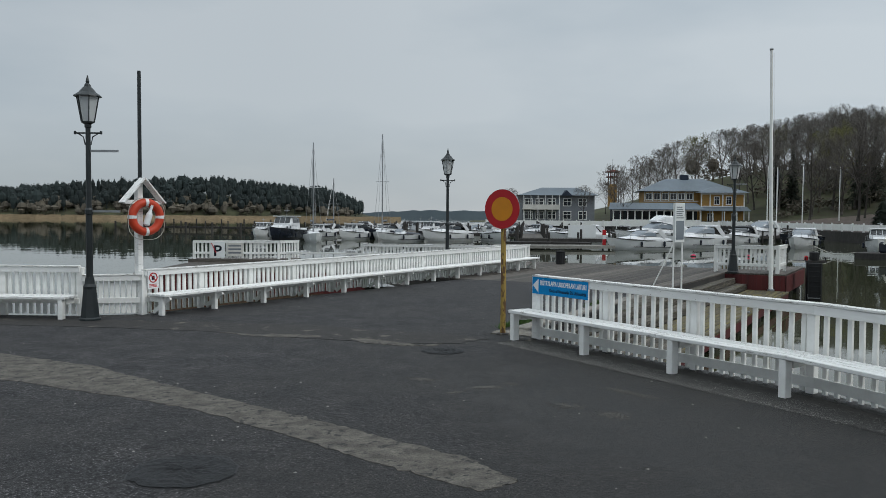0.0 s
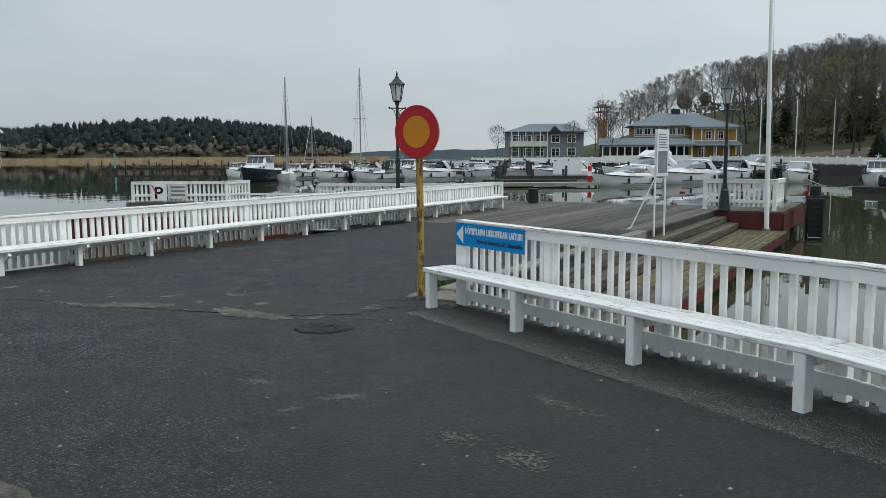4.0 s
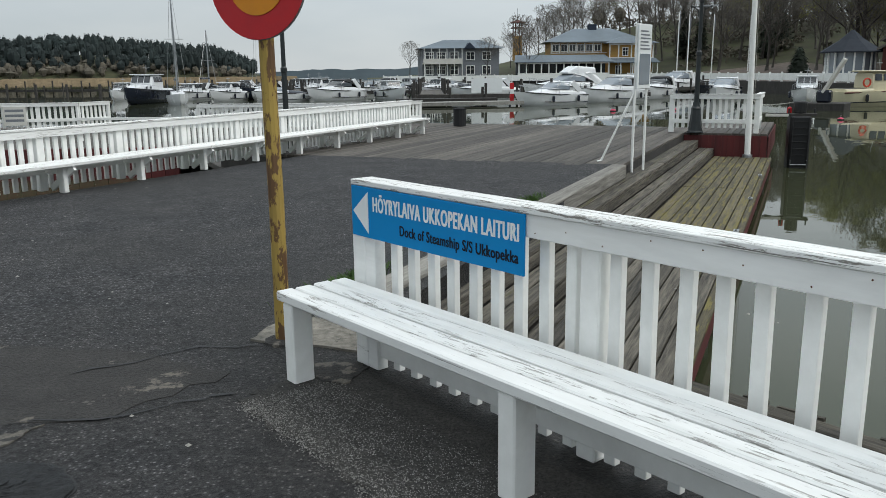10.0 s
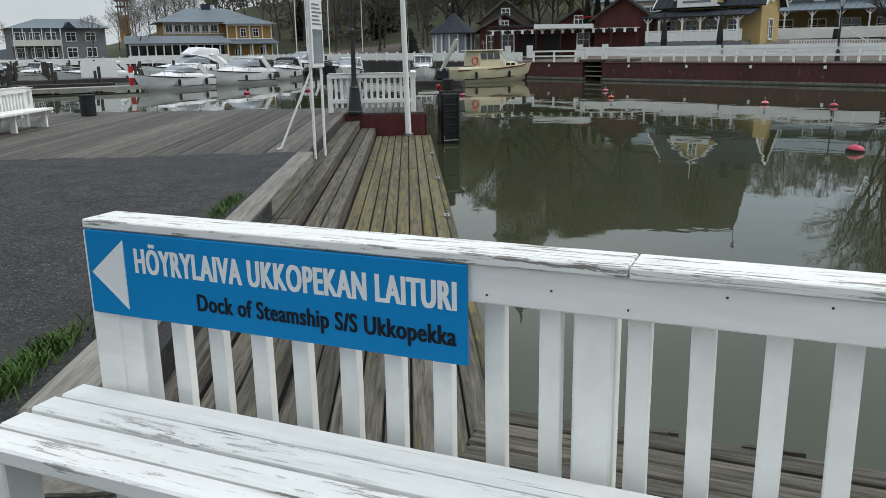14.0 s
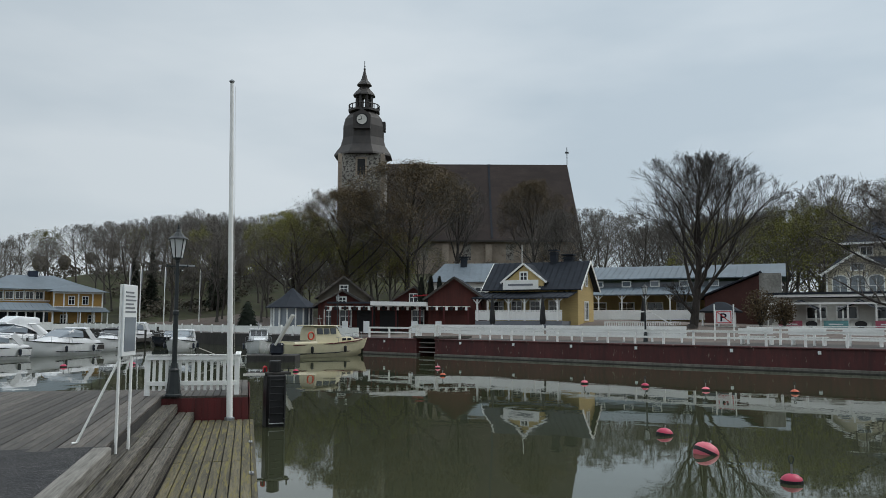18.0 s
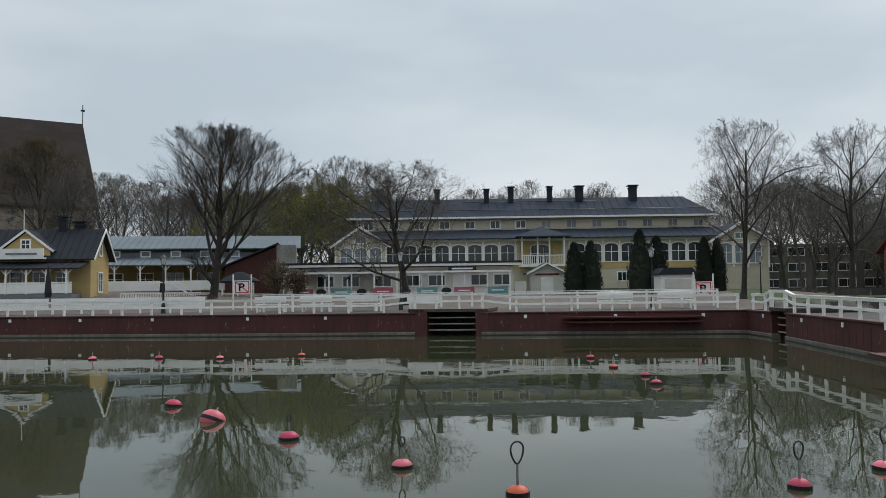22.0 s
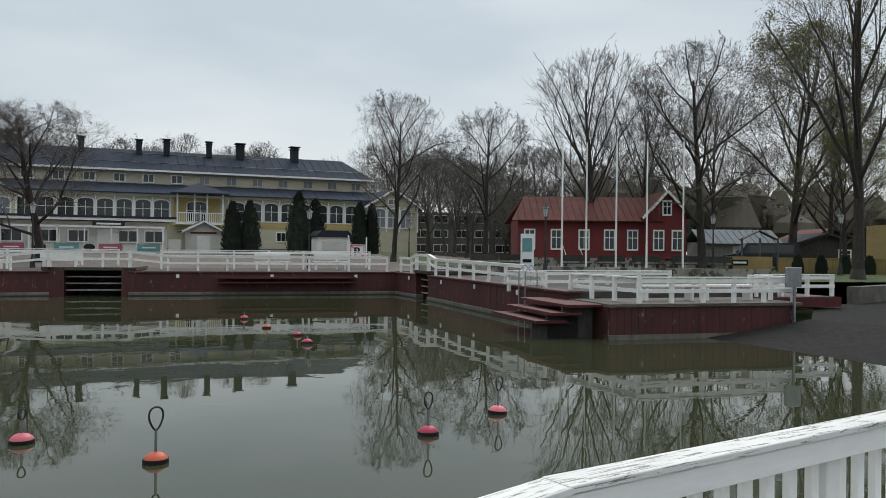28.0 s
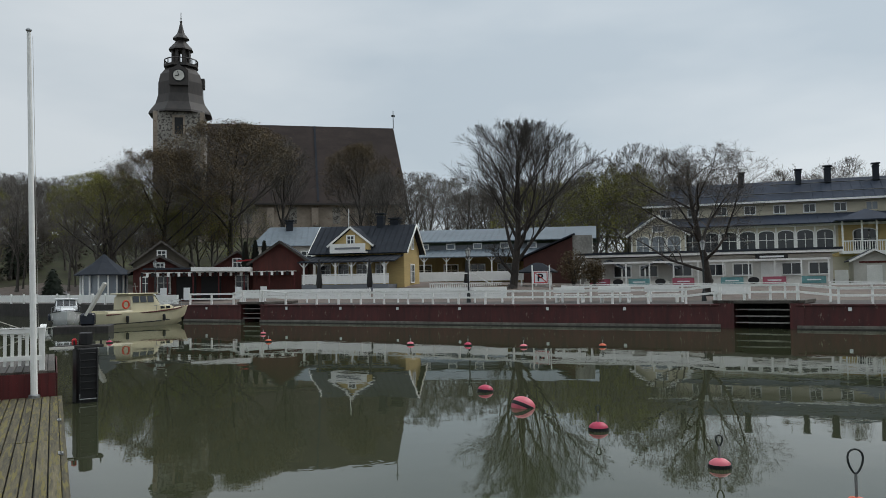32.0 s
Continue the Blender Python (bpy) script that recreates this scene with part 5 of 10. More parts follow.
# manhole covers and worn marks in the asphalt
def patch_round(x, y, r, squash, seed):
    """A mended spot: lumpy fresh black asphalt with a ragged sunken rim."""
    rng = random.Random(seed)
    ring = [(x + math.cos(u) * r * w, y + math.sin(u) * r * squash * w) for u, w in ((2 * math.pi * i / 40, rng.uniform(0.94, 1.04)) for i in range(40))]
    ground_patch("rim", [(x + (px - x) * 1.035, y + (py - y) * 1.035) for px, py in ring], BLACK, "dark open joint round the mended spot", 0.002)
    lumps, rows = Mesh(), 9
    lumps.v = [(x + (px - x) * k / rows + rng.uniform(-0.008, 0.008) * (k < rows), y + (py - y) * k / rows + rng.uniform(-0.008, 0.008) * (k < rows), 0.006 + rng.uniform(0.0, 0.011) * (k < rows)) for k in range(1, rows + 1) for px, py in ring] + [(x, y, 0.012)]
    n = len(ring)
    lumps.f = [(k * n + i, (k + 1) * n + i, (k + 1) * n + (i + 1) % n, k * n + (i + 1) % n) for k in range(rows - 1) for i in range(n)] + [(rows * n, i, (i + 1) % n) for i in range(n)]
    lumps.k = [0] * len(lumps.f)
    structure("mended_patch", lumps, NEW_ASPHALT, "round patch of lumpy fresh black asphalt", "pavement")


patch_round(-1.28, 3.26, 0.34, 1.0, 4)
patch_round(0.38, 7.90, 0.26, 0.9, 6)
r4 = random.Random(21)
bared = Mesh()
for x, y, w, d, a, n in ((0.82, 5.85, 0.15, 0.06, 10, 170), (0.16, 6.21, 0.14, 0.06, -15, 150), (0.50, 5.61, 0.10, 0.035, 20, 70), (2.12, 5.66, 0.34, 0.07, -50, 230), (1.79, 4.79, 0.18, 0.12, -50, 190), (1.46, 5.11, 0.16, 0.10, -30, 120), (1.05, 6.0, 0.10, 0.04, -45, 40), (0.55, 8.72, 0.20, 0.06, 20, 60), (1.35, 6.6, 0.5, 0.3, 0, 60)):
    c, q = math.cos(radians(a)), math.sin(radians(a))
    for _ in range(n):  # bared pale stones, thinning out towards the rim
        ox, oy, rr = r4.gauss(0, w * 0.48), r4.gauss(0, d * 0.55), r4.uniform(0.004, 0.013)
        cx, cy, z = x + c * ox - q * oy, y + q * ox + c * oy, r4.uniform(0.0015, 0.0035)
        k0 = len(bared.v)
        ring = [(cx + math.cos(k * 1.047 + ox * 90) * rr * r4.uniform(0.5, 1.3), cy + math.sin(k * 1.047 + ox * 90) * rr * r4.uniform(0.5, 1.3), z) for k in range(6)]
        bared.add(ring + [(px, py, -0.004) for px, py, _z in ring], [(0, 1, 2, 3, 4, 5)] + [(k, k + 6, (k + 1) % 6 + 6, (k + 1) % 6) for k in range(6)])
solid("bared_stones", bared, GRANITE, "bared pale stones in the worn asphalt", "stones", kind="stuff")
ground_patch("worn_patch", wobbly([(-0.84, 8.80), (-0.66, 8.87), (-0.37, 8.64), (-0.05, 8.45), (0.06, 8.27), (-0.10, 8.25), (-0.32, 8.34), (-0.66, 8.45)], 0.035, 9, 41), OLD_STRIP, "pale worn patch along the crack", 0.0052)
ground_patch("worn_patch", wobbly([(0.08, 8.33), (0.24, 8.37), (0.36, 8.45), (0.28, 8.28), (0.14, 8.24)], 0.016, 7, 42), OLD_STRIP, "small pale worn patch along the crack", 0.0056)
ground_patch("worn_patch", wobbly([(-2.72, 9.32), (-2.15, 9.10), (-1.71, 9.18), (-1.28, 9.04), (-1.30, 8.92), (-1.60, 8.86), (-2.2, 8.98)], 0.035, 8, 43), OLD_STRIP, "long pale worn patch along the crack", 0.0052)
slab = Mesh()
slab.prism(wobbly([(1.05, 9.36), (1.14, 9.60), (1.36, 9.70), (1.52, 9.78), (1.63, 9.55), (1.61, 9.10), (1.38, 9.22)], 0.012, 5, 44), -0.05, 0.012)
structure("pavement_slab", slab, PALE_SLAB, "pale worn concrete slab round the sign pole", "pavement")
slab = Mesh()
slab.prism(wobbly([(1.38, 8.97), (1.55, 9.00), (1.63, 8.88), (1.52, 8.68), (1.40, 8.76)], 0.014, 5, 45), -0.05, 0.009)
structure("pavement_slab", slab, OLD_ASPHALT, "broken brown slab beside the bench leg", "pavement")
for pts in ([(-6, 9.9), (-4.2, 9.65), (-2.88, 9.37), (-1.54, 8.87), (-0.09, 8.42), (0.66, 8.49), (1.14, 8.74)], [(0.3, 9.0), (0.9, 9.3), (1.1, 9.25)], [(2.1, 14.2), (2.6, 14.5), (3.4, 14.35)]):
    crack = Mesh()
    line = [(p[0] + (q[0] - p[0]) * u + r4.gauss(0, 0.018), p[1] + (q[1] - p[1]) * u + r4.gauss(0, 0.018)) for p, q in zip(pts, pts[1:]) for u in (0, 0.14, 0.3, 0.42, 0.55, 0.7, 0.86)]
    wide = [r4.uniform(0.002, 0.011) for _ in line]
    crack.v = [(x, y + e * w, 0.0072) for (x, y), w in zip(line, wide) for e in (-1, 1)]
    crack.f = [(2 * k, 2 * k + 2, 2 * k + 3, 2 * k + 1) for k in range(len(line) - 1)]
    crack.k = [0] * len(crack.f)
    structure("crack", crack, BLACK, "dark tar-filled crack across the asphalt", "pavement")
litter = Mesh()
for _ in range(260):
    x, y, s = r4.uniform(-5, 4), r4.uniform(1.5, 16), r4.uniform(0.004, 0.014)
    if (x - 1.6) * 0.79 + (y - 9.05) * 0.613 > -0.2 and y < 9.05 or y > 10 and x > 1.5:
        continue
    litter.add([(x - s, y, 0.001), (x, y - s, 0.001), (x + s, y, 0.001), (x, y + s, 0.001), (x, y, 0.003 + s * 0.5)], [(0, 1, 4), (1, 2, 4), (2, 3, 4), (3, 0, 4)])
solid("grit", litter, CONCRETE, "scattered pale grit and leaf scraps on asphalt", "grit", kind="stuff")


# ---- far land ----
plan[0] = ACROSS
SHORE = [(23.6, -0.9), (36.9, 1.05), (38.6, 1.35), (41.4, 2.0), (40.5, 10), (40.0, 14.2), (39.85, 17.6), (38.4, 28), (37.1, 41), (36.5, 45.0), (36.3, 46.6), (35.7, 51.5), (37.0, 60), (38.5, 72), (38.6, 95), (39.61, 121.76), (2.65, 127.8), (-0.64, 164.98), (60, 420), (420, 420), (420, -140), (31, -140), (28.8, -20.5), (25.5, -9.0)]


def side_of_shore(x, y):
    """Distance from the shore line, positive on land."""
    best, inside = 1e9, False
    for (x0, y0), (x1, y1) in zip(SHORE, SHORE[1:] + SHORE[:1]):
        dx, dy = x1 - x0, y1 - y0
        u = min(1, max(0, ((x - x0) * dx + (y - y0) * dy) / (dx * dx + dy * dy)))
        best = min(best, math.hypot(x - x0 - u * dx, y - y0 - u * dy))
        if (y0 > y) != (y1 > y) and x < x0 + (y - y0) / (y1 - y0) * dx:
            inside = not inside
    return best if inside else -best


def bell(x, y, cx, cy, rx, ry):
    return math.exp(-((x - cx) / rx) ** 2 - ((y - cy) / ry) ** 2)


def land_z(x, y):
    z = 0.22 + 0.75 * min(1, max(0, (x - 52) / 22)) * (1 if y > -4 else max(0, 1 + (y + 4) / 8))
    z += 1.1 * bell(x, y, 58, 55, 18, 22) * min(1, max(0, (side_of_shore(x, y) - 5) / 12))
    z += 9.5 * bell(x, y, 122, 132, 34, 34) + 9.0 * bell(x, y, 95, 185, 48, 40) + 5.0 * bell(x, y, 60, 180, 26, 26)
    return z


land, cells = Mesh(), {}
xs, ys = [20 + 4 * i for i in range(62)], [-100 + 4 * i for i in range(90)]
far_x, far_y = [280, 330, 420], [270, 330, 420]
xs, ys = xs + far_x, [-140] + ys + far_y
xs = [2, 8, 14] + xs
for j, y in enumerate(ys):
    for i, x in enumerate(xs):
        s = side_of_shore(x, y)
        land.v.append((x, y, land_z(x, y) if s > 0.9 else -2.5))
for j in range(len(ys) - 1):
    for i in range(len(xs) - 1):
        a = j * len(xs) + i
        quad = (a, a + 1, a + 1 + len(xs), a + len(xs))
        if all(land.v[k][2] > -2 for k in quad):
            x, y = xs[i] + 2, ys[j] + 2
            z = land_z(x, y)
            k = 1 if z > 2.2 or x > 92 or y > 128 else (2 if (x < 55 and y > 2) or (x < 34) or (60 < x < 84 and -9 < y < -3) or (42 < x < 58 and -8 < y < 0) else (3 if y < 2 or x > 70 else 2))
            land.f.append(quad)
            land.k.append(k)
structure("ground_land", land, [PAVING, HILLSIDE, EARTH, GRASS], "promenade, lawns and wooded hillside around the harbour", "ground", None, True)


def quay_wall(name, p, q, top=0.27, label="dark red steel quay wall with pale concrete foot"):
    ln = math.dist(p, q)
    ob = thing(name, facing(p, q), label, "quay wall", kind="structure")
    n = max(1, round(ln / 0.28))
    sheet = Mesh()
    for i in range(n):  # folded sheet piles
        x0, x1 = i * ln / n, (i + 1) * ln / n
        d = 0.005 if i % 2 else 0.0
        sheet.box(x0, x1, d, 0.4, TIDE - 0.02, top - 0.08)
    part("sheet_piles", sheet, QUAY_RED, ob)
    part("foot", Mesh().cbox(-0.05, ln + 0.05, -0.05, 0.35, -2.0, TIDE + 0.17, 0.02), DARK_CONCRETE, ob, "wet concrete foot")
    part("wet_line", Mesh().box(-0.05, ln + 0.05, -0.056, -0.052, -2.0, TIDE + 0.045), DARK_WOOD, ob, "dark wet line at the water")
    part("coping", Mesh().cbox(-0.05, ln + 0.05, -0.06, 0.5, top - 0.08, top, 0.015), QUAY_RED, ob)
    part("slab", Mesh().box(0, ln, 0.42, 7.2, top - 0.5, top - 0.015), PAVING, ob, "paved quay surface")
    for i in range(max(1, int(ln / 4))):
        part("mooring_ring", Mesh().box(2 + 4 * i, 2.14 + 4 * i, -0.08, -0.04, top - 0.30, top - 0.14), PLAIN_WHITE, ob, "small pale mooring plate")
    return ob


def railing(p, q, z, h=0.85, pitch=1.9, rails=(0.80, 0.45), label="white timber railing along the quay", z2=None, group="quay railings"):
    ln = math.dist(p, q)
    z2 = z if z2 is None else z2
    n = max(1, round(ln / pitch))
    ob = thing("railing", facing(p, q), label, "railing", group)
    for i in range(n + 1):
        zz = z + (z2 - z) * i / n
        part("post", Mesh().box(i * ln / n - 0.05, i * ln / n + 0.05, -0.05, 0.05, zz, zz + h), WHITE, ob)
    for r in rails:
        part("rail", Mesh().beam((-0.05, -0.06, z + r), (ln + 0.05, -0.06, z2 + r), 0.035, 0.10), WHITE, ob)
    part("cap_rail", Mesh().beam((-0.05, -0.02, z + h + 0.015), (ln + 0.05, -0.02, z2 + h + 0.015), 0.14, 0.035), WHITE, ob)
    return ob


quays = [((35.7, 51.5), (36.3, 46.6)), ((36.5, 45.0), (37.1, 41)), ((37.1, 41), (38.4, 28)), ((38.4, 28), (39.85, 17.6)), ((40.0, 14.2), (40.5, 10)), ((40.5, 10), (41.4, 2.0)), ((41.4, 2.0), (38.6, 1.35)), ((36.9, 1.05), (23.6, -0.9))]
for p, q in quays:
    quay_wall("wall_quay", p, q)
for (p, q), hide in (((((36.3, 46.6), (36.5, 45.0))), 0), (((39.85, 17.6), (40.0, 14.2)), 1), (((38.6, 1.35), (36.9, 1.05)), 2)):
    ln = math.dist(p, q)
    hole = thing("wall_opening", facing(p, q), "dark boat opening under a small white footbridge", "quay opening", kind="structure")
    # back wall coloured dark to put the recess's shade into it
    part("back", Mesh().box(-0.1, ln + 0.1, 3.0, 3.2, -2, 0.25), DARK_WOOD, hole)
    a, b = (0.66, ln - 0.34) if hide == 1 else (-0.02, ln + 0.02)
    part("side", Mesh().box(-0.25, a, 0.0, 3.2, -2, 0.42), QUAY_RED, hole)
    part("side", Mesh().box(b, ln + 0.25, 0.0, 3.2, -2, 0.42), QUAY_RED, hole)
    part("bridge_deck", Mesh().box(-0.3, ln + 0.3, 0.0, 3.4, 0.30, 0.44), GREY_WOOD, hole)
    for i in range(3):
        part("bar", Mesh().box(a + 0.02, b - 0.02, 0.25, 0.30, -0.62 + i * 0.30, -0.56 + i * 0.30), CONCRETE, hole)
    railing(p, q, 0.44, 0.72, 1.2, rails=(0.69, 0.38), label="white footbridge railing above the opening")
for p, q, za, zb in (((36.05, 51.3), (36.75, 47.8), 0.26, 0.26), ((36.75, 47.8), (36.5, 46.6), 0.26, 0.44), ((36.7, 45.0), (36.95, 43.2), 0.44, 0.26), ((36.95, 43.2), (37.4, 41), 0.26, 0.26), ((37.4, 41), (38.7, 28), 0.26, 0.26), ((38.7, 28), (40.0, 19.2), 0.26, 0.26),
                     ((40.0, 19.2), (40.1, 17.6), 0.26, 0.44), ((40.2, 14.2), (40.4, 12.6), 0.44, 0.26), ((40.4, 12.6), (40.8, 10), 0.26, 0.26), ((40.8, 10), (41.6, 2.4), 0.26, 0.26), ((41.2, 1.75), (39.6, 1.45), 0.26, 0.26), ((39.6, 1.45), (38.6, 1.3), 0.26, 0.44), ((36.9, 1.0), (36.0, 0.85), 0.44, 0.26), ((36.0, 0.85), (26.6, -0.5), 0.26, 0.20)):
    railing(p, q, za, 0.72, 1.7, rails=(0.69, 0.38), z2=zb)
# long low white plank barriers and benches behind the railing
for p, q in (((40.0, 50.5), (41.3, 40)), ((41.3, 39.8), (42.3, 30.5))):
    ln = math.dist(p, q)
    ob = thing("barrier", facing(p, q, 0.26), "low white plank barrier along the promenade", "barrier", "promenade barriers")
    for z in (0.32, 0.52, 0.72):
        part("board", Mesh().box(0, ln, -0.03, 0.0, z, z + 0.19), WHITE, ob)
    for i in range(int(ln / 1.8) + 1):
        part("post", Mesh().box(i * 1.8, i * 1.8 + 0.09, 0.0, 0.09, -0.2, 0.86), WHITE, ob)
for p, q in (((42.5, 27.0), (43.7, 15.5)), ((43.9, 13.5), (45.2, 3.0))):
    railing(p, q, 0.26, 0.95, 1.7, rails=(0.86,), label="white timber railing at the back of the promenade")
for x, y in ((42.6, 27.5), (42.8, 24.9), (43.2, 22.4), (43.5, 19.0), (44.3, 9.0), (44.7, 6.0)):
    ob = thing("bench", facing((x, y), (x + 0.22, y - 1.8), 0.25), "white plank bench on the promenade", "bench", "promenade benches")
    part("seat", Mesh().box(0, 1.8, -0.25, 0.2, 0.40, 0.45), WHITE, ob)
    part("backrest", Mesh().box(0, 1.8, -0.30, -0.26, 0.55, 0.85), WHITE, ob)
    for x0 in (0.1, 1.6):
        part("leg", Mesh().box(x0, x0 + 0.08, -0.28, 0.18, 0, 0.40), WHITE, ob)
# timber ledge on the far quay
ledge2 = thing("ledge", facing((40.45, 10.4), (41.25, 3.4)), "brown timber mooring ledge on the quay wall", "ledge", kind="structure")
for z in (0.02, -0.20):
    part("timber", Mesh().box(0, 6.4, -0.55, 0.0, z - 0.07, z), RED_BOARD, ledge2)

# ---- bathing dock on the near corner ----
jetty = thing("jetty", facing((21.3, -1.3), (21.95, -7.0)), "dark red boarded jetty with white railings", "jetty", kind="structure")
jl = math.dist((21.3, -1.3), (21.95, -7.0))
for i in range(int(jl / 0.2)):
    part("board", Mesh().box(i * 0.2, i * 0.2 + 0.192, 0.0, 0.04, TIDE - 0.05, 0.0), QUAY_RED, jetty)
part("foot", Mesh().box(-0.04, jl, -0.05, 0.3, -2.2, TIDE + 0.12), DARK_CONCRETE, jetty, "wet concrete foot")
part("floor", Mesh().box(-0.05, jl + 0.05, -0.05, 9.5, -0.02, 0.06), GREY_WOOD, jetty, "grey plank floor")
part("side_wall", Mesh().box(-0.04, 0.0, 0.04, 2.4, -2.2, -0.02), QUAY_RED, jetty)
part("end_beam", Mesh().box(jl - 0.15, jl + 3.4, 2.2, 2.5, -0.25, 0.05), RED_BOARD, jetty)
part("end_floor", Mesh().box(jl, jl + 3.4, 2.3, 5.5, -0.02, 0.05), GREY_WOOD, jetty)
for i in range(3):
    part("step", Mesh().box(-1.05 + 0.0 * i, -0.02, 0.35 + 0.0, 3.6, -0.04 - 0.22 * i, 0.03 - 0.22 * i) if i == 0 else Mesh().box(-1.05 - 0.42 * i, -0.62 - 0.42 * (i - 1), 0.35, 3.6, -0.04 - 0.2 * i, 0.03 - 0.2 * i), RED_BOARD, jetty, "brown timber step towards the water")
    part("stringer", Mesh().box(-1.05 - 0.42 * i, -0.62 - 0.42 * (i - 1), 0.6, 0.7, -1.9, -0.04 - 0.2 * i), DARK_WOOD, jetty)
JM = facing((21.3, -1.3), (21.95, -7.0))


def jxy(x, y):
    p = JM @ Vector((x, y, 0))
    return (p.x, p.y)


for a, b in (((0.9, 0.15), (jl - 0.1, 0.15)), ((0.9, 0.15), (0.4, 3.2)), ((-0.4, 6.2), (jl - 0.2, 6.2)), ((-0.4, 6.2), (0.1, 4.4)), ((jl - 0.1, 0.15), (jl - 0.1, 2.0)), ((jl + 0.5, 2.5), (jl + 3.3, 2.5))):
    railing(jxy(*a), jxy(*b), 0.06, 0.66, 1.0 if a[1] < 5 else 1.3, rails=(0.58, 0.32), label="white timber railing on the jetty", group="jetty railings")
for x, y, ln in ((1.5, 1.0, 1.7), (3.4, 1.0, 1.7)):
    ob = thing("bench", JM @ pose(x, y, 0.06), "white plank bench on the jetty", "bench", "jetty benches")
    part("seat", Mesh().box(0, ln, 0, 0.4, 0.38, 0.43), WHITE, ob)
    for x0 in (0.1, ln - 0.18):
        part("leg", Mesh().box(x0, x0 + 0.08, 0.02, 0.38, 0, 0.38), WHITE, ob)
cab = JM @ pose(jl - 0.25, -0.02, 0)
ob = thing("cabinet", cab, "grey metal cabinet on a post at the jetty corner", "cabinet")
part("post", Mesh().box(-0.03, 0.03, -0.09, -0.03, -0.9, 0.7), STEEL, ob)
part("box", Mesh().cbox(-0.30, 0.16, -0.16, -0.04, 0.48, 1.02, 0.01), STEEL, ob)
ladder = thing("ladder", facing((26.4, -0.5), (25.9, -0.57), 0), "steel swimming ladder at the steps", "ladder")
for x in (0, 0.5):
    part("rail", Mesh().tube([(x, -0.25, -1.3), (x, -0.25, 0.75), (x, -0.05, 0.95), (x, 0.15, 0.75), (x, 0.15, 0.2)], 0.022, 6), STEEL, ladder)
rocks = Mesh()
r5 = random.Random(8)
for _ in range(40):
    x, y, s = r5.uniform(12.8, 16.4), r5.uniform(-8.2, -6.4), r5.uniform(0.12, 0.4)
    rocks.lathe([(s * 0.7, 0), (s, s * 0.4), (s * 0.6, s * 0.8), (s * 0.2, s * 0.95)], 6, at=(x, y, -0.85 + 0.1 * r5.random() + 0.25 * max(0, -6.4 - y)), turn=r5.random() * 3)
solid("rocks", rocks, CONCRETE, "heap of pale rocks at the slipway edge", "rocks", kind="stuff")
structure("wall_slip", Mesh().beam((12.5, -7.0, -0.5), (15.4, -6.2, -0.62), 0.5, 0.75).beam((26.0, -11.6, -0.05), (29.2, -20.6, 0.15), 0.4, 0.7), DARK_CONCRETE, "low concrete edge walls of the slipway", "wall")


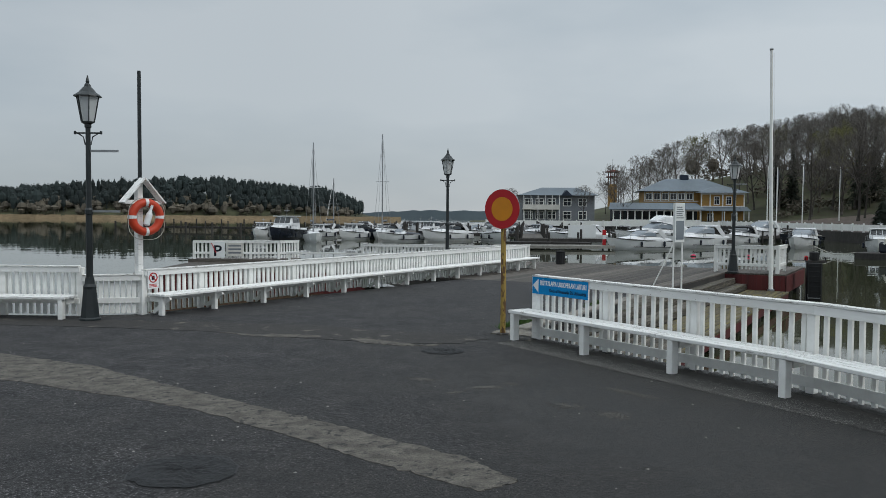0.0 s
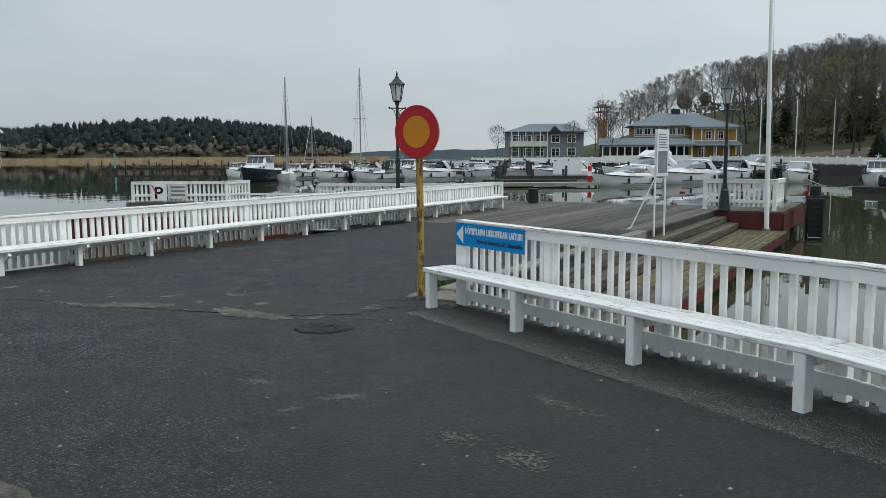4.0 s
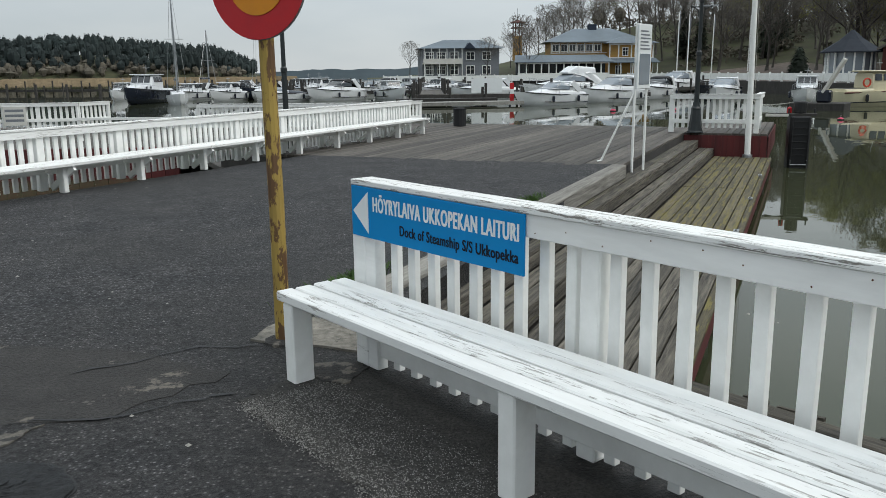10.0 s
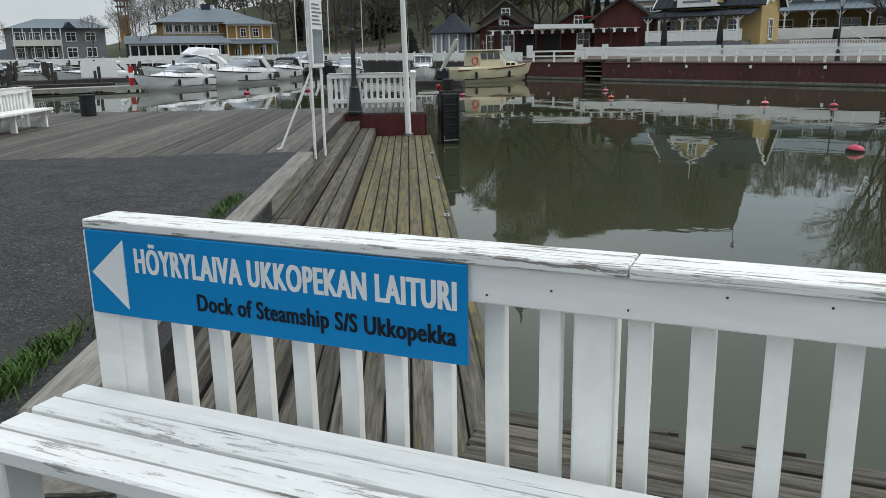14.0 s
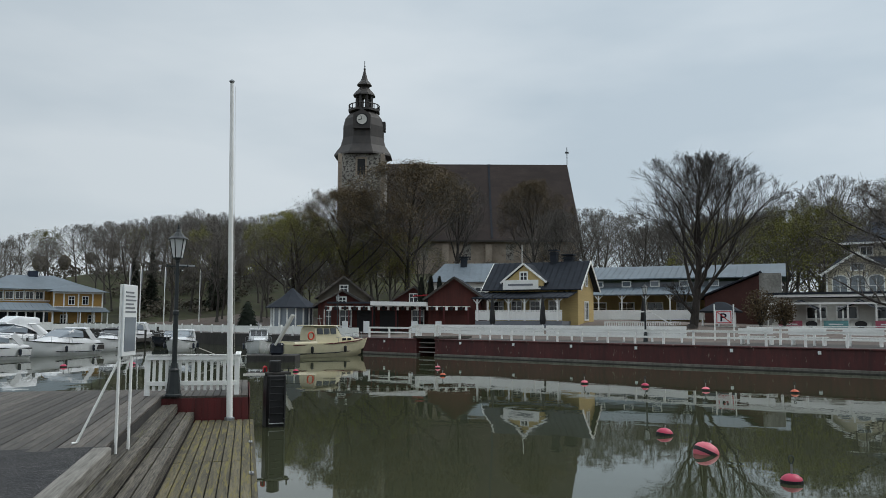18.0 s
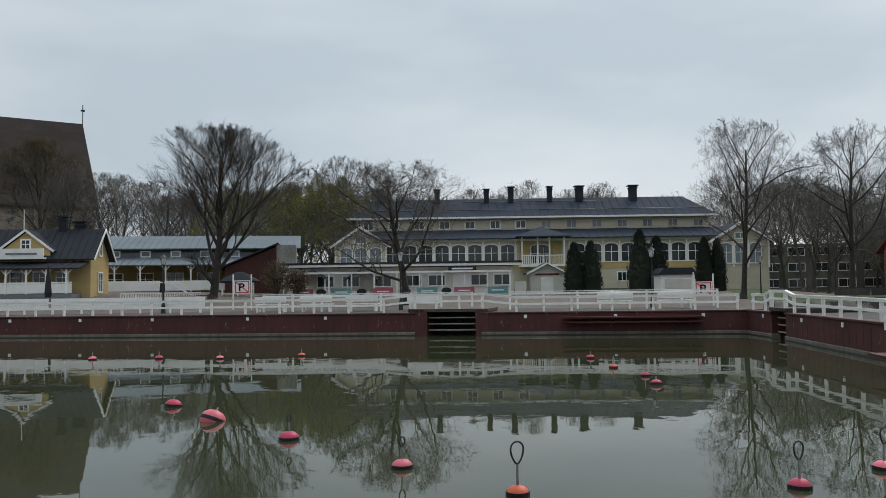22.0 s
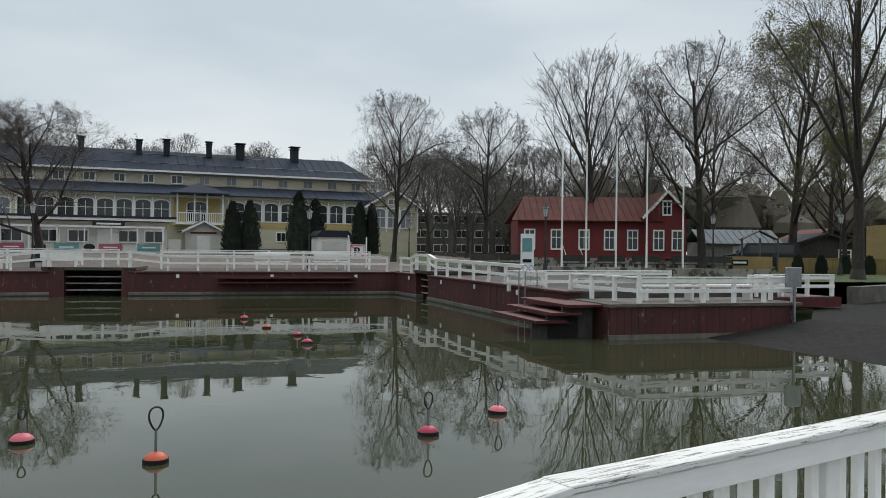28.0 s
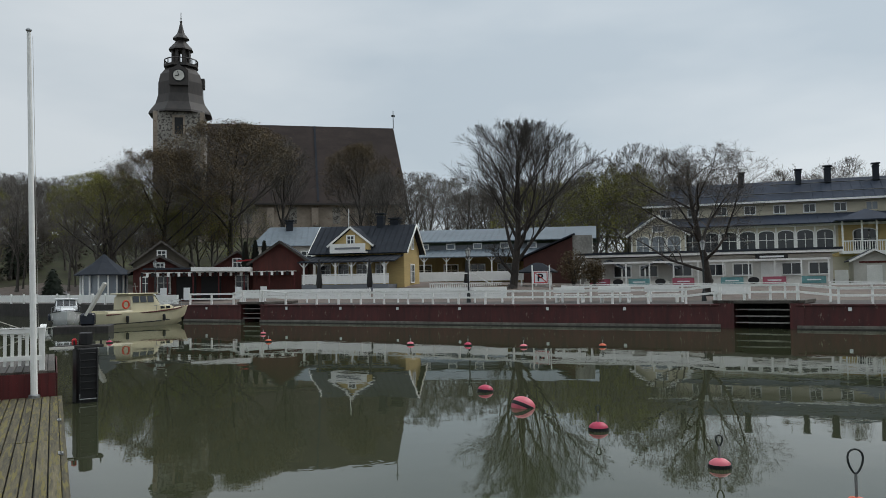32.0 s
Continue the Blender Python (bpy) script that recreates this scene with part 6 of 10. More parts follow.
# ---- trees ----
def grow(seed, h, r, limbs, spread, subs=(5, 5, 4), twig=0.012, lift=0.55, fork=0.28, stout=True, crown=0.40, crook=1.0):
    """A bare crown inside a rounded outline: trunk and limbs in one mesh, fine twigs in another, and the places of the twig ends."""
    rng = random.Random(seed)
    wood, fine, tips = Mesh(), Mesh(), []
    cz, rz, rx = 0.58 * h, 0.44 * h, crown * h

    def room(p, d):
        """How far a branch may run before it leaves the crown's outline."""
        q, e = Vector((p.x / rx, p.y / rx, (p.z - cz) / rz)), Vector((d.x / rx, d.y / rx, d.z / rz))
        aa, bb, cc = e.dot(e), q.dot(e), q.dot(q) - 1
        return (-bb + math.sqrt(max(0.0, bb * bb - aa * cc))) / aa if cc < 0 else 0.0

    def branch(p, d, ln, rad, level):
        n = (7, 5, 4, 3 if stout else 2, 1)[level]
        if 0 < level < 4:
            ln = max(0.35 * ln, min(ln, room(p, d) * rng.uniform(0.72, 1.14)))
        pts, rads = [p], [rad]
        for i in range(n):
            bend = (0.035, 0.060, 0.080, 0.08, 0.05)[level] * (crook if level else 1.0)
            d = (d + Vector((rng.gauss(0, bend), rng.gauss(0, bend), rng.gauss(0, bend) + 0.05 * (lift if level else 0)))).normalized()
            p = p + d * (ln / n)
            pts.append(p)
            rads.append(max(rad * (1 - 0.75 * (i + 1) / n), 0.5 * twig))
        if level <= 1:
            wood.tube(pts, rads, 7 if level == 0 else 5, caps=False)
        elif level == 2 and stout:
            fine.tube(pts, rads, 3, caps=False)
        else:  # twigs as slim flat blades
            w = Vector((rng.gauss(0, 1), rng.gauss(0, 1), rng.gauss(0, 1))).cross(d).normalized()
            k = len(fine.v)
            for q, t in zip(pts, rads):
                fine.v += [tuple(q - w * t), tuple(q + w * t)]
            for i in range(len(pts) - 1):
                fine.f.append((k + 2 * i, k + 2 * i + 1, k + 2 * i + 3, k + 2 * i + 2))
                fine.k.append(0)
        if level == 0:
            kids, lo = limbs, fork
        elif level <= len(subs):
            kids, lo = subs[level - 1], 0.22
        else:
            tips.append(pts[-1])
            return
        for c in range(kids):
            u = lo + (1 - lo) * (c + rng.random()) / kids
            k = min(int(u * n), n - 1)
            q = pts[k].lerp(pts[k + 1], u * n - k)
            axis = (pts[k + 1] - pts[k]).normalized()
            a = rng.uniform(0, 2 * math.pi) if level else c * 2.4 + rng.uniform(-0.5, 0.5)
            side = axis.cross(Vector((math.cos(a), math.sin(a), 0.37))).normalized()
            open_ = spread * (1.0 - 0.42 * u if level == 0 else rng.uniform(0.6, 0.95))
            dd = (axis * math.cos(open_) + side * math.sin(open_) + Vector((0, 0, 0.22 * lift))).normalized()
            base = (0.66 - 0.30 * (u - lo) if level == 0 else 0.62 - 0.20 * u)
            branch(q, dd, ln * base * rng.uniform(0.8, 1.15), max(rads[k] * (0.55 if level == 0 else 0.5), twig), level + 1)

    branch(Vector((0, 0, -0.15)), Vector((rng.uniform(-0.04, 0.04), rng.uniform(-0.04, 0.04), 1)).normalized(), h * 0.85, r, 0)
    wood.lathe([(r * 1.7, -0.3), (r * 1.35, 0.1), (r * 1.02, 0.7)], 8)
    return wood, fine, tips


def bud_mesh(tips, rng, size, spread, each):
    me = Mesh()
    for p in tips:
        for _ in range(each):
            c = p + Vector((rng.gauss(0, spread), rng.gauss(0, spread), rng.gauss(0, spread)))
            a, b = Vector((rng.gauss(0, 1), rng.gauss(0, 1), rng.gauss(0, 1))).normalized() * size, Vector((rng.gauss(0, 1), rng.gauss(0, 1), rng.gauss(0, 1))).normalized() * size
            me.add([c - a, c + b, c + a, c - b], [(0, 1, 2, 3)])
    return me


class TreeKind:
    """One crown that is built once and copied."""

    def __init__(self, seed, h, r, limbs, spread, subs, twig, buds=None, lift=0.55, fork=0.28, stout=True, crown=0.40, crook=1.0):
        wood, fine, tips = grow(seed, h, r, limbs, spread, subs, twig, lift, fork, stout, crown, crook)
        self.h = max(v[2] for v in fine.v)
        self.trunk, self.twigs = wood.data("trunk", BARK if stout else WOOD_BARK, True), fine.data("twigs", TWIG if stout else WOOD_TWIG)
        self.buds = None
        if buds:
            mat_, size, sp, each = buds
            self.buds = bud_mesh(tips, random.Random(seed + 1), size, sp, each).data("foliage", mat_)

    def plant(self, x, y, z, h, label, turn=0.0, wide=1.0, group="bare harbour trees"):
        ob = thing("tree", pose(x, y, z, 0, 0, turn), label, "tree", group)
        s = h / self.h
        ob.matrix_basis = ob.matrix_basis @ Matrix.Diagonal((s * wide, s * wide, s, 1))
        part("trunk", self.trunk, None, ob)
        tagged(part("crown", self.twigs, None, ob, "fine bare twigs"), kind="stuff")
        if self.buds:
            tagged(part("foliage", self.buds, None, ob, "thin young leaves"), kind="stuff")
        return ob


OAK_A = TreeKind(3, 12, 0.25, 14, 1.08, (9, 8, 11), 0.0068, (BUD_BROWN, 0.022, 0.12, 1), 0.50, 0.20, True, 0.42, 2.0)
RED_OAK = TreeKind(5, 12, 0.22, 16, 0.88, (8, 7, 10), 0.0080, (BUD_BROWN, 0.046, 0.20, 3), 0.70, 0.14)
OAK_B = TreeKind(8, 13, 0.24, 14, 1.12, (8, 7, 11), 0.0068, None, 0.42, 0.24, True, 0.40, 2.1)
OAK_C = TreeKind(14, 14, 0.27, 19, 0.66, (9, 8, 12), 0.0066, None, 0.85, 0.12, True, 0.43, 1.7)
ASH = TreeKind(23, 15, 0.22, 13, 0.80, (6, 6, 9), 0.0068, None, 0.8, 0.28, True, 0.36, 1.8)
LIME = TreeKind(31, 15, 0.27, 14, 0.90, (7, 6, 8), 0.008, (BUD_GREEN, 0.050, 0.19, 4), 0.6, 0.22)
BIG = TreeKind(44, 17, 0.34, 13, 0.85, (6, 6, 9), 0.008, (BUD_GREEN, 0.040, 0.16, 3), 0.6, 0.24, True, 0.34)
WOOD_A = TreeKind(51, 14, 0.20, 13, 0.90, (6, 6, 5), 0.013, None, 0.65, 0.30, False, 0.45, 1.6)
WOOD_B = TreeKind(57, 14, 0.20, 12, 0.84, (6, 5, 5), 0.015, (BUD_BROWN, 0.034, 0.16, 1), 0.7, 0.20, False, 0.44, 1.5)
WOOD_C = TreeKind(62, 13, 0.22, 12, 0.95, (6, 5, 4), 0.014, (BUD_GREEN, 0.085, 0.30, 3), 0.6, 0.18, False)

OAK_A.plant(53.8, 22.2, 0.3, 9.9, "spreading bare tree with dark trunk on the promenade", 20, 1.45)
OAK_C.plant(55.9, 38.0, 0.6, 13.9, "large bare tree with several dark limbs beside the cafe", 80, 1.35)
OAK_B.plant(59.4, 0.2, 0.3, 12.6, "bare tree with crooked branches beside the hotel", 140, 0.90)
OAK_B.plant(70.1, -8.9, 0.2, 13.8, "bare tree on the lawn by the path", 260, 1.05)
ASH.plant(57.6, -14.2, 0.1, 16.9, "tall bare tree in front of the red house", 10, 1.05)
ASH.plant(59.0, -18.2, 0.1, 14.8, "tall bare tree beside the red house", 200, 1.0)
OAK_B.plant(50.7, -19.1, 0.2, 15.2, "dark bare tree beside the flagpoles", 40, 1.1)
LIME.plant(55.3, -28.3, 0.2, 17.8, "tall tree with thin young leaves in the park", 90, 1.1)
BIG.plant(35.2, -18.7, 0.0, 17.5, "great old tree with thin young leaves beside slipway", 0, 0.85)
ASH.plant(74, -20, 0.2, 15, "bare park tree behind the red house", 120, 1.2)
LIME.plant(62, -36, 0.2, 14, "park tree with thin young leaves", 30, 1.1)
ASH.plant(66, -28, 0.2, 16, "bare park tree behind the sheds", 300, 1.1)
LIME.plant(48, -27.5, 0.2, 9.0, "smaller park tree with yellow-green leaves", 210, 1.1)
RED_OAK.plant(79.0, 98.5, 4.0, 21.5, "large brown-budded tree below the church", 30, 1.4)
RED_OAK.plant(72.0, 104.0, 3.0, 18.5, "large brown-budded tree below the church tower", 130, 1.4)
LIME.plant(69.0, 113.0, 3.0, 15.5, "round tree with yellow-green leaves below the church", 10, 1.4)
LIME.plant(64.0, 104.0, 2.0, 14.5, "garden tree with yellow-green leaves below the church", 60, 1.3)
OAK_C.plant(98.4, 107.8, 8.0, 19.0, "vase-shaped bare tree before the church wall", 170, 0.95)
RED_OAK.plant(108.5, 98.6, 8.0, 18.0, "brown-budded tree before the church roof", 250, 1.1)

# woods behind the hotel, round the church and on the marina hill
r6 = random.Random(77)
spots = []


SKYLINE = ((0.0, 0.060), (0.226, 0.074), (0.26, 0.096), (0.388, 0.117), (0.474, 0.132), (0.56, 0.138), (2.0, 0.142))


def hill_top(x, y):
    """Height of the hill wood's skyline, lower towards the marina."""
    b, d = x / y, math.hypot(x, y - 3)
    for (b0, e0), (b1, e1) in zip(SKYLINE, SKYLINE[1:]):
        if b <= b1:
            return 1.6 + d * (e0 + (e1 - e0) * (b - b0) / (b1 - b0))
    return 1.6 + 0.13 * d


def scatter(n, x0, x1, y0, y1, hmin, hmax, kinds, keep=lambda x, y: True, gap=3.0, capped=False):
    made = 0
    for _ in range(n * 12):
        if made >= n:
            break
        x, y = r6.uniform(x0, x1), r6.uniform(y0, y1)
        if not keep(x, y) or any(math.dist((x, y), s) < gap for s in spots):
            continue
        spots.append((x, y))
        k, lb = r6.choice(kinds)
        h = r6.uniform(hmin, hmax)
        if capped:
            h = max(4.0, min(h, (hill_top(x, y) - land_z(x, y)) * r6.uniform(0.78, 1.0)))
        k.plant(x, y, land_z(x, y) - 0.1, h, lb, r6.uniform(0, 360), r6.uniform(0.85, 1.2), "woodland trees")
        made += 1


bare, brown, green = (WOOD_A, "bare grey woodland tree on the slope"), (WOOD_B, "bare brownish woodland tree on the slope"), (WOOD_C, "woodland tree with yellow-green young leaves")
scatter(22, 98, 130, 12, 46, 12, 15.5, [bare, bare, brown])
scatter(30, 98, 130, 40, 92, 14, 18.5, [bare, bare, bare, brown])                                           # behind the hotel and long building
scatter(7, 86, 97, 38, 50, 11, 14.5, [green])
scatter(6, 96, 112, 50, 62, 11, 15, [brown, green])
scatter(13, 68, 96, 92, 122, 10, 15, [brown, green, green], lambda x, y: x - y < -16, 4.0)              # in front of the church
scatter(4, 96, 118, 92, 106, 7, 10, [brown, green])
scatter(64, 46, 132, 134, 190, 12, 18, [bare, bare, bare, bare, bare, bare, green], lambda x, y: side_of_shore(x, y) > 8 and math.dist((x, y), (112, 135)) > 26, 3.0, True)
scatter(18, 46, 86, 100, 132, 9, 14, [bare, bare, bare, brown], lambda x, y: side_of_shore(x, y) > 12 and x + 0.3 * y > 92, 4.0, True)
scatter(7, 30, 46, 150, 172, 8, 12, [bare, brown, brown], lambda x, y: side_of_shore(x, y) > 6, 3.5, True)
scatter(30, 90, 135, -60, 4, 12, 17, [bare, bare, brown])                                            # far park
scatter(16, 84, 104, -44, -4, 8, 12, [bare, brown, bare])
plan[0] = HERE
for x, y, h in ((12.0, 138, 6.2), (24, 134, 6.5), (31, 136, 7)):
    WOOD_A.plant(x, y, land_z(x, y), h, "small bare shore tree beside the grey house", x * 31, 1.0, "woodland trees")


plan[0] = ACROSS


# slim dark thujas and shrubs
def thuja(x, y, z, h, r, label="slim dark green clipped conifer", group="dark clipped conifers"):
    rng = random.Random(int(x * 100 + y * 10))
    me = Mesh()
    for _ in range(900):
        u = rng.random() ** 0.8
        rr = r * (1 - u ** 2.2) ** 0.6 * rng.uniform(0.75, 1.05)
        a = rng.uniform(0, 6.28)
        c = Vector((math.cos(a) * rr, math.sin(a) * rr, u * h))
        d = Vector((math.cos(a) * 0.4, math.sin(a) * 0.4, 1)).normalized() * rng.uniform(0.14, 0.3)
        s = Vector((-math.sin(a), math.cos(a), 0)) * rng.uniform(0.05, 0.11)
        me.add([c - s, c + s, c + s * 0.3 + d, c - s * 0.3 + d], [(0, 1, 2, 3)])
    me.lathe([(r * 0.8, 0.05), (r * 0.86, h * 0.35), (r * 0.6, h * 0.7), (r * 0.1, h * 0.96)], 9)
    ob = thing("conifer", pose(x, y, z), label, "conifer", group)
    part("foliage", me, NEEDLE, ob)
    part("trunk", Mesh().tube([(0, 0, -0.2), (0, 0, 0.3)], 0.08, 6), BARK, ob)


def spruce(x, y, z, h, r):
    rng, me = random.Random(int(x * 100 + y * 10)), Mesh()
    for _ in range(2400):
        u = 1 - math.sqrt(rng.random()) * 0.96
        tier = 0.72 + 0.28 * abs(math.sin(u * 30 + x))
        rr = r * (1.02 - u) * tier * rng.uniform(0.35, 1.0)
        a = rng.uniform(0, 6.28)
        out = Vector((math.cos(a), math.sin(a), 0))
        c = out * rr + Vector((0, 0, u * h))
        d, sd = (out + Vector((0, 0, -0.45))) * rng.uniform(0.2, 0.5), Vector((-math.sin(a), math.cos(a), rng.uniform(-0.3, 0.3))) * rng.uniform(0.08, 0.2)
        me.add([c - sd, c + sd, c + d], [(0, 1, 2)])
    ob = thing("spruce", pose(x, y, z), "tall dark spruce on the wooded slope", "conifer", "dark spruces")
    tagged(part("foliage", me, NEEDLE, ob, "dark drooping needles"), kind="stuff")
    part("trunk", Mesh().tube([(0, 0, -0.3), (0, 0, h * 0.95)], [0.22, 0.03], 7), BARK, ob)


for x, y, h, r in ((70.6, 12.45, 4.3, 0.93), (70.9, 11.05, 4.4, 0.99), (72.1, 7.05, 5.3, 1.17), (72.4, 5.65, 4.7, 1.08), (73.4, 1.75, 4.5, 0.83), (73.7, 0.65, 4.4, 0.75)):
    thuja(x, y, land_z(x, y) - 0.1, h, r)
for x, y, h, r in ((57.1, 145.5, 13.0, 1.7), (59.3, 143.5, 12.0, 1.6), (67.4, 136.1, 13.5, 2.2), (72.5, 141.0, 12.5, 2.4), (44.8, 84.0, 3.4, 1.5)):
    spruce(x, y, land_z(x, y) - 0.1, h, r)


def shrub(x, y, h, r, mat_, label):
    """A loose round shrub of stems and many small leaves."""
    rng, stems, me = random.Random(int(x * 31 + y)), Mesh(), Mesh()
    for _ in range(26):
        a, q = rng.uniform(0, 6.28), math.sqrt(rng.random()) * r * 0.8
        stems.tube([(0, 0, -0.1), (math.cos(a) * q * 0.5, math.sin(a) * q * 0.5, h * 0.5), (math.cos(a) * q, math.sin(a) * q, h * rng.uniform(0.75, 0.95))], [0.03, 0.02, 0.008], 4, caps=False)
    for _ in range(1400):
        v = Vector((rng.gauss(0, 1), rng.gauss(0, 1), rng.gauss(0, 1))).normalized() * rng.random() ** 0.4 * rng.uniform(0.85, 1.08)
        c = Vector((v.x * r, v.y * r, h * (0.55 + 0.45 * v.z)))
        e, f = [Vector((rng.gauss(0, 1), rng.gauss(0, 1), rng.gauss(0, 1))).normalized() * rng.uniform(0.05, 0.1) for _ in (0, 1)]
        me.add([c - e, c - f, c + e, c + f], [(0, 1, 2, 3)])
    ob = thing("shrub", pose(x, y, land_z(x, y) - 0.1), label, "shrub", "shrubs")
    tagged(part("branchwork", stems, BARK, ob), kind="stuff")
    tagged(part("foliage", me, mat_, ob), kind="stuff")


shrub(60.9, 35.2, 3.1, 1.35, BUD_BROWN, "dense brown shrub beside the kiosk")
shrub(62.3, 34.0, 2.4, 0.9, BUD_BROWN, "smaller brown shrub beside the terrace")
shrub(47.5, 70.5, 3.0, 1.8, BUD_GREEN, "yellow-green garden shrub by the pavilion")
shrub(52.5, 78.0, 3.4, 2.2, BUD_GREEN, "yellow-green garden shrub behind the villa")

# distant forest across the bay
def conifer_mass(name, label, n, pos, h0, h1, seed, mat_, spruce=0.35, flakes=70, wide=(1.5, 2.9), core=True):
    """Many far trees in one mesh, each a loose heap of small leafy flakes round a stem."""
    rng, me = random.Random(seed), Mesh()
    for _ in range(n):
        x, y, z = pos(rng)
        h, r = rng.uniform(h0, h1), rng.uniform(*wide)
        tall = rng.random() < spruce
        low, flat = rng.uniform(0.25, 0.5), rng.uniform(0.25, 0.4)
        me.tube([(x, y, z), (x, y, z + h * 0.9)], [0.2, 0.05], 3, caps=False)
        if core:  # dense heart of the crown, uneven, hidden under the flakes
            ring = [rng.uniform(0.55, 0.95) for _ in range(4)]
            me.lathe([(r * 0.35, h * low), (r * ring[0], h * (low + (1 - low) * 0.3)), (r * ring[1], h * (low + (1 - low) * 0.62)), (r * ring[2] * 0.5, h * (low + (1 - low) * 0.86)), (0.05, h * 0.95)], 5, at=(x, y, z), turn=rng.random() * 3)
        for _ in range(flakes):
            u = rng.uniform(0.1, 1.0) if tall else rng.uniform(low, 1.0)
            w = r * (1.05 - u) * 0.9 if tall else r * math.sqrt(max(0.02, 1 - ((u - (1 + low) / 2) / ((1 - low) / 2 + 0.02)) ** 2))
            a, q = rng.uniform(0, 6.28), math.sqrt(rng.random())
            c = Vector((x + math.cos(a) * w * q, y + math.sin(a) * w * q, z + u * h))
            s = rng.uniform(0.15, 0.38)
            e, f = Vector((rng.gauss(0, 1), rng.gauss(0, 1), rng.gauss(0, 0.5))).normalized() * s, Vector((rng.gauss(0, 1), rng.gauss(0, 1), rng.gauss(0, 1))).normalized() * s
            me.add([c - e, c - f * 0.7, c + e, c + f], [(0, 1, 2, 3)])
    return solid(name, me, mat_, label, "forest", kind="stuff")


def ridge(u):
    """Height of the wooded point along its length (0 at the far left)."""
    return 4.4 + 2.0 * math.sin(u * 6.1 + 0.6) ** 2 + 6.6 * max(0, 1 - abs(u - 0.70) * 2.1)


point = Mesh()
for j, (dy, f) in enumerate(((0, 0.0), (18, 0.55), (45, 1.0), (95, 1.0), (150, 0.0))):
    for i in range(41):
        u = i / 40
        end = min(1, max(0, (1 - u) * 14))
        point.v.append((-330 + 292 * u, 322 + 62 * u + dy, WATER - 0.4 + ridge(u) * f * end))
for j in range(4):
    for i in range(40):
        a = j * 41 + i
        point.f.append((a, a + 1, a + 42, a + 41))
        point.k.append(0)
plan[0] = HERE
structure("ground_point", point, HILLSIDE, "wooded headland across the bay", "headland", None, True)


def on_point(rng):
    u, dy = rng.random() ** 0.9, rng.uniform(10, 95)
    f = min(1, dy / 45)
    return (-330 + 286 * u, 322 + 62 * u + dy, WATER - 0.4 + ridge(u) * f * min(1, (1 - u) * 14))


conifer_mass("forest", "dark mixed pine forest on the headland across the bay", 1350, on_point, 6.0, 11.0, 5, FAR_WOOD, 0.3, 90, (1.2, 2.4))


def on_foreshore(rng):
    u, dy = rng.random(), rng.uniform(4, 26)
    return (-330 + 284 * u, 322 + 62 * u + dy, WATER - 0.2 + ridge(u) * min(1, dy / 45) * min(1, (1 - u) * 14))


conifer_mass("forest", "grey-brown bare trees along the headland shore", 420, on_foreshore, 3.5, 6.5, 6, FAR_BARE, 0.0, 45, (1.4, 2.6))
plan[0] = ACROSS


def on_hill(rng):
    x, y = rng.uniform(52, 150), rng.uniform(150, 215)
    return (x, y, land_z(x, y))


def behind_hotel(rng):
    x, y = rng.uniform(128, 150), rng.uniform(-10, 100)
    return (x, y, land_z(x, y))


conifer_mass("forest", "dark spruce wood on the hill behind the marina", 40, on_hill, 5, 8, 9, FAR_BARE, 0.2)


def on_slope(rng):
    while True:
        x, y = rng.uniform(44, 125), rng.uniform(132, 185)
        if side_of_shore(x, y) > 6 and rng.random() < 0.25 + 0.75 * (x / y < 0.44 or y > 150) and math.dist((x, y), (43.6, 144)) > 14:
            return (x, y, land_z(x, y) - 0.1)


conifer_mass("undergrowth", "bare brown undergrowth on the marina hill", 170, on_slope, 1.0, 3.0, 15, FAR_BARE, 0.0, 60, (1.2, 2.4), False)
conifer_mass("forest", "grey-brown wood far behind the hotel", 60, behind_hotel, 4, 7, 12, FAR_BARE, 0.1)
def park_back(rng):
    x, y = rng.uniform(84, 128), rng.uniform(-85, -24)
    return (x, y, 0.0)


conifer_mass("forest", "dark mixed wood behind the park", 140, park_back, 6, 11, 22, FAR_BARE, 0.1, 70, (1.8, 3.2))
plan[0] = HERE
reeds = Mesh()
rr7 = random.Random(2)
for k in range(1500):
    u = rr7.random()
    x, y, hh, w = -345 + 325 * u, 300 + 66 * u + rr7.uniform(-9, 12), rr7.uniform(0.9, 1.7), rr7.uniform(0.8, 2.0)
    reeds.add([(x - w, y, WATER - 0.1), (x + w, y, WATER - 0.1), (x + w * 0.8, y + 0.5, WATER + hh), (x - w * 0.8, y + 0.5, WATER + hh)], [(0, 1, 2, 3)])
solid("reeds", reeds, REED, "dry golden reed belt along the headland shore", "reeds", kind="stuff")
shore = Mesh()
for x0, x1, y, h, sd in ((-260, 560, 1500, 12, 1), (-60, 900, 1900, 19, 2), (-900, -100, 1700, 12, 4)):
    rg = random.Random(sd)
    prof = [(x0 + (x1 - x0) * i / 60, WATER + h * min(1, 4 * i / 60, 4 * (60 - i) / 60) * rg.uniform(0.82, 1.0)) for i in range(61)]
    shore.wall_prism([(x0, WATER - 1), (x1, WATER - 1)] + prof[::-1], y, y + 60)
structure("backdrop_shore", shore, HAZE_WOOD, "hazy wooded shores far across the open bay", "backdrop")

plan[0] = ACROSS


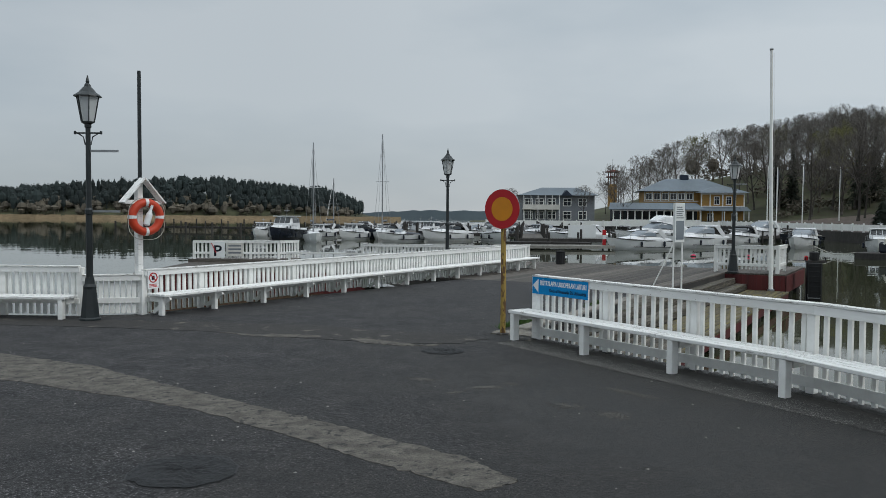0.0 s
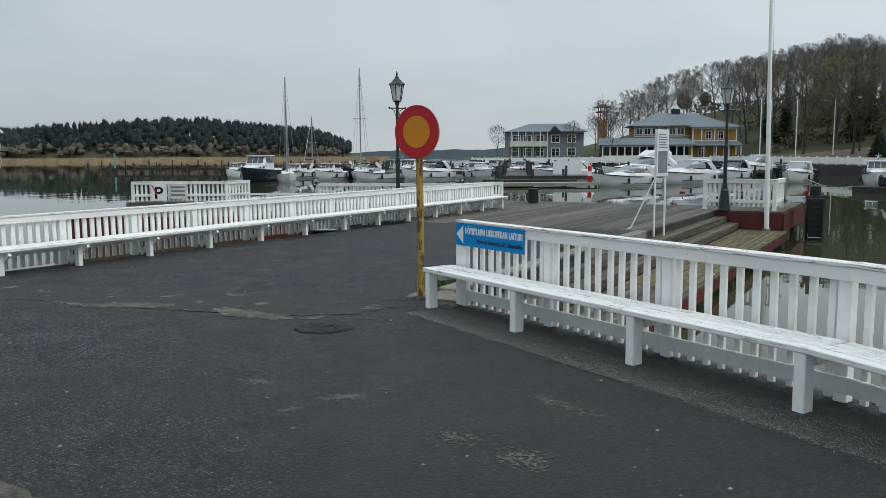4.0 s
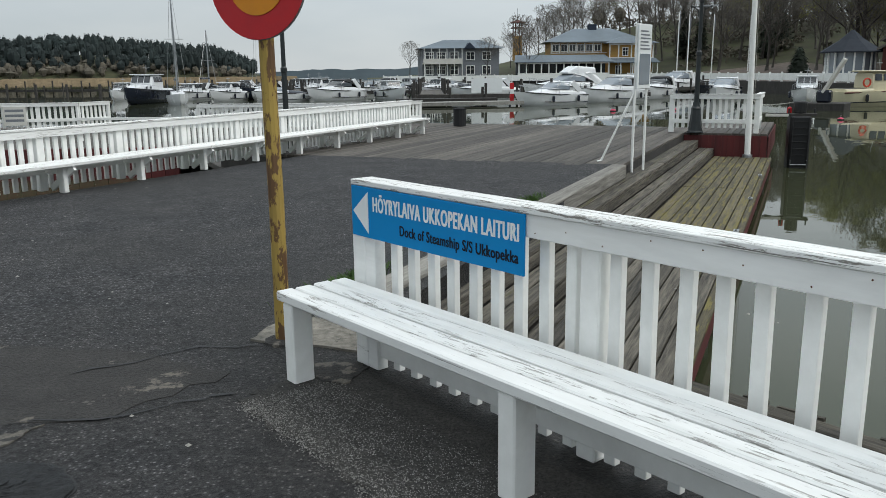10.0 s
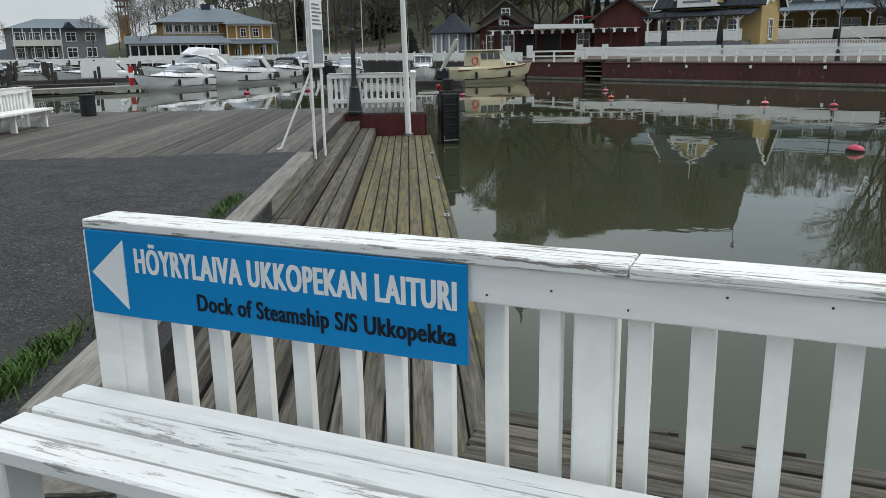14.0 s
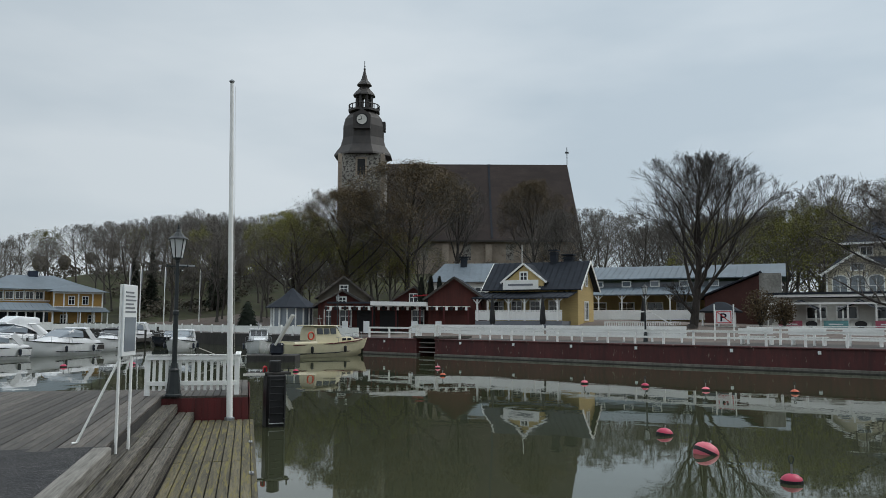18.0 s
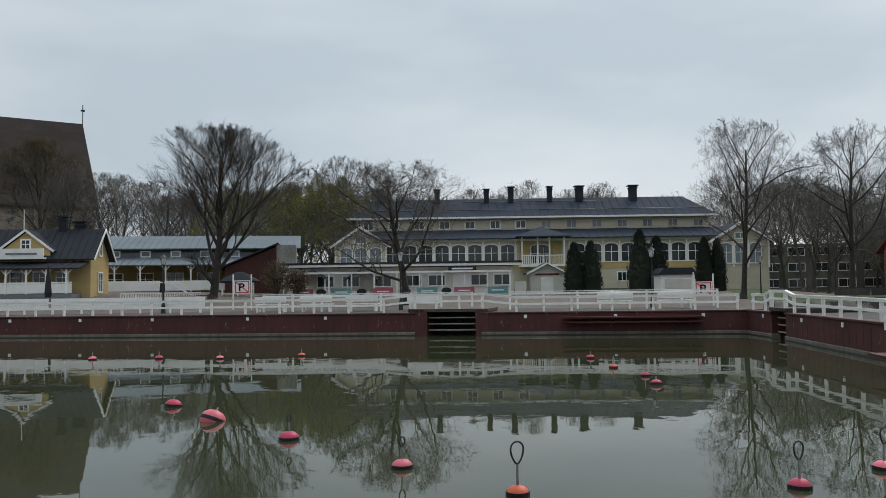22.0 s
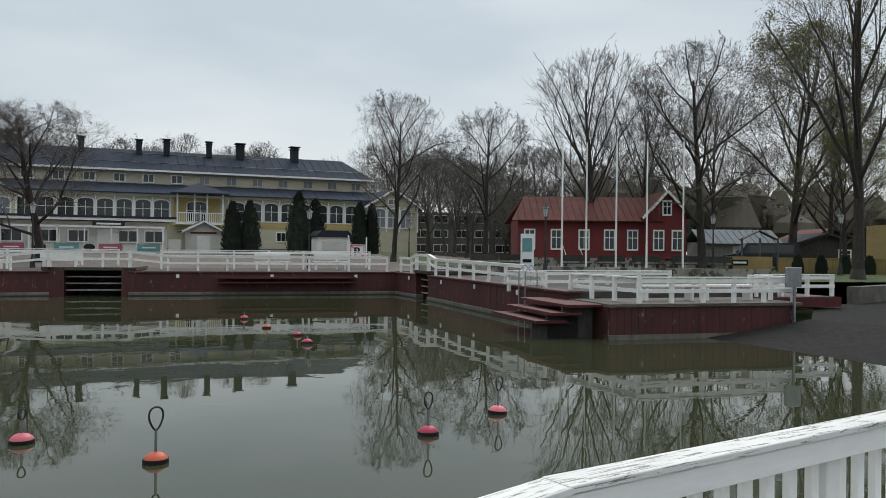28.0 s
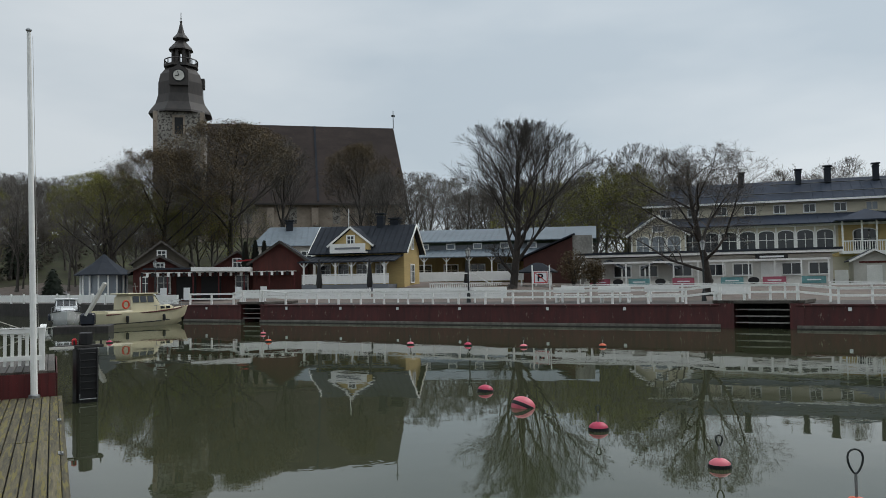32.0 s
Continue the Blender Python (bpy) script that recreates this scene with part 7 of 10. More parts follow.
# ---- buildings ----
def ring_frame(inner, outer, y0, y1):
    """A closed frame between two outlines of equally many corners, from y0 to y1."""
    me, n = Mesh(), len(inner)
    me.add([(x, y, z) for y in (y0, y1) for line in (inner, outer) for x, z in line],
           [q for i in range(n) for k in ((i + 1) % n,) for q in ((i, k, n + k, n + i), (2 * n + i, 3 * n + i, 3 * n + k, 2 * n + k), (i, 2 * n + i, 2 * n + k, k), (n + i, n + k, 3 * n + k, 3 * n + i))])
    return me


def window(parent, x, z, w, h, y=-0.04, kind="cross", frame_mat=None, pane_mat=None, n=2, rows=2, m=None):
    """A framed window on a wall that faces -y; x is its middle and z its foot."""
    y -= 0.06
    fm, t = frame_mat or WHITE, 0.11
    inner = [(x - w / 2, z), (x + w / 2, z)]
    outer = [(x - w / 2 - t, z - t), (x + w / 2 + t, z - t)]
    if kind == "arch":
        k = 8
        inner += [(x + w / 2 * math.cos(math.pi * i / k), z + h + 0.26 * math.sin(math.pi * i / k)) for i in range(k + 1)]
        outer += [(x + (w / 2 + t) * math.cos(math.pi * i / k), z + h + (0.26 + t) * math.sin(math.pi * i / k)) for i in range(k + 1)]
    else:
        inner += [(x + w / 2, z + h), (x - w / 2, z + h)]
        outer += [(x + w / 2 + t, z + h + t), (x - w / 2 - t, z + h + t)]
    win = part("window", ring_frame(inner, outer, y, y + 0.09), fm, parent, "", m)
    part("pane", Mesh().wall_prism(inner, y + 0.045, y + 0.06), pane_mat or PANE, win)
    for i in range(1, n):
        u = x - w / 2 + w * i / n
        part("glazing_bar", Mesh().box(u - 0.03, u + 0.03, y + 0.02, y + 0.08, z, z + h), fm, win)
    for i in range(1, rows):
        u = z + h * (0.62 if rows == 2 else i / rows)
        part("transom", Mesh().box(x - w / 2, x + w / 2, y + 0.025, y + 0.075, u - 0.025, u + 0.025), fm, win)
    return win


def sheet_roof(parent, corners, mat_, seam=0.7, label="", name="roof", thick=0.10):
    """One roof slope with standing seams; corners a, b along the eave, c, d along the top."""
    a, b, c, d = (Vector(p) for p in corners)
    nrm = (b - a).cross(d - a).normalized()
    nrm = nrm if nrm.z > 0 else -nrm
    me = Mesh()
    lo = nrm * -thick
    me.add([a, b, c, d, a + lo, b + lo, c + lo, d + lo], [(0, 1, 2, 3), (7, 6, 5, 4), (0, 4, 5, 1), (1, 5, 6, 2), (2, 6, 7, 3), (3, 7, 4, 0)])
    roof_part = part(name, me, mat_, parent, label)
    me = Mesh()
    n = int((b - a).length / seam)
    wide = (b - a).normalized()
    for i in range(1, n):
        p = a + (b - a) * (i / n)
        # run the seam up the slope until it meets the top or a hip
        u = i / n
        up = d.lerp(c, u)
        along = (p - a).dot(wide)
        d0, c0 = (d - a).dot(wide), (c - a).dot(wide)
        rise = (d - a) - wide * d0
        f = 1.0
        if along < d0:
            f = along / d0
        elif along > c0:
            f = ((b - a).length - along) / max(1e-3, (b - a).length - c0)
        q = p + rise * max(0, min(1, f))
        if (q - p).length > 0.2:
            me.beam(p + nrm * 0.02, q + nrm * 0.02, 0.05, 0.05)
    if me.f:
        tagged(part("standing_seams", me, mat_, roof_part), kind="stuff")
    return roof_part


def chimney(parent, x, y, z0, z1, w=0.62, mat_=None):
    ch = part("chimney", Mesh().box(x - w / 2, x + w / 2, y - w / 2, y + w / 2, z0, z1 - 0.18).box(x - w * 0.62, x + w * 0.62, y - w * 0.62, y + w * 0.62, z1 - 0.38, z1 - 0.28).box(x - w * 0.72, x + w * 0.72, y - w * 0.72, y + w * 0.72, z1 - 0.10, z1), mat_ or ROOF_DARK, parent, "dark sheet-clad chimney")
    return ch


# long cream spa hotel
hotel = thing("hotel", pose(86.4, 15.8, 0, 0, 0, -75.5), "long cream wooden hotel with blue-grey roofs and verandas", "hotel")
part("wall", Mesh().box(-22, 22, 0, 11, 0.0, 6.75), CREAM, hotel, "cream boarded lower wall")
part("upper_wall", Mesh().box(-21.2, 17.2, 3.0, 10.6, 6.75, 9.2), CREAM, hotel)
part("band", Mesh().box(-22.05, 22.05, -0.05, 0.0, 3.35, 3.95), YELLOW, hotel, "deeper yellow boarded band")
part("cornice", Mesh().box(-22.2, 22.2, -0.12, 0.0, 6.32, 6.55), WHITE, hotel)
part("plinth", Mesh().box(-22.1, 22.1, -0.06, 0.0, 0.0, 1.25), DARK_CONCRETE, hotel)
sheet_roof(hotel, [(-22.6, -0.75, 6.62), (22.6, -0.75, 6.62), (22.2, 3.0, 7.75), (-22.2, 3.0, 7.75)], ROOF_BLUE, 0.9, "", "veranda_roof")
sheet_roof(hotel, [(-22.0, 2.3, 9.12), (18.0, 2.3, 9.12), (15.6, 6.8, 11.55), (-19.6, 6.8, 11.55)], ROOF_BLUE, 0.9)
sheet_roof(hotel, [(18.0, 11.3, 9.12), (-22.0, 11.3, 9.12), (-19.6, 6.8, 11.55), (15.6, 6.8, 11.55)], ROOF_BLUE, 0.9)
sheet_roof(hotel, [(18.0, 2.3, 9.12), (18.0, 11.3, 9.12), (15.6, 6.8, 11.55), (15.6, 6.8, 11.55)], ROOF_BLUE, 0.9, "", "roof_hip")
sheet_roof(hotel, [(-22.0, 11.3, 9.12), (-22.0, 2.3, 9.12), (-19.6, 6.8, 11.55), (-19.6, 6.8, 11.55)], ROOF_BLUE, 0.9, "", "roof_hip")
part("fascia", Mesh().box(-22.1, 18.1, 2.22, 2.30, 8.95, 9.14), WHITE, hotel)
part("snow_rail", Mesh().tube([(-20.9, 3.6, 9.98), (17.2, 3.6, 9.98)], 0.04, 4).tube([(-9.5, 5.6, 11.08), (6.5, 5.6, 11.08)], 0.04, 4), IRON, hotel)
for i in range(14):
    window(hotel, -19.8 + i * 2.76, 7.95, 0.95, 0.72, 2.96, rows=1, pane_mat=PALE_PANE if i > 6 else PANE, frame_mat=CREAM if i > 6 else WHITE)
for i in range(8):
    window(hotel, -17.0 + i * 1.72, 4.10, 1.38, 1.60, kind="arch")
for i in range(8):
    window(hotel, 2.4 + i * 1.76, 4.10, 1.38, 1.60, kind="arch")
for x in [-17.86 + 1.72 * i for i in range(9)] + [1.52 + 1.76 * i for i in range(9)]:
    part("pilaster", Mesh().box(x - 0.07, x + 0.07, -0.07, 0.0, 3.95, 6.35), WHITE, hotel)
for x in (7.2, 9.4, 12.6, 15.0, 20.4):
    window(hotel, x, 2.05, 1.3, 0.85, rows=1, n=3)
for x, w in ((-6.75, 0.55), (-4.0, 0.6), (0.37, 0.55), (3.7, 0.8), (9.75, 0.8), (-18.8, 0.55), (-12.3, 0.6)):
    chimney(hotel, x, 6.0, 10.6, 12.8 if x > -5 else 12.6, w)
for sx, w in ((-20.2, 5.2), (18.9, 5.8)):  # gabled end pavilions
    wing = part("wing", Mesh().box(sx - w / 2, sx + w / 2, -1.6, 0.0, 0.0, 6.0).wall_prism([(sx - w / 2, 6.0), (sx + w / 2, 6.0), (sx, 7.75)], -1.6, 3.2), CREAM, hotel, "gabled cream end pavilion")
    for s in (-1, 1):
        part("wing_roof", Mesh().beam((sx, 0.7, 7.86), (sx + s * (w / 2 + 0.5), 0.7, 5.80), 5.4, 0.10), ROOF_BLUE, hotel)
        part("bargeboard", Mesh().beam((sx, -2.05, 7.84), (sx + s * (w / 2 + 0.5), -2.05, 5.78), 0.06, 0.22), WHITE, hotel)
    for x in (sx - 1.5, sx, sx + 1.5):
        window(hotel, x, 3.7, 1.15, 1.75, -1.64, "arch", pane_mat=PALE_PANE)
    window(hotel, sx, 6.25, 1.0, 0.5, -1.64, rows=1, pane_mat=PALE_PANE)
    for x in (sx - w / 2, sx - 0.75, sx + 0.75, sx + w / 2):
        part("pilaster", Mesh().box(x - 0.08, x + 0.08, -1.68, -1.60, 3.2, 6.0), WHITE, hotel)
bal = part("balcony", Mesh().box(-3.8, 0.7, -2.6, 0.0, 3.55, 3.80), WHITE, hotel, "projecting white balcony bay")
part("balcony_roof", Mesh().add([(-4.3, -3.1, 6.65), (1.2, -3.1, 6.65), (1.2, 0.6, 6.65), (-4.3, 0.6, 6.65), (-1.55, -0.8, 7.75), (-1.55, 0.8, 7.75), (-4.3, -3.1, 6.55), (1.2, -3.1, 6.55), (1.2, 0.6, 6.55), (-4.3, 0.6, 6.55)], [(0, 1, 4), (1, 2, 5, 4), (2, 3, 5), (3, 0, 4, 5), (6, 9, 8, 7), (0, 6, 7, 1), (1, 7, 8, 2), (2, 8, 9, 3), (3, 9, 6, 0)]), ROOF_BLUE, hotel)
for x in (-3.7, -2.1, -0.9, 0.6):
    part("balcony_post", Mesh().box(x - 0.07, x + 0.07, -2.55, -2.41, 3.80, 6.55), WHITE, bal)
for i in range(22):
    part("baluster", Mesh().box(-3.7 + 0.2 * i, -3.64 + 0.2 * i, -2.52, -2.46, 3.80, 4.65), WHITE, bal)
part("balcony_rail", Mesh().box(-3.8, 0.7, -2.56, -2.42, 4.65, 4.75), WHITE, bal)
window(hotel, -1.55, 3.95, 1.9, 1.7, -0.05, "arch", n=3)
part("balcony_wall", Mesh().box(-3.8, 0.7, -0.055, -0.01, 3.9, 6.3), YELLOW, hotel)

# white bar pavilion with a glazed terrace
bar = thing("bar_pavilion", pose(69.1, 27.1, 0, 0, 0, -75.5), "long low white bar pavilion with a flat roof", "restaurant")
part("wall", Mesh().box(-10, 9.6, 0, 6, 0.2, 3.35), OFF_WHITE, bar)
part("flat_roof", Mesh().box(-10.5, 10.2, -1.0, 6.4, 3.42, 3.62), WHITE, bar, "flat roof with white edge")
part("roof_edge", Mesh().box(-10.55, 10.25, -1.05, 6.45, 3.62, 3.80), ROOF_DARK, bar)
for x in (-6.8, -4.6, -1.8, 0.8, 2.9, 6.6, 8.6):
    window(bar, x, 1.75, 1.35, 0.85, rows=1, n=2)
part("door", Mesh().box(4.3, 5.9, -0.06, 0.0, 0.6, 2.75), WHITE, bar, "white double door")
part("sign", Mesh().box(3.9, 6.3, -1.10, -1.06, 2.95, 3.35), BLACK, bar, "black name board")
part("sign_text", Mesh().box(4.2, 6.0, -1.13, -1.10, 3.08, 3.22), PLAIN_WHITE, bar, "line of white lettering")
terrace = thing("terrace", pose(66.4, 26.4, 0, 0, 0, -75.5), "white glazed terrace frame before the bar", "terrace")
for i in range(11):
    part("post", Mesh().box(-10 + i * 1.9, -9.9 + i * 1.9, 0, 0.1, 0.2, 2.95), WHITE, terrace)
part("beam", Mesh().box(-10, 9.2, 0, 0.1, 2.80, 2.95), WHITE, terrace)
part("parapet", Mesh().box(-10, 9.2, 0.0, 0.08, 0.2, 1.15), OFF_WHITE, terrace)
for i, x in enumerate((-8.3, -5.1, -1.6, 2.1, 5.2, 8.0)):
    ban = part("banner", Mesh().box(x - 0.85, x + 0.85, -0.05, -0.01, 1.0, 1.55), (ROSE, TEAL)[i % 2], terrace, ("rose-red banner", "teal banner")[i % 2])
    part("banner_text", Mesh().box(x - 0.5, x + 0.5, -0.07, -0.05, 1.22, 1.32), PLAIN_WHITE, ban, "faint line of lettering")
for x in (-3.4, 0.3, 3.7, -6.8):
    part("oval_sign", Mesh().lathe([(0.42, 0), (0.42, 0.05)], 16), BLACK, terrace, "black oval sign", pose(x, -0.02, 1.28, 90, 0, 0) @ Matrix.Diagonal((1, 0.62, 1, 1)))
for i in range(18):
    part("planter", Mesh().box(-9.7 + i * 1.06, -9.1 + i * 1.06, 0.25, 0.55, 1.15, 1.35), OFF_WHITE, terrace)
for x, gx in ((-7.2, 2.6), (-3.0, 2.6)):  # little gabled porches
    ob = thing("porch", pose(69.1, 27.1, 0, 0, 0, -75.5) @ pose(x - 0.6, -1.5, 0), "small gabled porch at the bar", "porch", "bar porches")
    part("post", Mesh().box(-1.2, -1.08, 0, 0.12, 0.2, 2.4), WHITE, ob)
    part("post", Mesh().box(1.08, 1.2, 0, 0.12, 0.2, 2.4), WHITE, ob)
    for s in (-1, 1):
        part("roof", Mesh().beam((0, 0.7, 3.15), (s * 1.5, 0.7, 2.35), 1.8, 0.08), ROOF_DARK, ob)
        part("bargeboard", Mesh().beam((0, -0.22, 3.12), (s * 1.5, -0.22, 2.32), 0.05, 0.07), HOUSE_GREY, ob)
portico = thing("portico", pose(74.2, 15.2, 0, 0, 0, -75.5), "white gabled entrance pavilion with lettering", "pavilion")
part("wall", Mesh().box(-1.5, 1.5, 0, 3, 0.2, 2.75).wall_prism([(-1.5, 2.75), (1.5, 2.75), (0, 3.5)], 0, 3), OFF_WHITE, portico)
for s in (-1, 1):
    part("roof", Mesh().beam((0, 1.4, 3.62), (s * 1.85, 1.4, 2.68), 3.6, 0.09), ROOF_DARK, portico)
    part("bargeboard", Mesh().beam((0, -0.44, 3.6), (s * 1.85, -0.44, 2.66), 0.05, 0.16), WHITE, portico)
part("door", Mesh().box(-0.55, 0.55, -0.05, 0, 0.6, 2.35), WHITE, portico)
part("lettering", Mesh().box(-1.1, 1.1, -0.05, 0, 2.52, 2.68), ROOF_RED, portico, "line of red lettering")
for s in (-1, 1):
    part("wing_panel", Mesh().box(s * 2.4 - 0.5, s * 2.4 + 0.5, -0.1, 0, 0.4, 2.0), WHITE, portico)
kiosk = thing("kiosk", pose(68.8, 4.1, 0, 0, 0, -75.5), "small white kiosk with a dark roof", "kiosk")
part("wall", Mesh().box(-1.35, 1.35, 0, 2.2, 0.2, 2.3), WHITE, kiosk)
part("roof", Mesh().box(-1.55, 1.55, -0.2, 2.4, 2.3, 2.42).wall_prism([(-1.55, 2.42), (1.55, 2.42), (1.1, 2.85), (-1.1, 2.85)], -0.2, 2.4), ROOF_DARK, kiosk)
part("hatch", Mesh().box(-1.05, 1.05, -0.05, 0, 1.2, 1.95), OFF_WHITE, kiosk)

# yellow cafe house with veranda
cafe = thing("cafe_house", pose(52.7, 50.3, 0, 0, 0, -69), "yellow wooden cafe house with white veranda and dark roof", "cafe")
cafe.matrix_basis = cafe.matrix_basis @ pose(-0.44, 0, 0) @ Matrix.Diagonal((0.91, 0.91, 1.0, 1))
W2, EV, RG = 4.3, 4.25, 6.35
part("wall", Mesh().box(-W2, W2, 0, 5.0, 0.2, EV), YELLOW, cafe)
gab = Mesh().add([(W2, 0, EV), (W2, 5, EV), (W2, 2.5, RG), (-W2, 0, EV), (-W2, 5, EV), (-W2, 2.5, RG)], [(0, 1, 2), (3, 5, 4), (0, 2, 5, 3), (1, 4, 5, 2)])
part("gable", gab, YELLOW, cafe)
sheet_roof(cafe, [(-W2 - 0.5, -0.6, EV - 0.22), (W2 + 0.5, -0.6, EV - 0.22), (W2 + 0.5, 2.5, RG + 0.12), (-W2 - 0.5, 2.5, RG + 0.12)], ROOF_DARK, 0.55)
sheet_roof(cafe, [(W2 + 0.5, 5.6, EV - 0.22), (-W2 - 0.5, 5.6, EV - 0.22), (-W2 - 0.5, 2.5, RG + 0.12), (W2 + 0.5, 2.5, RG + 0.12)], ROOF_DARK, 0.55)
for s in (-1, 1):
    part("bargeboard", Mesh().beam((s * (W2 + 0.5), 2.5, RG + 0.05), (s * (W2 + 0.5), -0.6, EV - 0.28), 0.06, 0.2).beam((s * (W2 + 0.5), 2.5, RG + 0.05), (s * (W2 + 0.5), 5.6, EV - 0.28), 0.06, 0.2), WHITE, cafe)
dorm = part("dormer", Mesh().wall_prism([(-2.6, EV - 0.2), (1.2, EV - 0.2), (1.2, EV + 0.45), (-0.7, EV + 1.80), (-2.6, EV + 0.45)], -0.25, 2.4), YELLOW, cafe, "gabled yellow dormer")
for s in (-1, 1):
    part("dormer_roof", Mesh().beam((-0.7, 1.0, EV + 1.98), (-0.7 + s * 2.25, 1.0, EV + 0.38), 2.9, 0.08), ROOF_DARK, dorm)
    part("dormer_bargeboard", Mesh().beam((-0.7, -0.48, EV + 1.95), (-0.7 + s * 2.25, -0.48, EV + 0.35), 0.06, 0.16), WHITE, dorm)
window(cafe, -0.7, EV + 0.45, 0.6, 0.75, -0.30)
part("dormer_balcony", Mesh().box(-2.4, 1.0, -1.2, -0.25, EV - 0.22, EV - 0.09).box(-2.4, 1.0, -1.2, -1.12, EV - 0.09, EV + 0.56), WHITE, cafe, "white balcony with a name board")
part("balcony_text", Mesh().box(-1.9, 0.5, -1.23, -1.2, EV + 0.08, EV + 0.24), HOUSE_GREY, cafe, "line of grey lettering")
sheet_roof(cafe, [(-W2 - 0.6, -2.7, 3.32), (W2 - 0.1, -2.7, 3.32), (W2 - 0.1, 0.0, 3.85), (-W2 - 0.6, 0.0, 3.85)], ROOF_DARK, 0.55, "", "veranda_roof")
part("veranda_floor", Mesh().box(-W2 - 0.3, W2 - 0.7, -2.5, 0, 0.2, 1.45), HOUSE_GREY, cafe)
for i in range(6):
    x = -W2 - 0.1 + i * 1.52
    vp = part("veranda_post", Mesh().box(x - 0.07, x + 0.07, -2.5, -2.36, 1.45, 3.32), WHITE, cafe)
    part("bracket", Mesh().beam((x - 0.45, -2.43, 3.27), (x, -2.43, 2.82), 0.06, 0.08).beam((x + 0.45, -2.43, 3.27), (x, -2.43, 2.82), 0.06, 0.08), WHITE, vp)
part("veranda_rail", Mesh().box(-W2 - 0.3, W2 - 0.7, -2.48, -2.40, 2.20, 2.30), WHITE, cafe)
part("veranda_panel", Mesh().box(-W2 - 0.3, W2 - 0.7, -2.46, -2.42, 1.50, 2.18), WHITE, cafe)
for x in (-3.3, -1.5, 0.3, 2.1):
    window(cafe, x, 2.05, 0.85, 1.0, -0.04)
side_m = pose(W2 + 0.01, 0, 0, 0, 0, 90)
window(cafe, 2.5, 4.4, 0.6, 0.8, -0.03, m=side_m)
window(cafe, 2.5, 1.6, 1.0, 1.4, -0.03, m=side_m)
for i in range(4):
    part("step", Mesh().box(3.6, 4.8, -2.2 + 0.3 * i, -1.9 + 0.3 * i, 0.2, 0.5 + 0.2 * i), WHITE, cafe, "", side_m)
chimney(cafe, 1.3, 2.5, 6.0, 7.5, 0.6)
chimney(cafe, 2.6, 2.9, 6.0, 7.1, 0.8)
part("flagpole", Mesh().tube([(-1.8, 2.2, 5.2), (-1.8, 2.2, 8.0)], 0.04, 6), WHITE, cafe)
for i, (x, y) in enumerate(((46.6, 49.6), (49.0, 46.6), (59.5, 44.6))):
    ob = thing("parasol", pose(x, y, 0.3), "closed black parasol standing on the terrace", "parasol", "closed parasols")
    part("pole", Mesh().tube([(0, 0, 0), (0, 0, 3.1)], 0.035, 6), WHITE, ob)
    part("canopy", Mesh().lathe([(0.20, 0.9), (0.24, 1.2), (0.16, 2.2), (0.05, 3.1)], 9), BLACK, ob, "folded black canopy")
fence_c = thing("terrace_fence", facing((53.0, 43.8), (58.5, 40.5), 0.3), "white slatted terrace fence with stairs", "fence")
for i in range(34):
    part("slat", Mesh().box(i * 0.19, i * 0.19 + 0.09, 0, 0.04, 0, 1.05), WHITE, fence_c)
part("rail", Mesh().box(0, 6.4, -0.04, 0.08, 1.05, 1.13), WHITE, fence_c)
part("stair_rail", Mesh().beam((3.6, -0.4, 1.9), (5.4, -0.4, 0.9), 0.06, 0.1).beam((1.8, -0.4, 1.9), (3.6, -0.4, 1.9), 0.06, 0.1), WHITE, fence_c)

# long low building with a light sheet roof
long_b = thing("long_building", pose(69.9, 47.6, 0, 0, 0, -66), "long dark building with a light metal roof", "building")
part("wall", Mesh().box(-9.5, 9, 0, 8, 0.2, 5.2), HOUSE_GREY, long_b)
sheet_roof(long_b, [(-10, -0.6, 5.55), (9.5, -0.6, 5.55), (9.5, 4.0, 7.0), (-10, 4.0, 7.0)], ROOF_LIGHT, 0.6)
sheet_roof(long_b, [(9.5, 8.6, 5.55), (-10, 8.6, 5.55), (-10, 4.0, 7.0), (9.5, 4.0, 7.0)], ROOF_LIGHT, 0.6)
sheet_roof(long_b, [(-9.5, -3.0, 3.95), (7.0, -3.0, 3.95), (7.0, 0, 4.75), (-9.5, 0, 4.75)], ROOF_LIGHT, 0.6, "", "porch_roof")
for i in range(8):
    part("porch_post", Mesh().box(-9.2 + i * 2.2, -9.08 + i * 2.2, -2.9, -2.78, 0.3, 3.95), WHITE, long_b)
for i in range(6):
    window(long_b, -7.5 + i * 2.7, 4.85, 0.7, 0.4, rows=1, n=1, pane_mat=PALE_PANE)
    window(long_b, -7.5 + i * 2.7, 1.9, 1.3, 1.3)
part("parapet", Mesh().box(-9.5, 7.0, -2.95, -2.85, 1.6, 2.5), WHITE, long_b)
part("lower_wall", Mesh().box(-9.5, 9.0, -0.035, -0.003, 0.2, 3.95), STRAW, long_b, "straw-yellow boarded wall behind the porch")
for i in range(8):
    x = -9.14 + i * 2.2
    part("bracket", Mesh().beam((x - 0.4, -2.84, 3.9), (x, -2.84, 3.45), 0.06, 0.08).beam((x + 0.4, -2.84, 3.9), (x, -2.84, 3.45), 0.06, 0.08), WHITE, long_b)
board_wall = thing("board_fence", facing((57.4, 43.0), (58.6, 39.2), 0.3), "low brown board fence round the terrace", "fence")
for i in range(3):
    part("board", Mesh().box(0, 4.0, 0, 0.04, 0.05 + i * 0.29, 0.31 + i * 0.29), BUD_BROWN, board_wall)
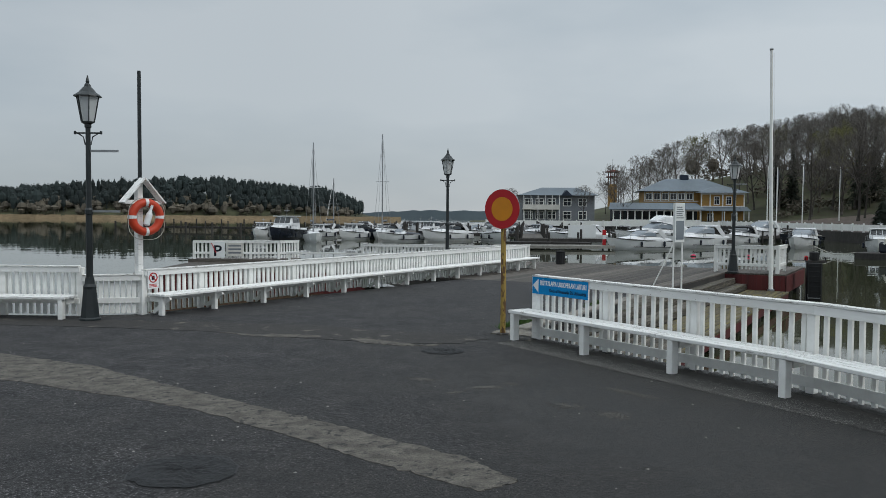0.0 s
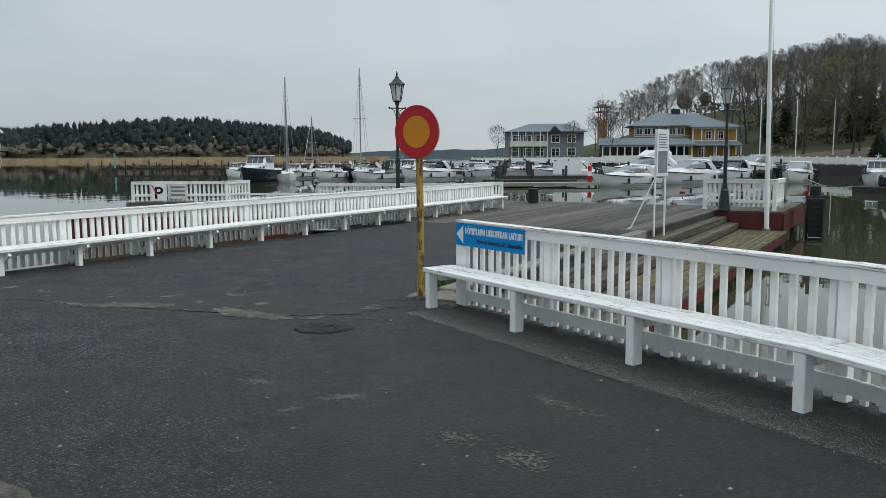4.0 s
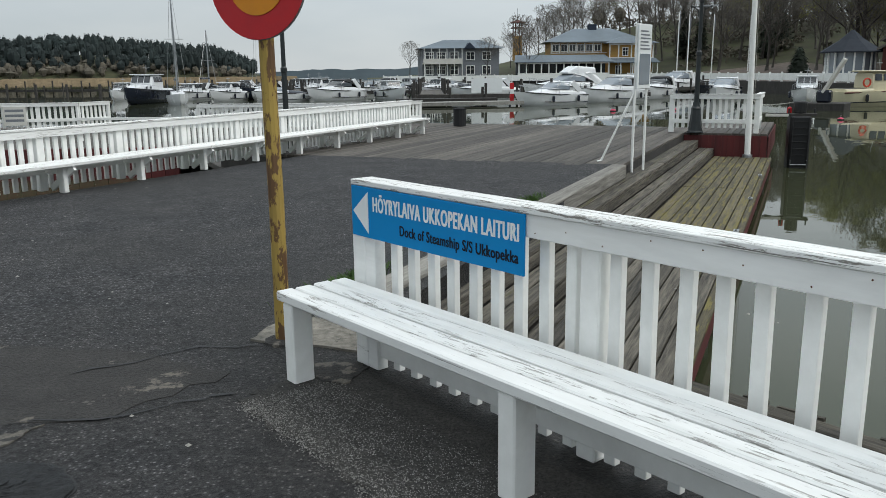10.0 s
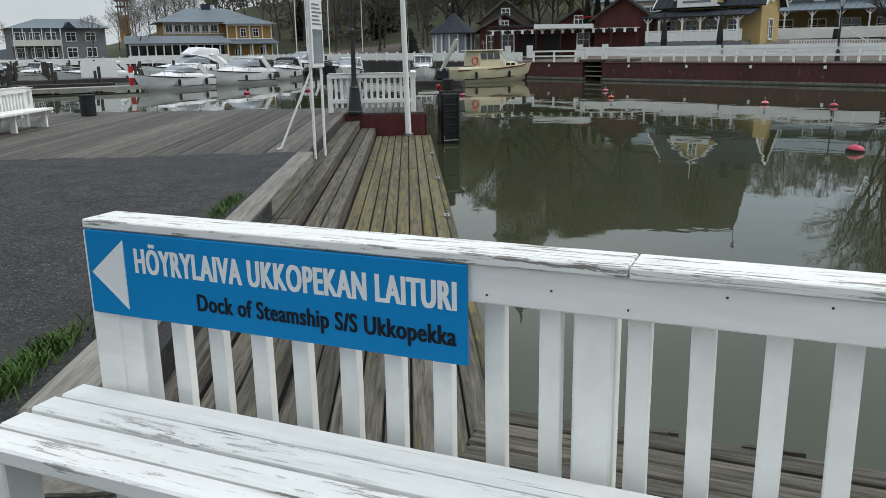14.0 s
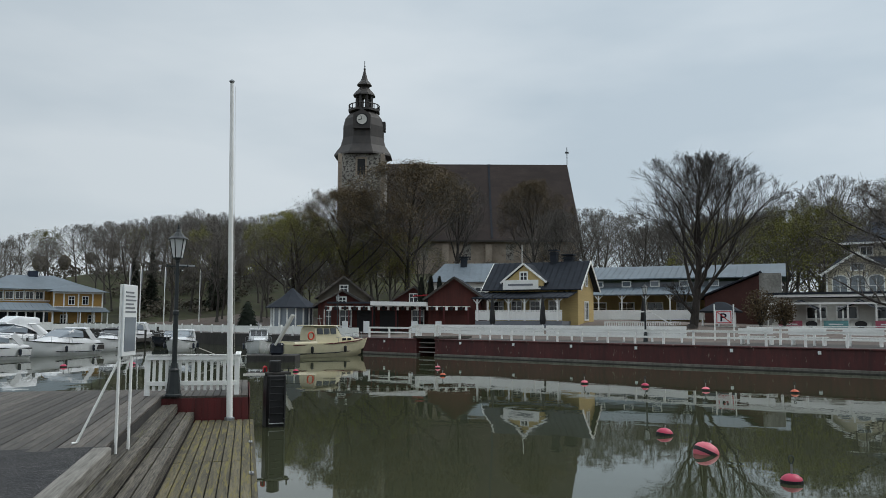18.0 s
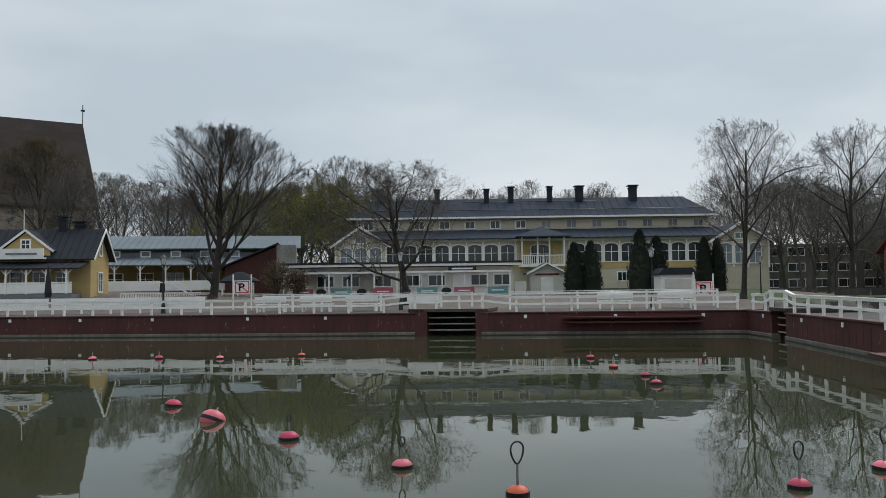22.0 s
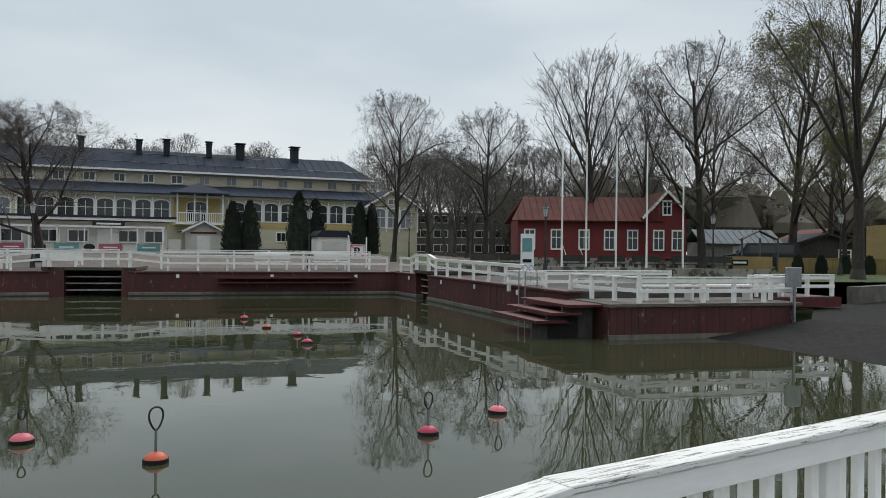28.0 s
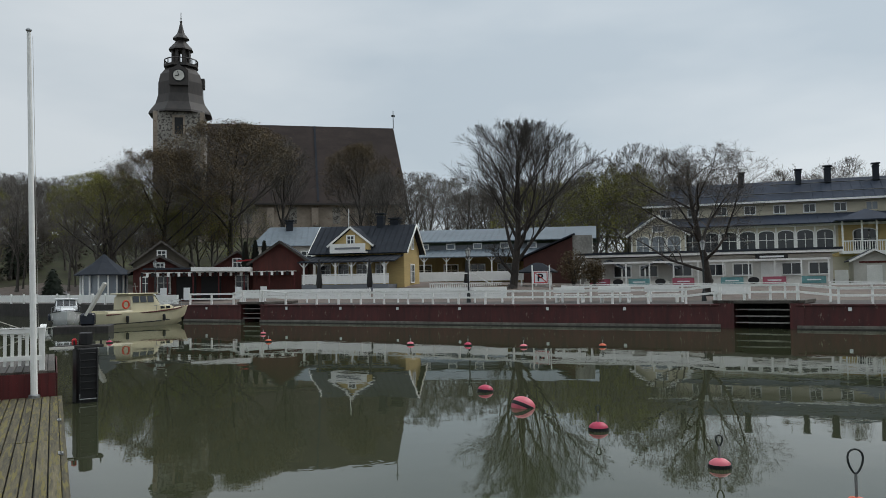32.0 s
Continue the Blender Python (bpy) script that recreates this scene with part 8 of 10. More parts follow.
brick = thing("brick_shed", pose(67.8, 40.0, 0, 0, 0, -66), "brick shed with a dark sloping roof", "shed")
part("wall", Mesh().wall_prism([(-3.2, 0.2), (3.0, 0.2), (3.0, 5.5), (1.4, 5.5), (-3.2, 3.6)], 0, 5), BRICK, brick)
part("side_wall", Mesh().box(1.3, 3.05, -0.05, 5.05, 0.2, 5.6), CONCRETE, brick)
part("roof", Mesh().beam((-3.8, 2.5, 3.5), (1.5, 2.5, 5.75), 5.6, 0.12), ROOF_DARK, brick)
kiosk2 = thing("kiosk", pose(60.5, 38.2, 0, 0, 0, -70), "dark pavilion kiosk with open sides", "kiosk")
part("roof", Mesh().lathe([(2.0, 2.15), (2.1, 2.25), (0.5, 2.95), (0.1, 3.0)], 4, turn=math.pi / 4), ROOF_DARK, kiosk2)
for x in (-1.2, 0, 1.2):
    part("post", Mesh().box(x - 0.06, x + 0.06, -1.2, -1.08, 0.2, 2.2), WHITE, kiosk2)
part("counter", Mesh().box(-1.3, 1.3, -1.15, 1.2, 0.2, 1.1), OFF_WHITE, kiosk2)
roof2 = thing("roof_house", pose(72.5, 72.0, 0, 0, 0, -50), "house with a light blue metal roof behind", "house")
part("wall", Mesh().box(-9, 9, 0, 8, 0.5, 6.2), OFF_WHITE, roof2)
sheet_roof(roof2, [(-9.6, -0.6, 6.1), (9.6, -0.6, 6.1), (8.0, 4.0, 8.6), (-8.0, 4.0, 8.6)], ROOF_LIGHT, 0.7)
sheet_roof(roof2, [(9.6, 8.6, 6.1), (-9.6, 8.6, 6.1), (-8.0, 4.0, 8.6), (8.0, 4.0, 8.6)], ROOF_LIGHT, 0.7)
for i in range(5):
    window(roof2, -6.4 + 3.2 * i, 4.2, 1.1, 1.2)
chimney(roof2, -5.5, 3.4, 8.0, 9.4, 0.8)


# red sheds and restaurants along the quay
SHED_RED = mat("weathered_red_boards", (0.105, 0.028, 0.022), (0.060, 0.022, 0.018), rough=0.85, scale=4, stretch=(4, 4, 0.3), bump=0.3)
for x, y, top in [(50.1, 61.9, 5.19), (50.7, 61.3, 5.34), (51.3, 60.8, 5.28)]:
    thuja(x, y, 0.1, top - 0.1, 0.42)
def gable_house(name, m, w, d, z0, eave, ridge_z, wall, roof, label, category, front=(), trim=WHITE, group=""):
    """A house whose gable faces -y."""
    ob = thing(name, m, label, category, group)
    part("wall", Mesh().wall_prism([(-w / 2, z0), (w / 2, z0), (w / 2, eave), (0, ridge_z), (-w / 2, eave)], 0, d), wall, ob)
    k = (ridge_z - eave) / (w / 2)
    for s in (-1, 1):
        part("roof", Mesh().beam((0, d / 2, ridge_z + 0.10), (s * (w / 2 + 0.4), d / 2, eave - 0.4 * k + 0.10), d + 0.8, 0.09), roof, ob)
        part("bargeboard", Mesh().beam((0, -0.42, ridge_z + 0.05), (s * (w / 2 + 0.4), -0.42, eave - 0.4 * k + 0.05), 0.05, 0.18), trim, ob)
    for x, z, ww, hh in front:
        window(ob, x, z, ww, hh)
    return ob


gable_house("red_shed", pose(48.2, 55.5, 0, 0, 0, -50), 4.5, 6, 0.2, 3.4, 5.0, SHED_RED, ROOF_DARK, "dark red gabled shed beside the cafe", "shed", (), trim=GREY_WOOD)
gable_house("red_shed", pose(44.6, 66.5, 0, 0, 0, -40), 4.4, 6, 0.2, 2.9, 4.1, SHED_RED, ROOF_DARK, "dark red gabled harbour shed", "shed", ((0, 2.75, 0.55, 0.75), (-1.2, 1.0, 0.7, 1.3)), trim=GREY_WOOD)
rest = thing("restaurant", pose(46.2, 60.0, 0, 0, 0, -48), "low red restaurant with striped awning and glass front", "restaurant")
part("wall", Mesh().box(-6.2, 6.0, 0, 5, 0.2, 2.9), SHED_RED, rest)
part("roof", Mesh().box(-6.5, 6.3, -0.4, 5.3, 2.9, 3.05), ROOF_DARK, rest)
part("awning", Mesh().beam((-6.2, -1.2, 2.62), (6.0, -1.2, 2.62), 2.2, 0.06), OFF_WHITE, rest, "pale striped awning")
for i in range(30):
    part("awning_valance", Mesh().box(-6.2 + i * 0.407, -6.0 + i * 0.407, -2.34, -2.30, 2.30, 2.62), WHITE if i % 2 else BLACK, rest)
for x in (-4.9, 1.4):
    window(rest, x, 1.0, 0.9, 1.3)
for x in (-3.9, -1.9, 2.4, 4.2):  # black panels on the wall paint the shade of the serving bays
    part("bay_opening", Mesh().box(x, x + 1.6, -0.05, 0.0, 0.5, 2.3), BLACK, rest, "black panel for the shaded serving bay")
part("white_canopy", Mesh().beam((-2.2, -1.7, 2.86), (2.4, -1.7, 2.80), 2.6, 0.34), WHITE, rest, "flat white canopy over the bays")
for i in range(7):
    part("post", Mesh().box(-6.2 + i * 2.0, -6.1 + i * 2.0, -2.3, -2.2, 0.2, 2.6), HOUSE_RED, rest)
for x in (-4.6, -2.8, 1.2, 3.2):  # menu boards and heaters
    part("menu_board", Mesh().box(x, x + 0.5, -2.8, -2.75, 0.4, 1.4), PLAIN_WHITE, rest)
red_canopy = solid("canopy", Mesh().beam((-2.2, 0, 0), (2.2, 0, 0.35), 1.6, 0.08), RED, "bright red canopy over the terrace", "canopy", m=pose(50.0, 59.5, 3.6, 0, 0, -48))
pav = thing("pavilion", pose(42.2, 71.1, 0, 0, 0, -45), "white glazed hexagonal pavilion with dark roof", "pavilion")
part("glass_wall", Mesh().lathe([(1.9, 0.3), (1.9, 2.6)], 8), PALE_PANE, pav)
for i in range(16):
    a = i * math.pi / 8
    part("mullion", Mesh().box(-0.06, 0.06, -0.06, 0.06, 0.3, 2.6), WHITE, pav, "", pose(1.92 * math.cos(a), 1.92 * math.sin(a), 0, 0, 0, math.degrees(a)))
part("sill_band", Mesh().lathe([(1.97, 0.2), (1.97, 0.9)], 8), WHITE, pav)
part("roof", Mesh().lathe([(2.5, 2.55), (2.5, 2.65), (1.0, 3.6), (0.1, 4.4)], 8), ROOF_DARK, pav)
gable_house("villa", pose(50.5, 74.5, 0, 0, 0, -40), 5.2, 6, 0.2, 3.9, 5.9, FAR_BARE, ROOF_DARK, "dark gabled villa among garden trees", "villa", ((-1.2, 2.0, 0.9, 1.2), (1.2, 2.0, 0.9, 1.2), (0, 4.2, 0.7, 0.8)), trim=GREY_WOOD)
gable_house("villa", pose(54.8, 68.5, 0, 0, 0, -40), 4.4, 6, 0.2, 3.4, 4.8, SHED_RED, ROOF_DARK, "dark red gabled house among garden trees", "house", ((0, 3.3, 0.7, 0.8),), trim=GREY_WOOD)

# stone church on the hill
church = thing("church", pose(126.3, 129.7, 0, 0, 0, -42.4), "large grey stone church with a steep brown roof", "church")
part("wall", Mesh().box(-21, 20.5, -6, 14, 6, 18.6), PLASTER, church, "worn pale plastered nave wall")
nave_roof = Mesh().add([(-21, -7.2, 18.2), (21.2, -7.2, 18.2), (19.9, 4, 36.6), (-21, 4, 36.6), (-21, 15.2, 18.2), (21.2, 15.2, 18.2)], [(0, 1, 2, 3), (5, 4, 3, 2), (1, 5, 2), (0, 3, 4), (0, 4, 5, 1)])
part("roof", nave_roof, SHINGLE, church, "steep brown shingle roof")
part("eave_board", Mesh().box(-21, 21.2, -7.35, -7.15, 18.0, 18.4), COPPER, church)
part("roof_seam", Mesh().beam((2.2, -6.9, 18.8), (2.2, 3.9, 36.6), 0.42, 0.14), ROOF_DARK, church, "dark vertical band on the roof")
for x in (-12, -3, 6, 14):
    part("niche", Mesh().box(x - 0.8, x + 0.8, -6.06, -6.0, 14.2, 17.6), FIELDSTONE, church, "bricked-up window niche")
for x in (-15.5, -7.5, 1.5, 10.5, 19.8):
    part("buttress", Mesh().box(x - 0.7, x + 0.7, -7.0, -6.0, 6, 17.4), PLASTER, church)
part("weather_vane", Mesh().tube([(19.9, 4, 36.5), (19.9, 4, 40.6)], 0.09, 5).box(19.5, 20.3, 3.96, 4.04, 39.2, 39.6), IRON, church)
tower = thing("church_tower", pose(101.3, 139.0, 0, 0, 0, -42.4), "square fieldstone church tower with dark baroque spire", "church tower")
part("shaft", Mesh().box(-5.2, 4.4, 0, 9.6, 2, 36.2), FIELDSTONE, tower, "pale mortared fieldstone shaft")
for x0 in (-5.25, 3.6):
    part("quoin", Mesh().box(x0, x0 + 0.85, -0.06, 0.0, 2, 36.0), PLASTER, tower)
# black slab on the closed shaft paints the shade inside the belfry opening
part("belfry_opening", Mesh().box(-1.2, 0.4, -0.10, 0.02, 31.6, 34.9), BLACK, tower, "black panel for the shaded belfry opening")
part("opening_frame", Mesh().box(-1.6, -1.2, -0.16, 0.02, 31.3, 34.9).box(0.4, 0.8, -0.16, 0.02, 31.3, 34.9).box(-1.6, 0.8, -0.16, 0.02, 34.9, 35.3), PLASTER, tower)
MID = (-0.4, 4.8, 0)
part("cap", Mesh().lathe([(6.5, 36.0), (6.4, 36.4), (5.1, 38.2), (4.6, 40.0), (4.55, 42.5), (4.15, 44.2), (3.2, 45.4), (2.5, 45.9)], 8, at=MID, turn=math.pi / 8), COPPER, tower, "bell-shaped dark metal cap")
part("gallery", Mesh().lathe([(3.5, 45.9), (3.5, 46.4), (2.4, 46.5)], 8, at=MID, turn=math.pi / 8), COPPER, tower)
for i in range(16):
    a = i * math.pi / 8
    part("gallery_post", Mesh().box(-0.09, 0.09, -0.09, 0.09, 46.3, 47.4), COPPER, tower, "", pose(MID[0] + 3.25 * math.cos(a), MID[1] + 3.25 * math.sin(a), 0))
part("gallery_rail", Mesh().torus(3.25, 0.12, 16, 5, at=(MID[0], MID[1], 47.4), axis="z"), COPPER, tower)
for i in range(8):
    a = i * math.pi / 4 + math.pi / 8
    part("lantern_post", Mesh().box(-0.28, 0.28, -0.28, 0.28, 46.4, 49.6), COPPER, tower, "", pose(MID[0] + 1.6 * math.cos(a), MID[1] + 1.6 * math.sin(a), 0, 0, 0, math.degrees(a)))
part("lantern_cap", Mesh().lathe([(2.5, 49.5), (2.4, 49.8), (1.5, 50.8), (0.95, 51.5), (1.7, 51.9), (1.5, 52.2), (0.8, 53.0), (0.4, 54.4), (0.18, 55.4), (0.3, 55.6), (0.06, 55.8)], 8, at=MID, turn=math.pi / 8), COPPER, tower)
part("cross", Mesh().tube([(MID[0], MID[1], 55.6), (MID[0], MID[1], 57.4)], 0.07, 5).lathe([(0.02, 56.0), (0.20, 56.2), (0.02, 56.4)], 8, at=MID), IRON, tower)
clock = part("clock_gable", Mesh().wall_prism([(-2.2, 41.4), (1.4, 41.4), (1.4, 44.4), (-0.4, 45.6), (-2.2, 44.4)], -0.1, 2.4), COPPER, tower)
part("clock_rim", Mesh().lathe([(1.30, 0), (1.30, 0.08)], 24), BLACK, clock, "dark clock rim", pose(-0.4, -0.10, 43.3, 90, 0, 0))
part("clock_face", Mesh().lathe([(1.05, 0), (1.05, 0.12)], 24), OFF_WHITE, clock, "white clock face", pose(-0.4, -0.10, 43.3, 90, 0, 0))
part("clock_hand", Mesh().beam((-0.4, -0.26, 43.3), (-0.6, -0.26, 44.05), 0.06, 0.13).beam((-0.4, -0.26, 43.3), (-1.1, -0.26, 43.15), 0.06, 0.12), PLAIN_BLACK, clock)
part("side_gable", Mesh().box(3.0, 4.25, 3.9, 5.7, 41.8, 43.8), COPPER, tower)

# red house with a sheet roof in the park
red_house = thing("red_house", pose(55.7, -13.36, 0, 0, 0, -99.5), "red boarded house with white windows and tin roof", "house")
red_house.matrix_basis = red_house.matrix_basis @ Matrix.Diagonal((0.81, 0.9, 1.0, 1))
part("wall", Mesh().box(-6.4, 5.0, 0, 6.5, 0.9, 3.6), BRIGHT_RED, red_house)
part("foundation", Mesh().box(-6.45, 8.1, -0.06, 6.6, 0.0, 0.9), FIELDSTONE, red_house, "grey stone foundation")
part("gable_wing", Mesh().wall_prism([(4.6, 0.9), (8.0, 0.9), (8.0, 4.0), (6.3, 5.5), (4.6, 4.0)], -0.5, 6.6), BRIGHT_RED, red_house)
sheet_roof(red_house, [(-7.0, -0.6, 3.5), (6.0, -0.6, 3.5), (6.0, 3.2, 5.35), (-5.6, 3.2, 5.35)], ROOF_RED, 0.6)
sheet_roof(red_house, [(6.0, 7.1, 3.5), (-7.0, 7.1, 3.5), (-5.6, 3.2, 5.35), (6.0, 3.2, 5.35)], ROOF_RED, 0.6)
for s in (-1, 1):
    part("wing_roof", Mesh().beam((6.3, 3.0, 5.62), (6.3 + s * 2.15, 3.0, 3.72), 7.6, 0.09), ROOF_RED, red_house)
    part("bargeboard", Mesh().beam((6.3, -0.84, 5.58), (6.3 + s * 2.15, -0.84, 3.68), 0.05, 0.2), WHITE, red_house)
for x in (-5.4, -3.1, -0.7, 1.5, 3.5):
    window(red_house, x, 1.55, 0.75, 1.25, rows=2)
window(red_house, 5.6, 1.55, 0.75, 1.25, -0.54)
window(red_house, 7.2, 1.55, 0.75, 1.25, -0.54)
window(red_house, 6.3, 4.0, 0.6, 0.85, -0.54)
part("steps", Mesh().box(-2.4, -1.2, -1.6, 0, 0.0, 0.5).box(-2.2, -1.4, -1.0, 0, 0.5, 0.95), CONCRETE, red_house)
part("step_rail", Mesh().beam((-2.5, -1.5, 1.1), (-2.5, 0, 1.7), 0.05, 0.05).beam((-1.1, -1.5, 1.1), (-1.1, 0, 1.7), 0.05, 0.05), WHITE, red_house)
shed = thing("shed", pose(57.9, -25.9, 0, 0, 0, -99.5), "small pale shed with a grey tin roof", "shed")
part("wall", Mesh().box(-2.8, 2.8, 0, 4, 0.1, 2.15), CONCRETE, shed)
sheet_roof(shed, [(-3.1, -0.4, 2.05), (3.1, -0.4, 2.05), (3.1, 2.0, 3.15), (-3.1, 2.0, 3.15)], ROOF_LIGHT, 0.5)
sheet_roof(shed, [(3.1, 4.4, 2.05), (-3.1, 4.4, 2.05), (-3.1, 2.0, 3.15), (3.1, 2.0, 3.15)], ROOF_LIGHT, 0.5)
part("gable", Mesh().wall_prism([(-2.8, 2.1), (2.8, 2.1), (2.8, 2.12), (-2.8, 2.12)], 0, 4), CONCRETE, shed)
part("door", Mesh().box(-0.6, 0.5, -0.05, 0, 0.2, 1.9), OFF_WHITE, shed)
part("poster", Mesh().box(-0.3, 0.2, -0.07, -0.05, 1.1, 1.5), TEAL, shed)
gable_house("house", pose(70, -42, 0, 0, 0, -100), 7, 6, 0, 2.2, 3.6, DARK_WOOD, ROOF_RED, "low dark house with a red tin roof behind trees", "house", trim=DARK_WOOD)
gable_house("house", pose(60, -34.5, 0, 0, 0, -104), 6.0, 6, 0, 1.9, 2.9, DARK_WOOD, ROOF_DARK, "dark low shed behind the yellow fence", "shed", ((1.4, 0.9, 0.8, 0.7),), trim=DARK_WOOD)
villa = thing("veranda_house", pose(45.7, -34.6, 0, 0, 0, -105.6), "yellow veranda house with white glazing and tin roof", "house")
part("wall", Mesh().box(-3.2, 8, 0.4, 8, 0.2, 3.4), YELLOW, villa)
part("glazing", Mesh().box(-2.9, 8, 0.30, 0.36, 1.3, 3.1), PALE_PANE, villa)
for i in range(16):
    part("mullion", Mesh().box(-3.0 + 0.62 * i, -2.88 + 0.62 * i, 0.22, 0.34, 1.2, 3.3), WHITE, villa)
for z in (1.2, 2.55, 3.2):
    part("glazing_rail", Mesh().box(-3.0, 8, 0.22, 0.34, z, z + 0.1), WHITE, villa)
sheet_roof(villa, [(-3.8, -0.5, 3.4), (8.5, -0.5, 3.4), (8.5, 4, 4.9), (-2.2, 4, 4.9)], ROOF_LIGHT, 0.6)
part("chimney", Mesh().box(2.0, 2.7, 3.2, 3.9, 4.5, 5.9), ROOF_RED, villa)
yf = thing("board_fence", facing((45.8, -21.4), (40.4, -31.0), 0.1), "yellow board fence with small clipped thujas", "fence")
for i in range(26):
    part("board", Mesh().box(i * 0.42, i * 0.42 + 0.40, 0, 0.05, 0, 0.95), STRAW, yf)
part("cap", Mesh().box(0, 10.9, -0.03, 0.08, 0.95, 1.02), STRAW, yf)
for i in range(8):
    p = facing((45.8, -21.4), (40.4, -31.0)) @ Vector((1.0 + i * 1.25, -0.7, 0))
    thuja(p.x, p.y, 0.1, 0.95, 0.28, "small clipped conifer before the yellow fence", "small clipped conifers")
sign_y = thing("hoarding", pose(47.5, -20.3, 0, 0, 0, -101), "ochre playground hoarding with a small name board", "hoarding")
part("panel", Mesh().box(-1.2, 1.6, 0, 0.06, 0.2, 1.15), STRAW, sign_y)
part("name_board", Mesh().box(-0.9, 0.1, -0.03, 0, 0.6, 0.95), PLAIN_BLACK, sign_y)
part("name_text", Mesh().box(-0.8, 0.0, -0.05, -0.03, 0.72, 0.84), PLAIN_WHITE, sign_y, "line of pale lettering")
for x in (-0.2, 0.9, 2.0):
    part("post", Mesh().box(x, x + 0.1, 0.3, 0.4, 0.1, 2.3), GREY_WOOD, sign_y)
for s in (-1, 1):
    part("frame_roof", Mesh().beam((0.9, 0.4, 2.75), (0.9 + s * 1.1, 0.4, 2.2), 0.5, 0.06), GREY_WOOD, sign_y)
van = thing("van", pose(54.5, -25.5, 0.1, 0, 0, 70), "dark parked van behind the playground", "van")
part("body", Mesh().wall_prism([(-2.4, 0.35), (2.4, 0.35), (2.4, 1.1), (1.6, 1.25), (1.1, 1.95), (-2.3, 2.0), (-2.4, 1.2)], -0.9, 0.9), NAVY, van)
part("glazing", Mesh().wall_prism([(-2.0, 1.25), (1.3, 1.25), (1.0, 1.8), (-2.0, 1.85)], -0.92, 0.92), PANE, van)
for x in (-1.5, 1.5):
    for y in (-0.85, 0.85):
        part("wheel", Mesh().lathe([(0.33, -0.1), (0.33, 0.1)], 14), BLACK, van, "", pose(x, y, 0.33, 90, 0, 0))

plan[0] = HERE
# buildings by the marina
grey = thing("grey_house", pose(21.3, 144.7, 0.25, 0, 0, 0), "blue-grey harbour house with balcony and hipped roof", "house")
part("wall", Mesh().box(-6.6, 6.6, 0, 9, 0.0, 5.2), HOUSE_GREY, grey)
part("roof", Mesh().add([(-7.4, -0.9, 5.15), (7.4, -0.9, 5.15), (7.4, 9.8, 5.15), (-7.4, 9.8, 5.15), (-2.5, 4.4, 6.7), (4.0, 4.4, 6.7)], [(0, 1, 5, 4), (1, 2, 5), (2, 3, 4, 5), (3, 0, 4), (3, 2, 1, 0)]), ROOF_LIGHT, grey)
part("balcony", Mesh().box(-6.6, 0.0, -1.8, 0, 2.55, 2.75).box(-6.6, 0.0, -1.8, -1.72, 2.75, 3.45), OFF_WHITE, grey)
for i in range(6):
    part("balcony_post", Mesh().box(-6.5 + 1.28 * i, -6.4 + 1.28 * i, -1.75, -1.65, 0.0, 5.1), WHITE, grey)
for x in (-5.4, -3.4, -1.2, 1.6, 4.4):
    window(grey, x, 3.3, 1.3, 1.2)
    window(grey, x, 0.9, 1.3, 1.3)
part("dormer", Mesh().wall_prism([(0.4, 5.1), (2.4, 5.1), (1.4, 6.1)], -0.95, 3), ROOF_BLUE, grey)
yellow = thing("yellow_house", pose(43.6, 140.5, 0, 0, 0, -8), "ochre villa with white trim and grey roofs", "villa")
part("wall", Mesh().box(-7.5, 7.5, 0, 10, 0.0, 6.3), OCHRE, yellow)
part("frieze", Mesh().box(-7.6, 7.6, -0.06, 0, 6.0, 6.3).box(-7.6, 7.6, -0.06, 0, 4.35, 4.5), WHITE, yellow)
for i in range(8):
    part("corner_board", Mesh().box(-7.58 + i * 1.4, -7.42 + i * 1.4, -0.07, -0.01, 4.5, 6.0), WHITE, yellow)
part("roof", Mesh().add([(-8.7, -1.2, 6.2), (8.7, -1.2, 6.2), (8.7, 11.2, 6.2), (-8.7, 11.2, 6.2), (-3.2, 5, 8.6), (3.2, 5, 8.6)], [(0, 1, 5, 4), (1, 2, 5), (2, 3, 4, 5), (3, 0, 4), (3, 2, 1, 0)]), ROOF_LIGHT, yellow)
part("roof_vent", Mesh().cbox(-0.7, 0.7, 4.3, 5.7, 8.3, 9.3, 0.05), ROOF_BLUE, yellow)
part("wing", Mesh().box(1.8, 9.0, -2.6, 0, 0.0, 5.9), OCHRE, yellow)
part("wing_roof", Mesh().add([(1.0, -3.5, 5.85), (9.8, -3.5, 5.85), (9.8, 1.4, 5.85), (1.0, 1.4, 5.85), (4.2, -0.2, 7.0), (6.6, -0.2, 7.0)], [(0, 1, 5, 4), (1, 2, 5), (2, 3, 4, 5), (3, 0, 4), (3, 2, 1, 0)]), ROOF_LIGHT, yellow)
part("frieze", Mesh().box(1.7, 9.1, -2.68, -2.6, 5.55, 5.85).box(1.7, 9.1, -2.68, -2.6, 3.45, 3.6), WHITE, yellow)
for x in (1.85, 3.3, 5.4, 7.5, 8.95):
    part("corner_board", Mesh().box(x - 0.1, x + 0.1, -2.69, -2.6, 0, 5.55), WHITE, yellow)
for x in (4.4, 6.4):
    window(yellow, x, 3.9, 0.75, 1.2, -2.64)
for x in (3.4, 7.4):
    window(yellow, x, 0.9, 0.9, 1.3, -2.64)
sheet_roof(yellow, [(1.2, -4.2, 2.75), (9.8, -4.2, 2.75), (9.4, -2.6, 3.45), (1.6, -2.6, 3.45)], ROOF_LIGHT, 0.8, "", "porch_roof")
